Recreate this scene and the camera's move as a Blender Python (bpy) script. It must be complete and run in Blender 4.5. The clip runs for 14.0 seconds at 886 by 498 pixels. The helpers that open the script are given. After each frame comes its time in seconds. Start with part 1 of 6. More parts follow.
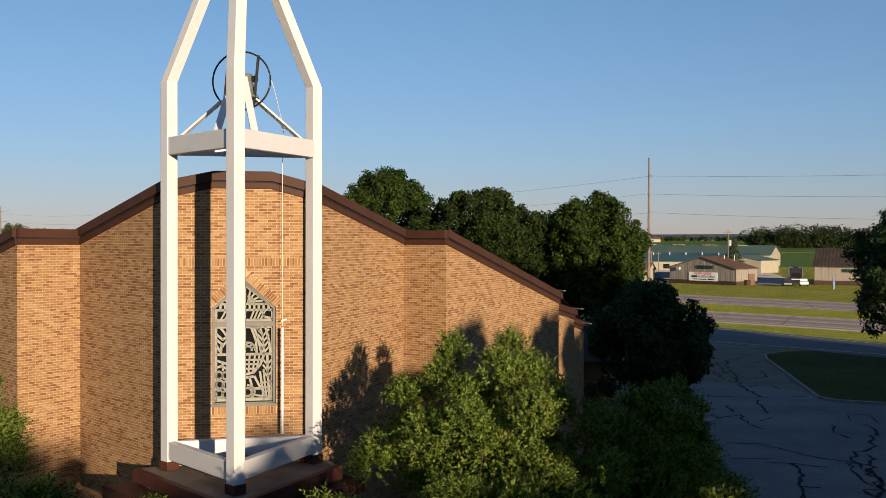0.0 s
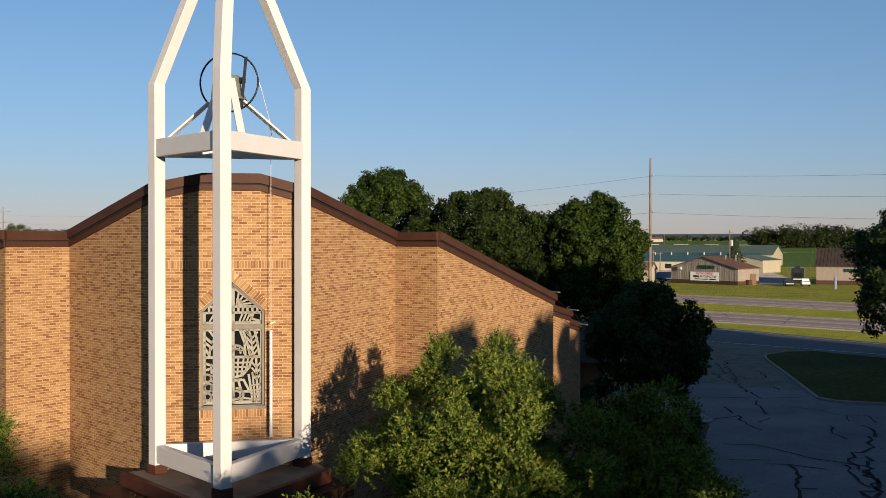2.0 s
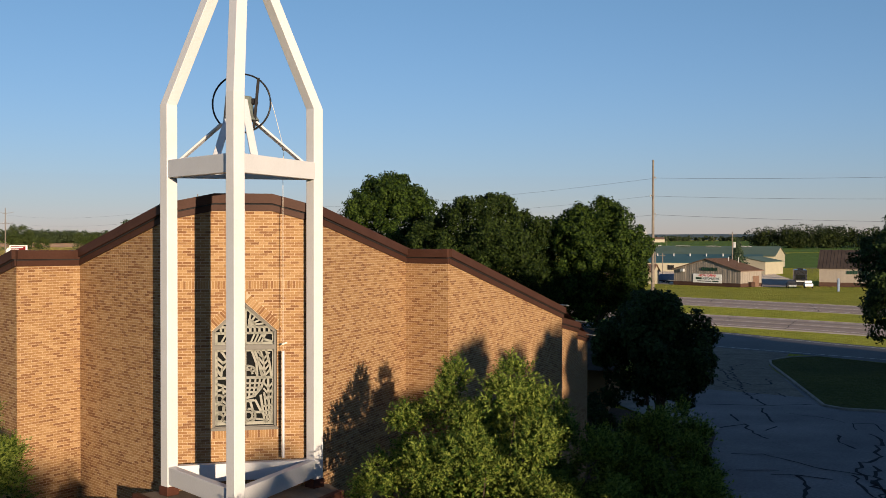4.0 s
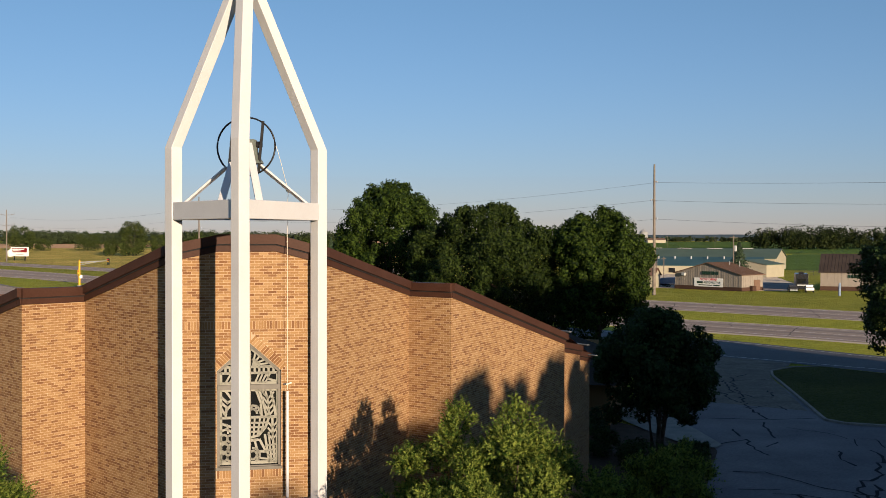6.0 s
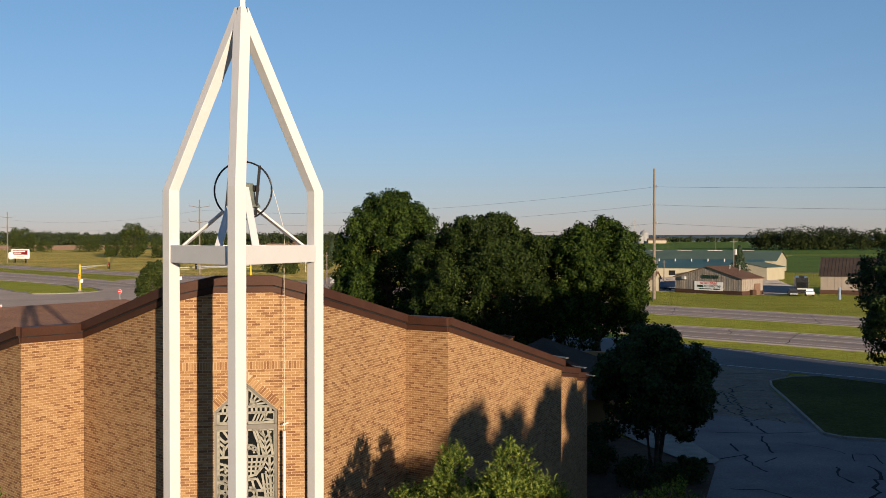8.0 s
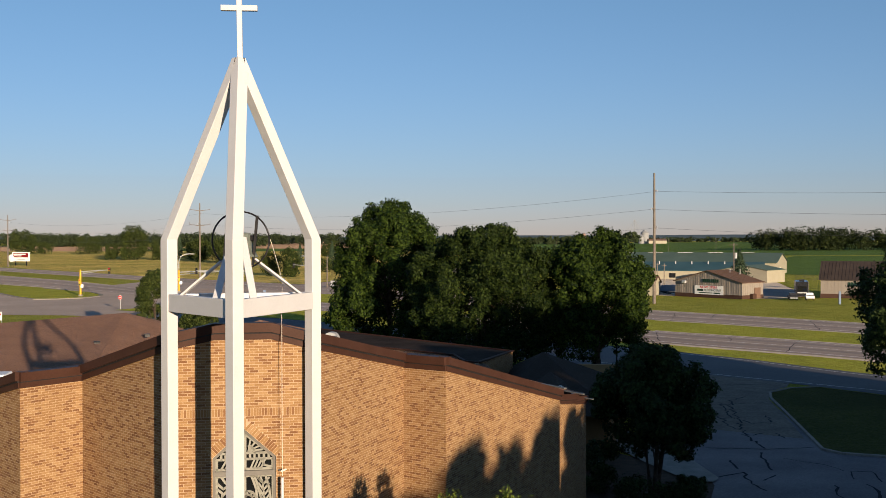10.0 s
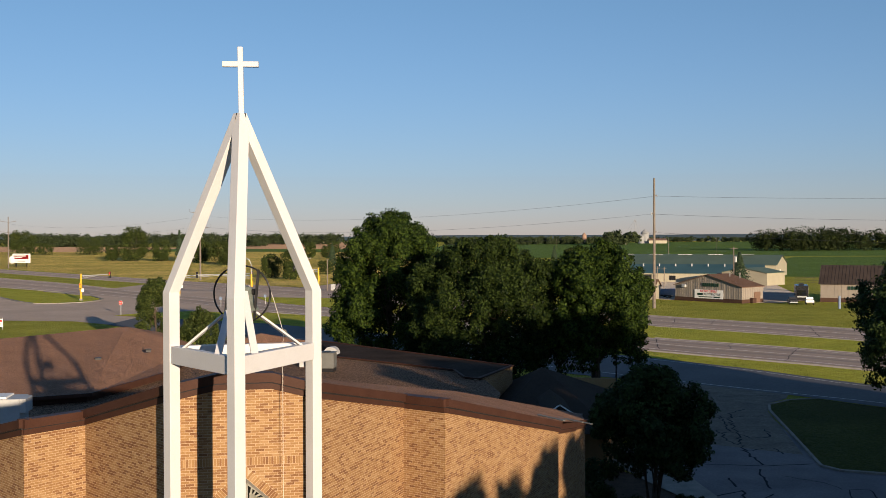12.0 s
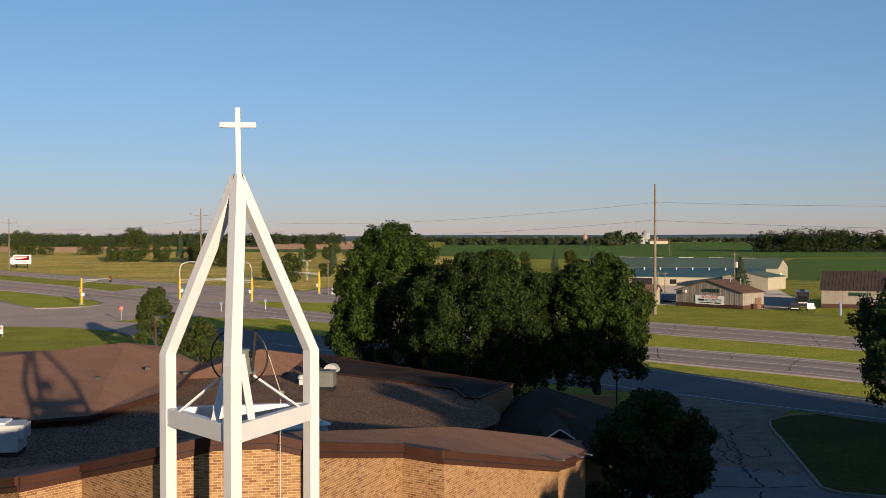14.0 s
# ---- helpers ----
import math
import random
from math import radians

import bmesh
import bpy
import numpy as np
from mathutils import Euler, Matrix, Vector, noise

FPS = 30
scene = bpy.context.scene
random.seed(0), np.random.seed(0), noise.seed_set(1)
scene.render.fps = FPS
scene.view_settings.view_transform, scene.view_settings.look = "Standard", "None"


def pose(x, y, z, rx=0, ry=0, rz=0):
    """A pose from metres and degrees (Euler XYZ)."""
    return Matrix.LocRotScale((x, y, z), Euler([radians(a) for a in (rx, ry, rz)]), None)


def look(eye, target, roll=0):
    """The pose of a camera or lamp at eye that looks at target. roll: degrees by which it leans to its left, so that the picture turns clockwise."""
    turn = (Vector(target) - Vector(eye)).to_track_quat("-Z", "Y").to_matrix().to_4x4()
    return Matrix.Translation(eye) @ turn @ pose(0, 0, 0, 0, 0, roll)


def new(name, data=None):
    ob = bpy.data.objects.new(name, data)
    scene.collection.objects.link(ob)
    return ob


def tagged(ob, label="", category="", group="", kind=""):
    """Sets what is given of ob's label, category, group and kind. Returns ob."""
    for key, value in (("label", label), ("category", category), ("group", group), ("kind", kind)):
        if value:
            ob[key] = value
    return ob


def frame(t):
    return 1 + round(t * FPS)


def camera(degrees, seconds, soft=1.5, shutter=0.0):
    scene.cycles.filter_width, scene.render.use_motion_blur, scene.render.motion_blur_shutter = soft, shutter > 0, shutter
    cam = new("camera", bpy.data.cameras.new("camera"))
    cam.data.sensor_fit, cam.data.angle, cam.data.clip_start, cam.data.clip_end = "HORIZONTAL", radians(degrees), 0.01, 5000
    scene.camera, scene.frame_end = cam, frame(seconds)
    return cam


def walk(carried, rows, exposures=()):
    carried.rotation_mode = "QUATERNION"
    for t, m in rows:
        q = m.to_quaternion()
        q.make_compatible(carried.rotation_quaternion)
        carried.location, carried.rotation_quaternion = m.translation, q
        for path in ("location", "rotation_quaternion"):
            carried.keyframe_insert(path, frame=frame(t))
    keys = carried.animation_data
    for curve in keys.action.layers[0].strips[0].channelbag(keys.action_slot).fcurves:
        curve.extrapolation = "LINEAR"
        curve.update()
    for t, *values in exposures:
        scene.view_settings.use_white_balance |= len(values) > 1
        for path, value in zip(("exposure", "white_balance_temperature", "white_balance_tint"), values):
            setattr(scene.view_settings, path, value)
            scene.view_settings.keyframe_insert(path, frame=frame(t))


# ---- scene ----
cam = camera(45.0, 14.0, soft=0.65)
PATH = [
    (0, (0.000, 0.000, 11.400), (-0.00, 99.99, 10.11), 0.15),
    (0.5, (0.122, -0.030, 11.419), (0.06, 99.96, 10.12), 0.14),
    (1, (0.260, 0.035, 11.456), (0.14, 100.03, 10.16), 0.13),
    (1.5, (0.352, 0.113, 11.455), (0.17, 100.10, 10.16), 0.11),
    (2, (0.323, 0.130, 11.451), (0.09, 100.12, 10.16), 0.08),
    (2.5, (0.270, 0.147, 11.429), (0.00, 100.14, 10.13), 0.06),
    (3, (0.172, 0.256, 11.526), (-0.14, 100.25, 10.25), 0.06),
    (5.5, (0.005, 0.123, 12.706), (-0.44, 100.11, 11.44), 0.06),
    (6, (-0.011, 0.112, 12.935), (-0.48, 100.10, 11.68), 0.06),
    (6.5, (0.049, 0.052, 13.167), (-0.43, 100.04, 11.91), 0.05),
    (7, (0.138, 0.009, 13.413), (-0.36, 100.00, 12.16), 0.03),
    (7.5, (0.149, -0.047, 13.672), (-0.36, 99.94, 12.43), 0.01),
    (8, (0.116, -0.073, 13.943), (-0.42, 99.92, 12.71), -0.00),
    (10.5, (0.213, -0.237, 15.405), (-0.37, 99.75, 14.18), -0.14),
    (11, (0.194, -0.395, 15.717), (-0.39, 99.60, 14.48), -0.16),
    (11.5, (0.214, -0.440, 16.085), (-0.37, 99.55, 14.82), -0.15),
    (12, (0.235, -0.435, 16.406), (-0.37, 99.55, 15.12), -0.14),
    (12.5, (0.228, -0.394, 16.757), (-0.40, 99.60, 15.47), -0.11),
    (13, (0.213, -0.263, 17.155), (-0.44, 99.73, 15.86), -0.08),
    (13.5, (0.253, -0.210, 17.536), (-0.41, 99.78, 16.22), -0.06),
    (14, (0.283, -0.201, 17.905), (-0.40, 99.79, 16.57), -0.04),
]
walk(cam, [(t, look(eye, target, roll)) for t, eye, target, roll in PATH], [(0, 0.8, 5930, 19), (14, 0.8, 5930, 19)])

# ---- world, sun, exposure ----
SUN_EL, SUN_AZ = radians(7.8), radians(154.9)
world = bpy.data.worlds.new("evening_sky")
scene.world = world
world.use_nodes = True
wn = world.node_tree.nodes
sky = wn.new("ShaderNodeTexSky")
sky.sky_type, sky.sun_disc = "NISHITA", False
sky.sun_elevation, sky.sun_rotation = SUN_EL, SUN_AZ
sky.air_density, sky.dust_density, sky.ozone_density = 1.0, 0.08, 4.3
wn["Background"].inputs[1].default_value = 0.097
haze = wn.new("ShaderNodeGamma")
haze.inputs[1].default_value = 0.78
tone = wn.new("ShaderNodeHueSaturation")
tone.inputs["Saturation"].default_value = 0.94
tone.inputs["Hue"].default_value = 0.494
# evening haze: a faint rose warmth that fades upwards from the horizon
way = wn.new("ShaderNodeTexCoord")
height = wn.new("ShaderNodeSeparateXYZ")
fade = wn.new("ShaderNodeMapRange")
fade.inputs["From Min"].default_value, fade.inputs["From Max"].default_value = 0.0, 0.22
fade.inputs["To Min"].default_value, fade.inputs["To Max"].default_value = 1.0, 0.0
warm = wn.new("ShaderNodeMix")
warm.data_type, warm.blend_type = "RGBA", "MULTIPLY"
warm.inputs[7].default_value = (1.13, 1.03, 1.13, 1)
wl = world.node_tree.links
wl.new(way.outputs["Generated"], height.inputs[0])
wl.new(height.outputs[2], fade.inputs["Value"])
wl.new(fade.outputs["Result"], warm.inputs[0])
wl.new(sky.outputs[0], haze.inputs[0])
wl.new(haze.outputs[0], tone.inputs["Color"])
wl.new(tone.outputs[0], warm.inputs[6])
wl.new(warm.outputs[2], wn["Background"].inputs[0])
sun_data = bpy.data.lights.new("sun", "SUN")
sun_data.energy, sun_data.angle, sun_data.color = 5.0, radians(0.55), (1.0, 0.775, 0.46)
sun = new("sun", sun_data)
sun_from = Vector((math.sin(SUN_AZ) * math.cos(SUN_EL), math.cos(SUN_AZ) * math.cos(SUN_EL), math.sin(SUN_EL)))
sun.matrix_world = look(sun_from * 60 + Vector((60, -60, 60)), Vector((60, -60, 60)))

# ---- materials ----
def material(name, colours, scale=1.0, rough=0.8, metal=0.0, bump=0.0, bump_scale=40.0, island=0.0, fine=0.25, fine_scale=60.0, spec=0.15, per_object=False, stops=None, relief=0.05, blades=0.0, fuzz=0.0, blade_scale=9.0, crisp=0.25):
    """Noise-mixed base colours with a finer grain over them; island: how far each loose piece differs."""
    m = bpy.data.materials.new(name)
    m.use_nodes = True
    nt = m.node_tree
    n, l = nt.nodes, nt.links
    b = n["Principled BSDF"]
    b.inputs["Roughness"].default_value, b.inputs["Metallic"].default_value = rough, metal
    b.inputs["Specular IOR Level"].default_value = spec
    if fuzz:
        # upright blades catch a low light more than the flat ground would
        b.inputs["Sheen Weight"].default_value, b.inputs["Sheen Roughness"].default_value = fuzz, 0.6
        c = colours[len(colours) // 2]
        b.inputs["Sheen Tint"].default_value = (*[min(1.0, v / max(c)) for v in c], 1)
    geo = n.new("ShaderNodeNewGeometry")
    big = n.new("ShaderNodeTexNoise")
    big.inputs["Scale"].default_value, big.inputs["Detail"].default_value, big.inputs["Roughness"].default_value = scale, 5.0, 0.6
    l.new(geo.outputs["Position"], big.inputs["Vector"])
    ramp = n.new("ShaderNodeValToRGB")
    el = ramp.color_ramp.elements
    el[0].position, el[1].position = 0.32, 0.68
    while len(el) < len(colours):
        el.new(0.5)
    for k, c in enumerate(colours):
        el[k].position = stops[k] if stops else 0.3 + 0.4 * k / max(1, len(colours) - 1)
        el[k].color = (*c, 1)
    src = big.outputs["Fac"]
    if island:
        mixv = n.new("ShaderNodeMix")
        mixv.inputs[0].default_value = island
        l.new(src, mixv.inputs[2])
        if per_object:
            info = n.new("ShaderNodeObjectInfo")
            l.new(info.outputs["Random"], mixv.inputs[3])
        else:
            l.new(geo.outputs["Random Per Island"], mixv.inputs[3])
        src = mixv.outputs[0]
    l.new(src, ramp.inputs["Fac"])
    grain = n.new("ShaderNodeTexNoise")
    grain.inputs["Scale"].default_value, grain.inputs["Detail"].default_value = fine_scale, 3.0
    l.new(geo.outputs["Position"], grain.inputs["Vector"])
    mr = n.new("ShaderNodeMapRange")
    mr.inputs["From Min"].default_value, mr.inputs["From Max"].default_value = 0.5 - crisp, 0.5 + crisp
    mr.inputs["To Min"].default_value, mr.inputs["To Max"].default_value = 1 - fine, 1 + fine
    l.new(grain.outputs["Fac"], mr.inputs["Value"])
    mul = n.new("ShaderNodeMix")
    mul.data_type, mul.blend_type = "RGBA", "MULTIPLY"
    mul.inputs[0].default_value = 1.0
    l.new(ramp.outputs["Color"], mul.inputs[6])
    l.new(mr.outputs["Result"], mul.inputs[7])
    l.new(mul.outputs[2], b.inputs["Base Color"])
    if bump:
        bn = n.new("ShaderNodeTexNoise")
        bn.inputs["Scale"].default_value, bn.inputs["Detail"].default_value = bump_scale, 4.0
        l.new(geo.outputs["Position"], bn.inputs["Vector"])
        bp = n.new("ShaderNodeBump")
        bp.inputs["Strength"].default_value, bp.inputs["Distance"].default_value = min(1.0, bump * 10), relief
        l.new(bn.outputs["Fac"], bp.inputs["Height"])
        l.new(bp.outputs["Normal"], b.inputs["Normal"])
    if blades:
        # tufts and stones: facings scattered at random about the surface's own
        tn = n.new("ShaderNodeTexNoise")
        tn.inputs["Scale"].default_value, tn.inputs["Detail"].default_value = blade_scale, 2.0
        l.new(geo.outputs["Position"], tn.inputs["Vector"])
        off = n.new("ShaderNodeVectorMath")
        off.operation = "SUBTRACT"
        l.new(tn.outputs["Color"], off.inputs[0])
        off.inputs[1].default_value = (0.5, 0.5, 0.5)
        far = n.new("ShaderNodeVectorMath")
        far.operation = "MULTIPLY"
        l.new(off.outputs[0], far.inputs[0])
        far.inputs[1].default_value = (blades * 7, blades * 7, blades * 1.0)
        add = n.new("ShaderNodeVectorMath")
        l.new(far.outputs[0], add.inputs[0])
        upright = n.new("ShaderNodeVectorMath")
        upright.operation = "SCALE"
        upright.inputs[3].default_value = 1.0 - 0.5 * min(1.0, blades)
        l.new(geo.outputs["Normal"], upright.inputs[0])
        l.new(upright.outputs[0], add.inputs[1])
        nor = n.new("ShaderNodeVectorMath")
        nor.operation = "NORMALIZE"
        l.new(add.outputs[0], nor.inputs[0])
        l.new(nor.outputs[0], b.inputs["Normal"])
    return m


def leaf_material(name, dark, light, see=0.25):
    m = material(name, [dark, light], scale=0.6, rough=0.55, island=0.7, fine=0.15, fine_scale=4.0, spec=0.08)
    nt = m.node_tree
    b, out = nt.nodes["Principled BSDF"], nt.nodes["Material Output"]
    tr = nt.nodes.new("ShaderNodeBsdfTranslucent")
    mix = nt.nodes.new("ShaderNodeMixShader")
    mix.inputs[0].default_value = see
    colour = b.inputs["Base Color"].links[0].from_socket
    nt.links.new(colour, tr.inputs["Color"])
    nt.links.new(b.outputs[0], mix.inputs[1])
    nt.links.new(tr.outputs[0], mix.inputs[2])
    nt.links.new(mix.outputs[0], out.inputs["Surface"])
    return m


BRICKS = [(0.160, 0.076, 0.034), (0.202, 0.104, 0.045), (0.245, 0.137, 0.059), (0.273, 0.159, 0.069), (0.322, 0.202, 0.098)]
BRICK_STOPS = (0.12, 0.27, 0.40, 0.70, 0.90)
M_BRICK = material("brick_clay", BRICKS, 0.5, 0.85, island=0.8, fine=0.2, fine_scale=70, bump=0.03, bump_scale=90, stops=BRICK_STOPS)
M_BRICK_ONE = material("brick_clay_single", BRICKS, 0.5, 0.85, island=0.8, fine=0.2, fine_scale=70, bump=0.03, bump_scale=90, stops=BRICK_STOPS, per_object=True)
M_MORTAR = material("mortar", [(0.385, 0.285, 0.19), (0.455, 0.345, 0.235)], 3, 0.95, fine=0.15, bump=0.02)
M_WHITE = material("white_paint", [(0.485, 0.487, 0.505), (0.525, 0.528, 0.548)], 1.2, 0.45, fine=0.04, fine_scale=25, spec=0.4)
M_BROWN = material("brown_fascia_paint", [(0.044, 0.0205, 0.0145), (0.058, 0.028, 0.020)], 1.5, 0.5, fine=0.12, fine_scale=20, spec=0.08)
M_MAROON = material("maroon_paint", [(0.055, 0.020, 0.013), (0.08, 0.03, 0.02)], 2, 0.6, fine=0.2)
M_MEMBRANE = material("tan_roof_membrane", [(0.14, 0.105, 0.075), (0.21, 0.165, 0.12)], 1.2, 0.85, fine=0.2)
M_SHINGLE = material("asphalt_shingle", [(0.158, 0.086, 0.054), (0.222, 0.124, 0.080)], 0.5, 0.95, fine=0.30, fine_scale=5.5, blades=0.6, fuzz=0.12, blade_scale=30.0)
M_DARKSHINGLE = material("dark_shingle", [(0.030, 0.021, 0.015), (0.056, 0.041, 0.030)], 0.6, 0.95, island=0.6, fine=0.3, fine_scale=8, bump=0.03)
M_GRAVEL = material("roof_gravel", [(0.100, 0.060, 0.038), (0.168, 0.104, 0.067)], 0.25, 0.95, fine=0.97, fine_scale=7, blades=1.3, fuzz=0.3, blade_scale=12.0, crisp=0.10)
M_TAR = material("dark_roof_membrane", [(0.028, 0.021, 0.017), (0.062, 0.046, 0.036)], 0.3, 0.9, fine=0.25, fine_scale=3, spec=0.03)
M_STEEL = material("galvanised_steel", [(0.42, 0.43, 0.44), (0.55, 0.56, 0.56)], 2, 0.4, metal=0.4, fine=0.1)
M_ACGREY = material("grey_unit_paint", [(0.32, 0.33, 0.34), (0.39, 0.40, 0.41)], 1.5, 0.5, fine=0.06)
M_ZINC = material("dull_zinc_sheet", [(0.105, 0.107, 0.103), (0.140, 0.142, 0.137)], 1.5, 0.5, fine=0.1)
M_DARK = material("dark_metal", [(0.018, 0.018, 0.02), (0.035, 0.034, 0.035)], 4, 0.45, metal=0.5, fine=0.2)
M_BRONZE = material("weathered_bronze", [(0.105, 0.122, 0.11), (0.155, 0.176, 0.158)], 3, 0.55, metal=0.1, fine=0.25, fine_scale=15)
M_WINFRAME = material("grey_window_frame", [(0.12, 0.113, 0.102), (0.17, 0.16, 0.145)], 2, 0.5, fine=0.1)
M_GRILLE = material("pale_green_tracery", [(0.225, 0.222, 0.19), (0.285, 0.28, 0.24)], 3, 0.6, fine=0.1)
M_ROPE = material("white_rope", [(0.6, 0.55, 0.48), (0.7, 0.65, 0.58)], 8, 0.9)
M_ASPHALT = material("asphalt_lot", [(0.072, 0.065, 0.069), (0.165, 0.149, 0.152)], 0.14, 0.72, fine=0.25, fine_scale=6, bump=0.02, spec=0.28)
M_FRONT = material("pale_asphalt", [(0.090, 0.091, 0.096), (0.122, 0.121, 0.124)], 0.1, 0.85, fine=0.15, fine_scale=3)
M_WORN = material("worn_asphalt", [(0.12, 0.10, 0.078), (0.19, 0.16, 0.125)], 0.5, 0.9, fine=0.25, fine_scale=4)
M_TARLINE = material("crack_sealant", [(0.018, 0.018, 0.020), (0.030, 0.030, 0.033)], 2, 0.8, spec=0.05)
M_ROAD = material("highway_concrete", [(0.148, 0.120, 0.104), (0.222, 0.181, 0.157)], 0.05, 0.9, fine=0.12, fine_scale=1.5, blades=0.15, fuzz=0.10, blade_scale=30.0)
M_SHOULDER = material("gravel_shoulder", [(0.36, 0.30, 0.23), (0.45, 0.38, 0.30)], 0.4, 0.95, fine=0.25, fine_scale=5, blades=0.3, fuzz=0.25)
M_LANE = material("lane_wear", [(0.112, 0.098, 0.089), (0.148, 0.130, 0.118)], 0.3, 0.9, fine=0.2, blades=0.15, fuzz=0.08, blade_scale=30.0)
M_PAINT = material("road_marking", [(0.62, 0.62, 0.58), (0.75, 0.74, 0.68)], 1, 0.7, fine=0.2)
M_KERB = material("kerb_concrete", [(0.19, 0.175, 0.15), (0.28, 0.26, 0.22)], 1.0, 0.9, fine=0.2, fine_scale=12)
M_PAVED = material("junction_concrete", [(0.195, 0.160, 0.136), (0.285, 0.234, 0.197)], 0.05, 0.9, fine=0.14, fine_scale=1.5, blades=0.15, fuzz=0.10, blade_scale=30.0)
M_GRASS = material("lawn", [(0.116, 0.142, 0.016), (0.205, 0.206, 0.026), (0.30, 0.270, 0.044)], 0.09, 0.95, fine=0.35, fine_scale=1.6, bump=0.1, bump_scale=2.5, spec=0.1, relief=0.5, blades=1.0, fuzz=0.35)
M_LAWN = material("mown_lawn", [(0.220, 0.256, 0.024), (0.385, 0.375, 0.044)], 0.18, 0.95, fine=0.35, fine_scale=1.5, bump=0.1, bump_scale=4, spec=0.1, relief=0.3, blades=1.0, fuzz=0.3)
# a darker green than the other two grass colours, for the kerbed lawn
M_TURF = material("dark_turf", [(0.056, 0.068, 0.018), (0.094, 0.105, 0.028)], 0.12, 0.95, fine=0.3, fine_scale=3, bump=0.1, bump_scale=4, spec=0.05, relief=0.3, blades=1.0)
M_PASTURE = material("dry_pasture", [(0.185, 0.180, 0.036), (0.43, 0.34, 0.085), (0.68, 0.51, 0.19)], 0.024, 0.95, fine=0.55, fine_scale=0.35, spec=0.1, blades=1.4, fuzz=1.0, stops=(0.36, 0.50, 0.64), crisp=0.10)
M_CROP = material("green_crop", [(0.060, 0.108, 0.018), (0.090, 0.148, 0.026)], 0.02, 0.95, fine=0.25, fine_scale=0.25, spec=0.1, bump=0.1, bump_scale=0.8, relief=1.0, blades=0.9, fuzz=0.12)
M_SOIL = material("brown_field", [(0.30, 0.18, 0.10), (0.38, 0.24, 0.14)], 0.012, 0.95, fine=0.15, fine_scale=0.2, spec=0.1, bump=0.1, bump_scale=0.8, relief=0.6, blades=0.5, fuzz=0.35)
# hill woods paled towards blue: the distance haze is put into this colour
M_HILL = material("hazed_wooded_hill", [(0.115, 0.150, 0.160), (0.150, 0.190, 0.195)], 0.006, 1.0, fine=0.3, fine_scale=0.03, spec=0.0)
M_SILO = material("dull_grain_bin_steel", [(0.20, 0.21, 0.22), (0.27, 0.28, 0.29)], 0.1, 0.6, fine=0.1, fine_scale=0.5)
M_SILOBRICK = material("clay_tile_silo", [(0.24, 0.16, 0.12), (0.30, 0.20, 0.15)], 0.1, 0.8, fine=0.1, fine_scale=0.5)
M_BARK = material("bark", [(0.045, 0.032, 0.024), (0.10, 0.075, 0.055)], 3, 0.95, fine=0.4, fine_scale=20, bump=0.06, bump_scale=14)
M_LEAF_BRIGHT = leaf_material("leaves_bright", (0.030, 0.062, 0.009), (0.20, 0.245, 0.042), 0.3)
M_LEAF_MAPLE = leaf_material("leaves_maple", (0.007, 0.017, 0.004), (0.046, 0.075, 0.010), 0.18)
M_LEAF_DEEP = leaf_material("leaves_deep_green", (0.007, 0.015, 0.004), (0.034, 0.053, 0.010), 0.14)
M_LEAF_DARK = leaf_material("leaves_dark", (0.014, 0.026, 0.008), (0.044, 0.068, 0.018), 0.12)
M_LEAF_FAR = leaf_material("leaves_far", (0.014, 0.026, 0.007), (0.068, 0.086, 0.020), 0.15)
M_LEAF_GROVE = leaf_material("leaves_shaded_grove", (0.006, 0.012, 0.004), (0.034, 0.046, 0.013), 0.14)
M_LEAF_WOOD = leaf_material("leaves_far_wood", (0.022, 0.035, 0.016), (0.052, 0.068, 0.028), 0.12)
M_NEEDLE = leaf_material("needles", (0.026, 0.046, 0.026), (0.058, 0.085, 0.046), 0.05)
M_TANSIDING = material("tan_metal_siding", [(0.215, 0.19, 0.165), (0.255, 0.228, 0.197)], 0.4, 0.5, fine=0.06, fine_scale=4)
M_CREAM = material("cream_metal_siding", [(0.285, 0.262, 0.195), (0.335, 0.308, 0.232)], 0.4, 0.5, fine=0.05, fine_scale=4)
M_BROWNROOF = material("brown_metal_roof", [(0.125, 0.078, 0.055), (0.16, 0.10, 0.07)], 0.3, 0.6, fine=0.1, fine_scale=2)
M_BARNROOF = material("dark_ribbed_roof", [(0.04, 0.03, 0.025), (0.06, 0.046, 0.038)], 0.3, 0.6, fine=0.1, fine_scale=2)
M_GREENROOF = material("green_metal_roof", [(0.075, 0.110, 0.078), (0.098, 0.138, 0.100)], 0.1, 0.6, fine=0.06)
M_BLUEROOF = material("blue_green_metal_roof", [(0.034, 0.080, 0.092), (0.050, 0.104, 0.118)], 0.1, 0.6, fine=0.06)
M_KICK = material("brown_wainscot", [(0.05, 0.028, 0.02), (0.07, 0.04, 0.028)], 0.6, 0.6, fine=0.1)
M_GREENBAR = material("dark_green_letters", [(0.015, 0.04, 0.028), (0.02, 0.05, 0.035)], 3, 0.5)
M_SIGNWHITE = material("sign_white", [(0.70, 0.70, 0.68), (0.78, 0.78, 0.76)], 1, 0.5, fine=0.04)
M_RED = material("sign_red", [(0.50, 0.030, 0.030), (0.58, 0.045, 0.04)], 2, 0.4, fine=0.08)
M_CARRED = material("red_car_paint", [(0.16, 0.008, 0.010), (0.19, 0.012, 0.014)], 2, 0.25, fine=0.05, spec=0.6)
M_CARWHITE = material("white_car_paint", [(0.70, 0.70, 0.70), (0.76, 0.76, 0.75)], 2, 0.25, fine=0.03, spec=0.6)
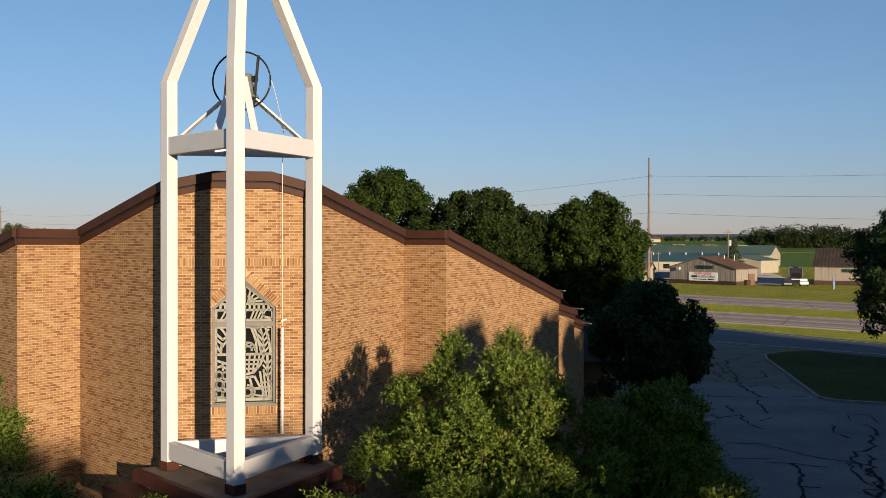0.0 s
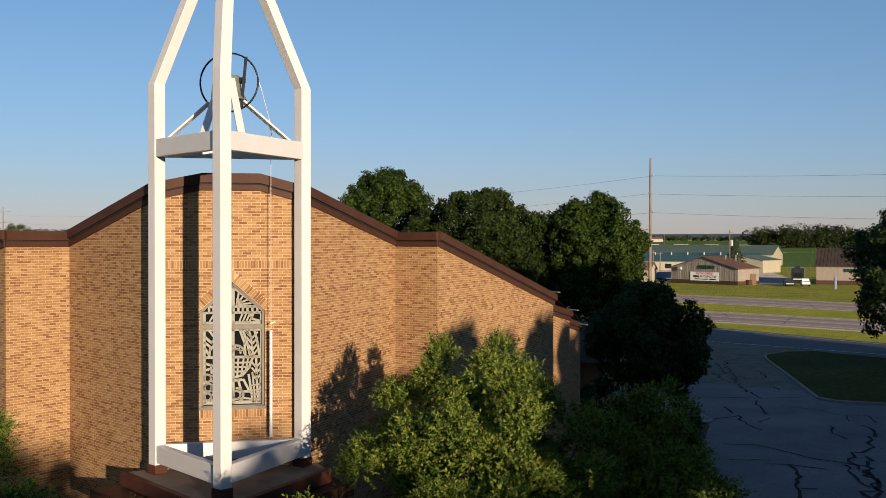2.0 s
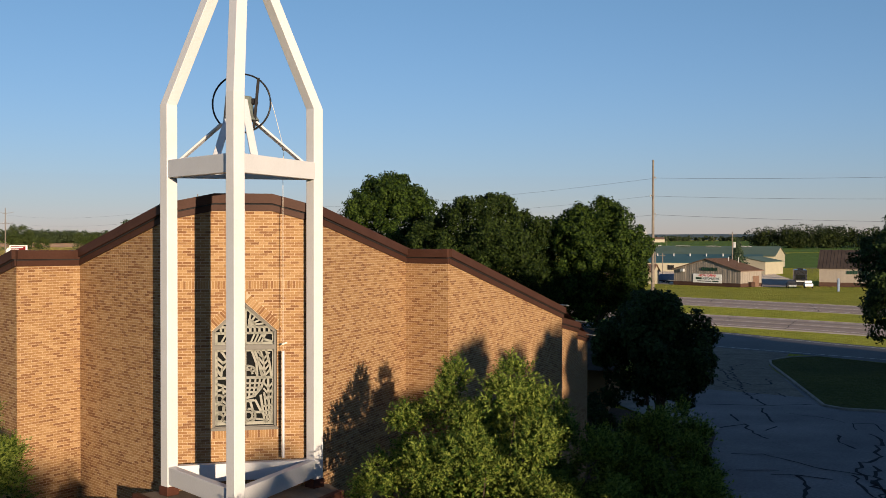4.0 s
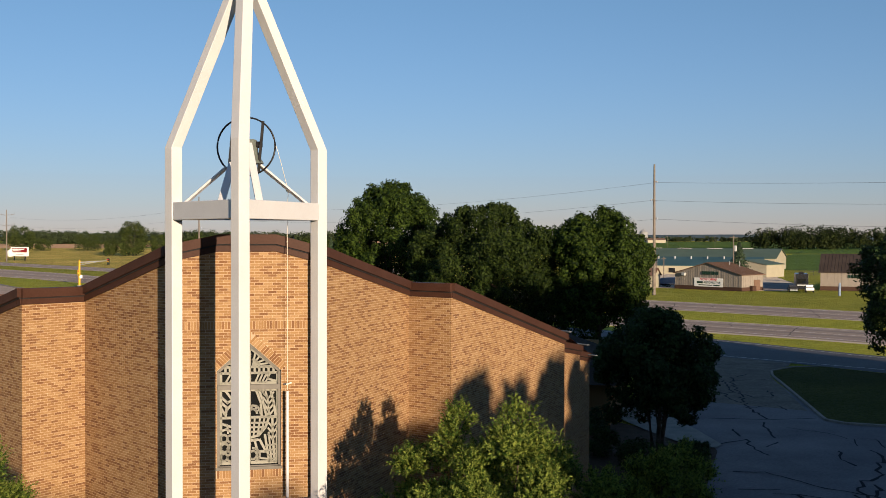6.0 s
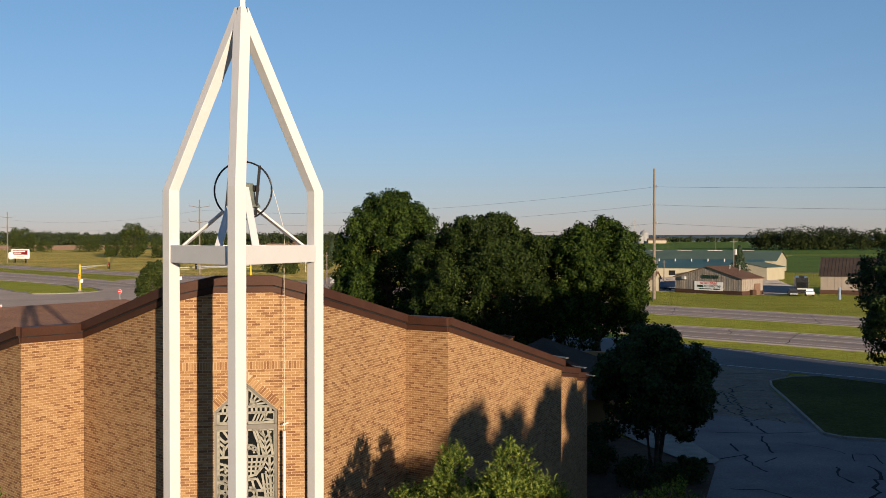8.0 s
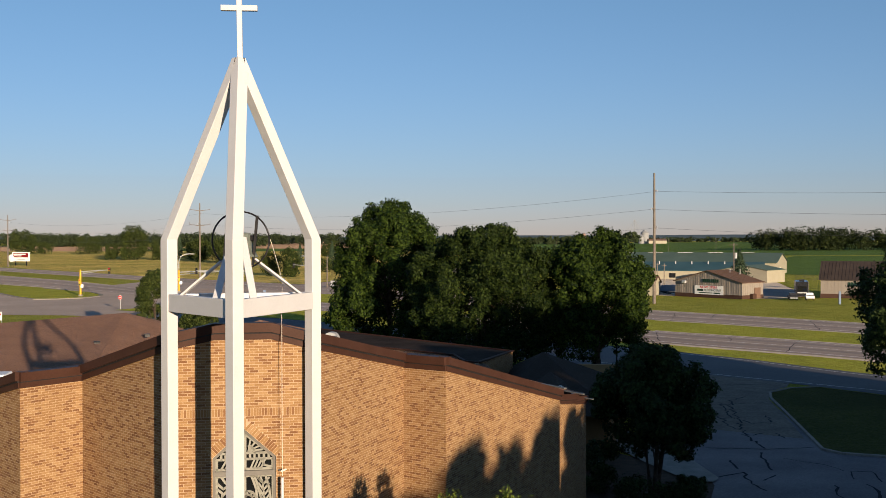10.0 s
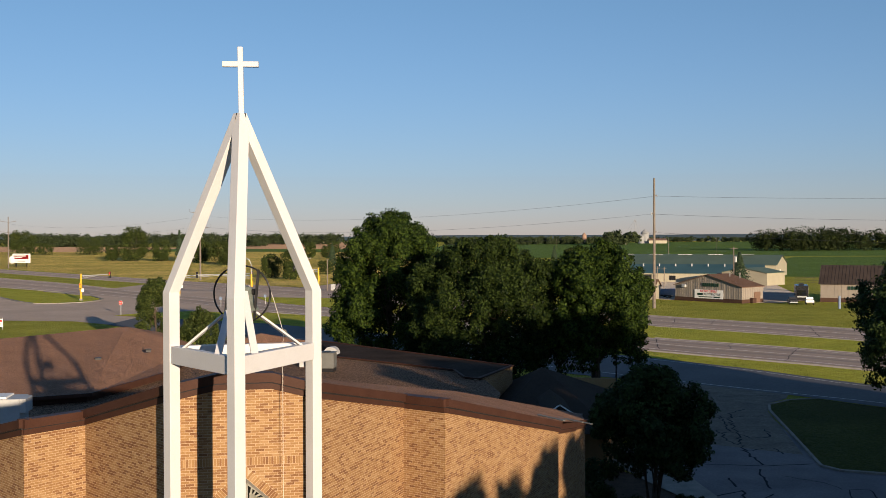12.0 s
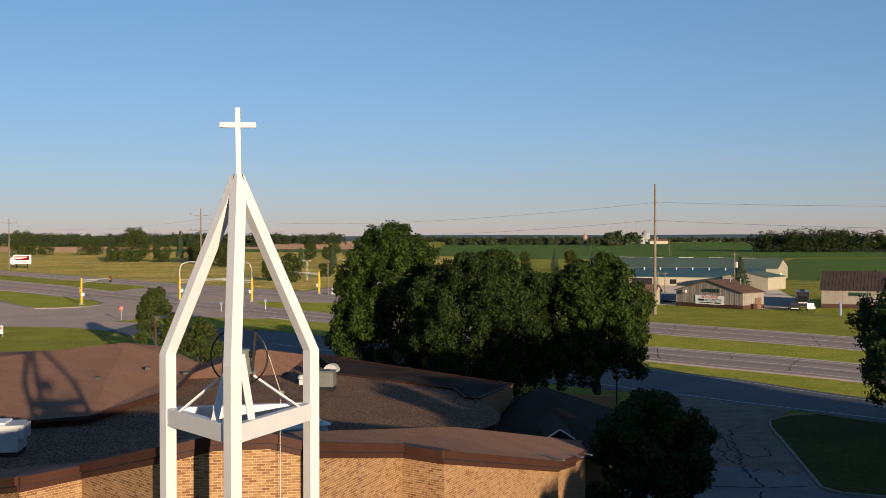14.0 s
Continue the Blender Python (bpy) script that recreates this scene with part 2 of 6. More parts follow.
M_CARBLACK = material("black_car_paint", [(0.012, 0.012, 0.014), (0.02, 0.02, 0.022)], 2, 0.25, fine=0.05, spec=0.6)
M_PALEBLUE = material("pale_blue_cover", [(0.15, 0.20, 0.29), (0.20, 0.26, 0.36)], 1.5, 0.5)
M_RUBBER = material("tyre_rubber", [(0.012, 0.012, 0.012), (0.02, 0.02, 0.02)], 6, 0.9)
M_GLASS = material("dark_glass", [(0.006, 0.007, 0.009), (0.010, 0.011, 0.013)], 1, 0.08, fine=0.02, spec=0.6)
M_YELLOW = material("signal_yellow", [(0.55, 0.32, 0.02), (0.64, 0.38, 0.03)], 2, 0.5, fine=0.06)
M_POLEWOOD = material("weathered_pole", [(0.12, 0.102, 0.086), (0.19, 0.165, 0.14)], 1.2, 0.9, fine=0.25, fine_scale=5)
M_DIFFUSER = material("skylight_sheet", [(0.30, 0.33, 0.36), (0.38, 0.41, 0.44)], 1.0, 0.35, fine=0.06, spec=0.5)
M_WIRE = material("wire", [(0.05, 0.05, 0.055), (0.08, 0.08, 0.085)], 1, 0.6)
M_MULCH = material("mulch", [(0.05, 0.033, 0.022), (0.09, 0.06, 0.04)], 1.5, 0.95, fine=0.4, fine_scale=10, bump=0.06, bump_scale=10)

# ---- builders ----
def mesh_of(name, verts, faces, mat, smooth=False):
    me = bpy.data.meshes.new(name)
    me.from_pydata([tuple(v) for v in verts], [], faces)
    me.materials.append(mat)
    if smooth:
        me.polygons.foreach_set("use_smooth", [True] * len(me.polygons))
    me.update()
    return me


def quads_mesh(name, verts, mat, faces=None):
    """A mesh from an array of vertices, four to a face, or with an array of four-cornered faces."""
    verts = np.asarray(verts, dtype=np.float32).reshape(-1, 3)
    if faces is None:
        faces = np.arange(len(verts), dtype=np.int32).reshape(-1, 4)
    me = bpy.data.meshes.new(name)
    me.vertices.add(len(verts))
    me.vertices.foreach_set("co", verts.ravel())
    me.loops.add(faces.size)
    me.loops.foreach_set("vertex_index", np.ascontiguousarray(faces, dtype=np.int32).ravel())
    me.polygons.add(len(faces))
    me.polygons.foreach_set("loop_start", np.arange(0, faces.size, 4, dtype=np.int32))
    me.polygons.foreach_set("use_smooth", np.zeros(len(faces), dtype=bool))
    me.update(calc_edges=True)
    me.materials.append(mat)
    return me


def part(name, bm, mat, parent, label=""):
    """Links a bmesh (or a mesh) as one object under its thing or part."""
    if isinstance(bm, bmesh.types.BMesh):
        me = bpy.data.meshes.new(name)
        bmesh.ops.recalc_face_normals(bm, faces=bm.faces)
        bm.to_mesh(me)
        bm.free()
        me.materials.append(mat)
    else:
        me = bm
    ob = new(name, me)
    if parent is not None:
        ob.parent = parent
    if label:
        ob["label"] = label
    return ob


def thing(name, label, category, at=(0, 0, 0), turn=0.0, group="", kind=""):
    ob = new(name)
    ob.empty_display_size = 0.3
    ob.matrix_basis = pose(*at, 0, 0, turn)
    return tagged(ob, label, category, group, kind)


def box(bm, c, s, turn=0.0, bevel=0.0, m=None):
    m = m or (Matrix.Translation(c) @ Matrix.Rotation(radians(turn), 4, "Z"))
    r = bmesh.ops.create_cube(bm, size=1.0, matrix=m @ Matrix.Diagonal((*s, 1)))
    if bevel:
        edges = list({e for v in r["verts"] for e in v.link_edges})
        bmesh.ops.bevel(bm, geom=edges, offset=bevel, segments=1, affect="EDGES", profile=0.5)
    return bm


def boxed(c, s, turn=0.0, bevel=0.0):
    return box(bmesh.new(), c, s, turn, bevel)


def along(p, q, roll=0.0):
    """The matrix at p whose z runs to q, with x level when roll is 0."""
    p, q = Vector(p), Vector(q)
    z = (q - p).normalized()
    ref = Vector((0, 0, 1)) if abs(z.z) < 0.99 else Vector((0, 1, 0))
    x = ref.cross(z).normalized()
    y = z.cross(x)
    m = Matrix((x, y, z)).transposed().to_4x4()
    m.translation = p
    return m @ Matrix.Rotation(radians(roll), 4, "Z")


def bar(bm, p, q, w, h, roll=0.0, bevel=0.0):
    """A straight bar of section w (level) by h from p to q."""
    d = (Vector(q) - Vector(p)).length
    return box(bm, None, (w, h, d), bevel=bevel, m=along(p, q, roll) @ Matrix.Translation((0, 0, d / 2)))


def rod(bm, p, q, r0, r1=None, seg=8):
    d = (Vector(q) - Vector(p)).length
    bmesh.ops.create_cone(bm, cap_ends=True, segments=seg, radius1=r0, radius2=r0 if r1 is None else r1, depth=d,
                          matrix=along(p, q) @ Matrix.Translation((0, 0, d / 2)))
    return bm


def tube(bm, pts, r, seg=6, closed=False):
    """A tube through points; r: one radius or one for each point."""
    pts = [Vector(p) for p in pts]
    rs = r if isinstance(r, (list, tuple)) else [r] * len(pts)
    rings = []
    n = len(pts)
    for i, p in enumerate(pts):
        a = pts[(i - 1) % n] if closed or i else p
        b = pts[(i + 1) % n] if closed or i < n - 1 else p
        m = along(p, p + (b - a).normalized())
        rings.append([bm.verts.new(m @ Vector((rs[i] * math.cos(2 * math.pi * k / seg), rs[i] * math.sin(2 * math.pi * k / seg), 0))) for k in range(seg)])
    for i in range(n if closed else n - 1):
        a, b = rings[i], rings[(i + 1) % n]
        for k in range(seg):
            bm.faces.new((a[k], a[(k + 1) % seg], b[(k + 1) % seg], b[k]))
    if not closed:
        bm.faces.new(rings[0][::-1])
        bm.faces.new(rings[-1])
    return bm


def lathe(bm, profile, seg=24, m=None):
    """Turns a profile of (radius, height) round the z axis."""
    m = m or Matrix()
    rings = [[bm.verts.new(m @ Vector((r * math.cos(2 * math.pi * k / seg), r * math.sin(2 * math.pi * k / seg), z))) for k in range(seg)] for r, z in profile]
    for a, b in zip(rings, rings[1:]):
        for k in range(seg):
            bm.faces.new((a[k], a[(k + 1) % seg], b[(k + 1) % seg], b[k]))
    bm.faces.new(rings[0][::-1])
    bm.faces.new(rings[-1])
    return bm


def slab(bm, outline, z0, z1):
    """A flat slab over a plan outline; z0, z1: one height, or one for each corner."""
    n = len(outline)
    z0 = z0 if isinstance(z0, (list, tuple)) else [z0] * n
    z1 = z1 if isinstance(z1, (list, tuple)) else [z1] * n
    lo = [bm.verts.new((x, y, z)) for (x, y), z in zip(outline, z0)]
    hi = [bm.verts.new((x, y, z)) for (x, y), z in zip(outline, z1)]
    bm.faces.new(lo[::-1])
    bm.faces.new(hi)
    for k in range(n):
        bm.faces.new((lo[k], lo[(k + 1) % n], hi[(k + 1) % n], hi[k]))
    return bm


def ramp01(v, a, b):
    return min(1.0, max(0.0, (v - a) / (b - a)))


def ground_z(y):
    """The land falls gently from the church to the highway and the plain beyond."""
    return -1.2 * ramp01(y, 90, 270) - 1.8 * ramp01(y, 270, 600)


def strip(left, right, lift, steps=24):
    """A thin sheet between two polylines of plan points, laid on the land."""
    def walk_line(line, n):
        line = [Vector((*p, 0)) for p in line]
        lens = [0.0]
        for a, b in zip(line, line[1:]):
            lens.append(lens[-1] + (b - a).length)
        out = []
        for k in range(n + 1):
            d = lens[-1] * k / n
            i = max(j for j in range(len(line) - 1) if lens[j] <= d + 1e-9)
            f = (d - lens[i]) / max(1e-9, lens[i + 1] - lens[i])
            out.append(line[i].lerp(line[i + 1], f))
        return out
    bm = bmesh.new()
    a, b = walk_line(left, steps), walk_line(right, steps)
    rows = []
    for p, q in zip(a, b):
        rows.append([bm.verts.new((v.x, v.y, ground_z(v.y) + lift)) for v in (p, p.lerp(q, 1 / 3), p.lerp(q, 2 / 3), q)])
    for r, s in zip(rows, rows[1:]):
        for k in range(3):
            bm.faces.new((r[k], r[k + 1], s[k + 1], s[k]))
    return bm


def patch(outline, lift, cell=40.0):
    """A thin sheet over a plan outline, cut finely enough to follow the land."""
    bm = bmesh.new()
    bm.faces.new([bm.verts.new((x, y, 0)) for x, y in outline])
    ys = [p[1] for p in outline]
    for y in (90, 110, 130, 150, 180, 210, 240, 270, 330, 400, 500, 600):
        if min(ys) < y < max(ys):
            bmesh.ops.bisect_plane(bm, geom=bm.verts[:] + bm.edges[:] + bm.faces[:], plane_co=(0, y, 0), plane_no=(0, 1, 0))
    for v in bm.verts:
        v.co.z = ground_z(v.co.y) + lift
    return bm


def offset_line(line, d):
    """A plan polyline moved sideways by d (to its left)."""
    out = []
    for i, p in enumerate(line):
        a, b = Vector(line[max(0, i - 1)]), Vector(line[min(len(line) - 1, i + 1)])
        t = (b - a).normalized()
        out.append((p[0] - t.y * d, p[1] + t.x * d))
    return out


# ---- plants ----
def leaves_of(name, centres, normals, size, mat, rng, aspect=0.55):
    """One pointed four-cornered leaf at each centre."""
    n = len(centres)
    a = rng.normal(size=(n, 3))
    a -= (a * normals).sum(1, keepdims=True) * normals
    a /= np.linalg.norm(a, axis=1, keepdims=True) + 1e-9
    b = np.cross(normals, a)
    s = (size * rng.uniform(0.6, 1.3, n))[:, None]
    v = np.stack([centres - a * s, centres + b * s * aspect + normals * s * 0.12, centres + a * s, centres - b * s * aspect + normals * s * 0.12], 1)
    return quads_mesh(name, v, mat)


def crown_points(clumps, count, rng, shell=0.55, flat=0.85, rough=0.5):
    """Leaf places and facings over clumps of (centre, radius)."""
    c = np.array([k[0] for k in clumps], float)
    r = np.array([k[1] for k in clumps], float)
    w = r**2 / (r**2).sum()
    pick = rng.choice(len(r), count, p=w)
    d = rng.normal(size=(count, 3))
    d /= np.linalg.norm(d, axis=1, keepdims=True)
    rad = r[pick] * (shell + (1 - shell) * rng.uniform(0, 1, count) ** 0.5) * rng.uniform(0.85, 1.18, count)
    p = c[pick] + d * rad[:, None] * [1, 1, flat]
    nrm = d + rng.normal(size=(count, 3)) * rough + [0, 0, 0.35]
    nrm /= np.linalg.norm(nrm, axis=1, keepdims=True)
    return p, nrm


def broadleaf(name, label, at, height, width, mat, seed, leaves=9000, leaf=0.30, clumps=60, bole=0.28, stems=1, trunk_r=0.0, top=1.0, group="", spread=1.0, clump_r=0.2, aspect=0.55, shell=0.55):
    """A broad-leaved tree: trunk, limbs and a crown of leaf clumps with gaps between them."""
    rng = np.random.default_rng(seed)
    tree = thing(name, label, "tree", at, group=group)
    low, r = height * bole, width / 2
    mid, half = (height + low) / 2, (height - low) / 2
    cl = []
    while len(cl) < clumps:
        d = rng.normal(size=3)
        d /= np.linalg.norm(d)
        k = rng.uniform(0.35, 1.0) ** 0.45
        p = np.array([d[0] * r * k, d[1] * r * k, mid + d[2] * half * k])
        tall = (p[2] - low) / (2 * half)
        lim = r * (1.0 - (tall ** 2.2) * 0.55 * top) * spread
        if math.hypot(p[0], p[1]) > lim:
            continue
        cr = width * clump_r * rng.uniform(0.55, 1.0) * (0.8 if tall > 0.75 else 1)
        over = np.hypot(p[0], p[1]) + cr - r
        if over > 0:
            p[:2] *= max(0.0, 1 - over / max(0.1, np.hypot(p[0], p[1])))
        p[2] = min(p[2], height - cr * 0.8)
        cl.append((p, cr))
    pts, nrm = crown_points(cl, leaves, rng, shell)
    part("crown", leaves_of("crown", pts, nrm, leaf, mat, rng, aspect), mat, tree)
    bm = bmesh.new()
    tr = trunk_r or height * 0.022
    for s in range(stems):
        a = 2 * math.pi * s / max(1, stems) + 0.7
        off = 0.35 * tr * 6 * (stems > 1)
        foot = Vector((math.cos(a) * tr * (stems > 1), math.sin(a) * tr * (stems > 1), -0.1))
        head = Vector((math.cos(a) * off, math.sin(a) * off, low + half * 0.5))
        tube(bm, [foot, foot.lerp(head, 0.15), foot.lerp(head, 0.5) + Vector((0.04, -0.03, 0)), head], [tr * 1.25, tr, tr * 0.8, tr * 0.5], 8)
        for _ in range(7):
            p, cr = cl[rng.integers(len(cl))]
            st = foot.lerp(head, rng.uniform(0.45, 0.98))
            en = Vector(p)
            tube(bm, [st, st.lerp(en, 0.5) + Vector((0, 0, -0.05 * height * 0.4)), en], [tr * 0.42, tr * 0.25, tr * 0.08], 5)
    part("trunk", bm, M_BARK, tree)
    return tree


def domed_tree(name, label, at, radius, height, low, seed, sprigs, mat, leaf=0.055, group="", nb=70, mid=0.0, trunk_r=0.11, stems=3, lift=0.35, shoot=0.0, tight=1.0, uneven=0.84, narrow=0.42, core=(0.5, 0.92)):
    """A domed tree: a dense inner mass of leaves, and leafy shoots standing out and up all over it."""
    rng = np.random.default_rng(seed)
    tree = thing(name, label, "tree", at, group=group)
    # boughs: lumps on the dome from which the shoots grow
    k3 = radius / 3.0
    mid = mid or height - radius * 1.12
    d = rng.normal(size=(nb, 3))
    d[:, 2] = d[:, 2] * 0.8 + lift
    d /= np.linalg.norm(d, axis=1, keepdims=True)
    up_r, down_r = height - mid - 0.75 * k3, mid - low
    lump = d * np.where(d[:, 2:] > 0, [[radius - 0.7 * k3, radius - 0.7 * k3, up_r]], [[radius - 0.7 * k3, radius - 0.7 * k3, down_r]]) * rng.uniform(uneven, 1.06, (nb, 1))
    lump[:, 2] += mid
    size = tight * rng.uniform(0.4, 0.95, nb) * k3 * (70 / nb) ** 0.33
    pick = rng.integers(nb, size=sprigs)
    o = rng.normal(size=(sprigs, 3))
    o[:, 2] += 0.25
    o /= np.linalg.norm(o, axis=1, keepdims=True)
    base = lump[pick] + o * (size[pick] * rng.uniform(0.35, 0.9, sprigs))[:, None]
    run = o * 0.65 + d[pick] * 0.45 + [0, 0, 0.35] + rng.normal(size=(sprigs, 3)) * 0.3
    run /= np.linalg.norm(run, axis=1, keepdims=True)
    long = (shoot or leaf) * rng.uniform(4.0, 8.5, sprigs)
    per = 14
    f = np.tile(np.linspace(0.05, 1.0, per), sprigs)
    b, r, ln = np.repeat(base, per, 0), np.repeat(run, per, 0), np.repeat(long, per)
    side = np.cross(r, rng.normal(size=r.shape))
    side /= np.linalg.norm(side, axis=1, keepdims=True) + 1e-9
    c = b + r * (f * ln)[:, None] + side * leaf * 0.7
    c[:, 2] -= 0.10 * ln * f**2
    a = side * 0.8 + r * 0.6
    a /= np.linalg.norm(a, axis=1, keepdims=True)
    n = np.cross(a, np.cross(r, side)) * 0.6 + r * 0.5 + rng.normal(size=r.shape) * 0.45
    n -= (n * a).sum(1, keepdims=True) * a
    n /= np.linalg.norm(n, axis=1, keepdims=True) + 1e-9
    w = np.cross(n, a)
    s = (leaf * rng.uniform(0.7, 1.25, len(c)) * (1.1 - 0.4 * f))[:, None]
    v = np.stack([c - a * s, c + w * s * narrow + n * s * 0.15, c + a * s, c - w * s * narrow + n * s * 0.15], 1)
    # inner leaves close the crown
    q = rng.integers(nb, size=sprigs * 4)
    p = lump[q] * rng.uniform(*core, (len(q), 1))
    p[:, 2] = mid + (lump[q][:, 2] - mid) * rng.uniform(*core, len(q))
    p += rng.normal(size=p.shape) * 0.22 * k3
    n2 = rng.normal(size=p.shape)
    n2 /= np.linalg.norm(n2, axis=1, keepdims=True)
    inner = leaves_of("inner", p, n2, leaf * 1.05, mat, rng)
    v2 = np.zeros(len(inner.vertices) * 3, dtype=np.float32)
    inner.vertices.foreach_get("co", v2)
    bpy.data.meshes.remove(inner)
    part("crown", quads_mesh("crown", np.concatenate([v.reshape(-1, 3), v2.reshape(-1, 3)]), mat), mat, tree)
    bm = bmesh.new()
    for k in range(stems):
        an = 2.1 * k + 0.4
        foot = Vector((1.3 * trunk_r * math.cos(an), 1.3 * trunk_r * math.sin(an), -0.1))
        head = Vector((0.5 * k3 * math.cos(an), 0.5 * k3 * math.sin(an), mid))
        tube(bm, [foot, foot.lerp(head, 0.4) + Vector((0.05, -0.04, 0)), head], [trunk_r, trunk_r * 0.8, trunk_r * 0.45], 8)
        for j in range(9):
            en = Vector(lump[rng.integers(nb)])
            st = foot.lerp(head, rng.uniform(0.45, 1.0))
            tube(bm, [st, st.lerp(en, 0.5) + Vector((0, 0, -0.15)), en], [trunk_r * 0.4, trunk_r * 0.25, trunk_r * 0.1], 5)
    part("trunk", bm, M_BARK, tree)
    return tree


def lobed_tree(name, label, at, radius, height, low, seed, leaves, mat, leaf=0.16, lumps=200, lump_r=1.1, wide=0.42, crest=1.0, trunk_r=0.3, stems=1, group="", loose=0.35, flare=0.75):
    """A dense tree whose crown is a mass of rounded leaf clusters. wide: where up the crown it is widest; crest: how blunt its top is."""
    rng = np.random.default_rng(seed)
    tree = thing(name, label, "tree", at, group=group)
    boughs = max(14, lumps // 10)
    k = np.arange(boughs) + 0.5
    t = np.clip((k / boughs) ** 0.8 + rng.normal(size=boughs) * 0.02, 0.0, 0.97)
    an = k * 2.399963 + rng.normal(size=boughs) * 0.4
    up = np.clip((t - wide) / (1 - wide), 0, 1)
    down = np.clip((wide - t) / wide, 0, 1)
    girth = np.where(t > wide, (1 - up ** (2.0 * crest)) ** 0.55, 1 - (1 - flare) * down ** 1.6)
    br = radius * rng.uniform(0.30, 0.44, boughs)
    out = np.maximum(0.0, radius * girth * rng.uniform(0.90, 1.10, boughs) - br * 0.9)
    mid = np.stack([np.cos(an) * out, np.sin(an) * out, low + br * 0.6 + t * (height - low - br * 1.5)], 1)
    mids, face = [], []
    while len(mids) < lumps:
        b = rng.integers(boughs)
        d = rng.normal(size=3) + np.array([math.cos(an[b]), math.sin(an[b]), 0.5]) * 0.6
        d /= np.linalg.norm(d)
        p = mid[b] + d * br[b] * rng.uniform(0.72, 0.95)
        inside = np.linalg.norm(mid - p, axis=1) < br * 0.58
        if not inside.any() and low < p[2]:
            mids.append(p)
            face.append(d)
    mids, face = np.array(mids), np.array(face)
    size = lump_r * rng.uniform(0.45, 1.0, lumps)
    # leaves over the outer side of each cluster
    w = size ** 2
    pick = rng.choice(lumps, leaves, p=w / w.sum())
    d = rng.normal(size=(leaves, 3)) + face[pick] * 0.7
    d /= np.linalg.norm(d, axis=1, keepdims=True)
    ragged = 1 + 0.22 * np.sin(d[:, 0] * 7 + pick) * np.sin(d[:, 1] * 6 + pick * 2) + 0.15 * np.sin(d[:, 2] * 9 + pick * 3)
    p = mids[pick] + d * (size[pick] * ragged * rng.uniform(0.62, 1.06, leaves))[:, None]
    n = d + rng.normal(size=(leaves, 3)) * loose + [0, 0, 0.25]
    n /= np.linalg.norm(n, axis=1, keepdims=True)
    # a thinner inner crown behind the clusters
    inner = leaves // 3
    q = rng.integers(lumps, size=inner)
    q = q % boughs
    d2 = rng.normal(size=(inner, 3))
    d2 /= np.linalg.norm(d2, axis=1, keepdims=True)
    p2 = mid[q] + d2 * (br[q] * 0.8 * rng.uniform(0, 1, inner) ** 0.5)[:, None]
    p2[:, 2] = np.clip(p2[:, 2], low, height - lump_r)
    n2 = rng.normal(size=(inner, 3))
    n2 /= np.linalg.norm(n2, axis=1, keepdims=True)
    part("crown", leaves_of("crown", np.concatenate([p, p2]), np.concatenate([n, n2]), leaf, mat, rng, 0.62), mat, tree)
    bm = bmesh.new()
    for j in range(stems):
        a = 2 * math.pi * j / max(1, stems) + 0.5
        lean = Vector((math.cos(a), math.sin(a), 0)) * (stems > 1)
        foot, head = lean * trunk_r * 1.2 + Vector((0, 0, -0.1)), lean * radius * 0.3 + Vector((0, 0, low + (height - low) * 0.55))
        tube(bm, [foot, foot.lerp(head, 0.08), foot.lerp(head, 0.45) + Vector((0.05, -0.04, 0)), head], [trunk_r * 1.35, trunk_r, trunk_r * 0.8, trunk_r * 0.35], 9)
        for _ in range(9):
            en = Vector(mids[rng.integers(lumps)])
            st = foot.lerp(head, rng.uniform(0.25, 0.9))
            tube(bm, [st, st.lerp(en, 0.5) + Vector((0, 0, 0.05 * height)), en], [trunk_r * 0.4, trunk_r * 0.24, trunk_r * 0.08], 5)
    part("trunk", bm, M_BARK, tree)
    return tree


def conifer(name, label, at, height, width, seed, leaves=2500, group="", mat=None, leaf=0.0):
    """A conical evergreen: a straight trunk with tiers of drooping boughs."""
    rng = np.random.default_rng(seed)
    tree = thing(name, label, "tree", at, group=group)
    part("trunk", rod(bmesh.new(), (0, 0, -0.1), (0, 0, height * 0.95), height * 0.018, 0.01, 7), M_BARK, tree)
    t = rng.uniform(0, 1, leaves) ** 0.75
    tier = np.floor(t * 14) / 14
    z = height * (0.06 + 0.94 * t)
    out = width / 2 * (1 - t) * (0.55 + 0.45 * rng.uniform(0, 1, leaves)) * (1.1 - 0.35 * (t * 14 - np.floor(t * 14))) + 0.02 * width * rng.uniform(0, 1, leaves)
    a = rng.uniform(0, 2 * np.pi, leaves)
    bough = 1 + 0.18 * np.sin(a * 7 + tier * 40)
    p = np.stack([np.cos(a) * out * bough, np.sin(a) * out * bough, z - out * 0.25], 1)
    n = np.stack([np.cos(a), np.sin(a), np.full(leaves, 0.8)], 1) + rng.normal(size=(leaves, 3)) * 0.45
    n /= np.linalg.norm(n, axis=1, keepdims=True)
    m = mat or M_NEEDLE
    part("crown", leaves_of("crown", p, n, leaf or height * 0.035, m, rng, 0.4), m, tree)
    return tree


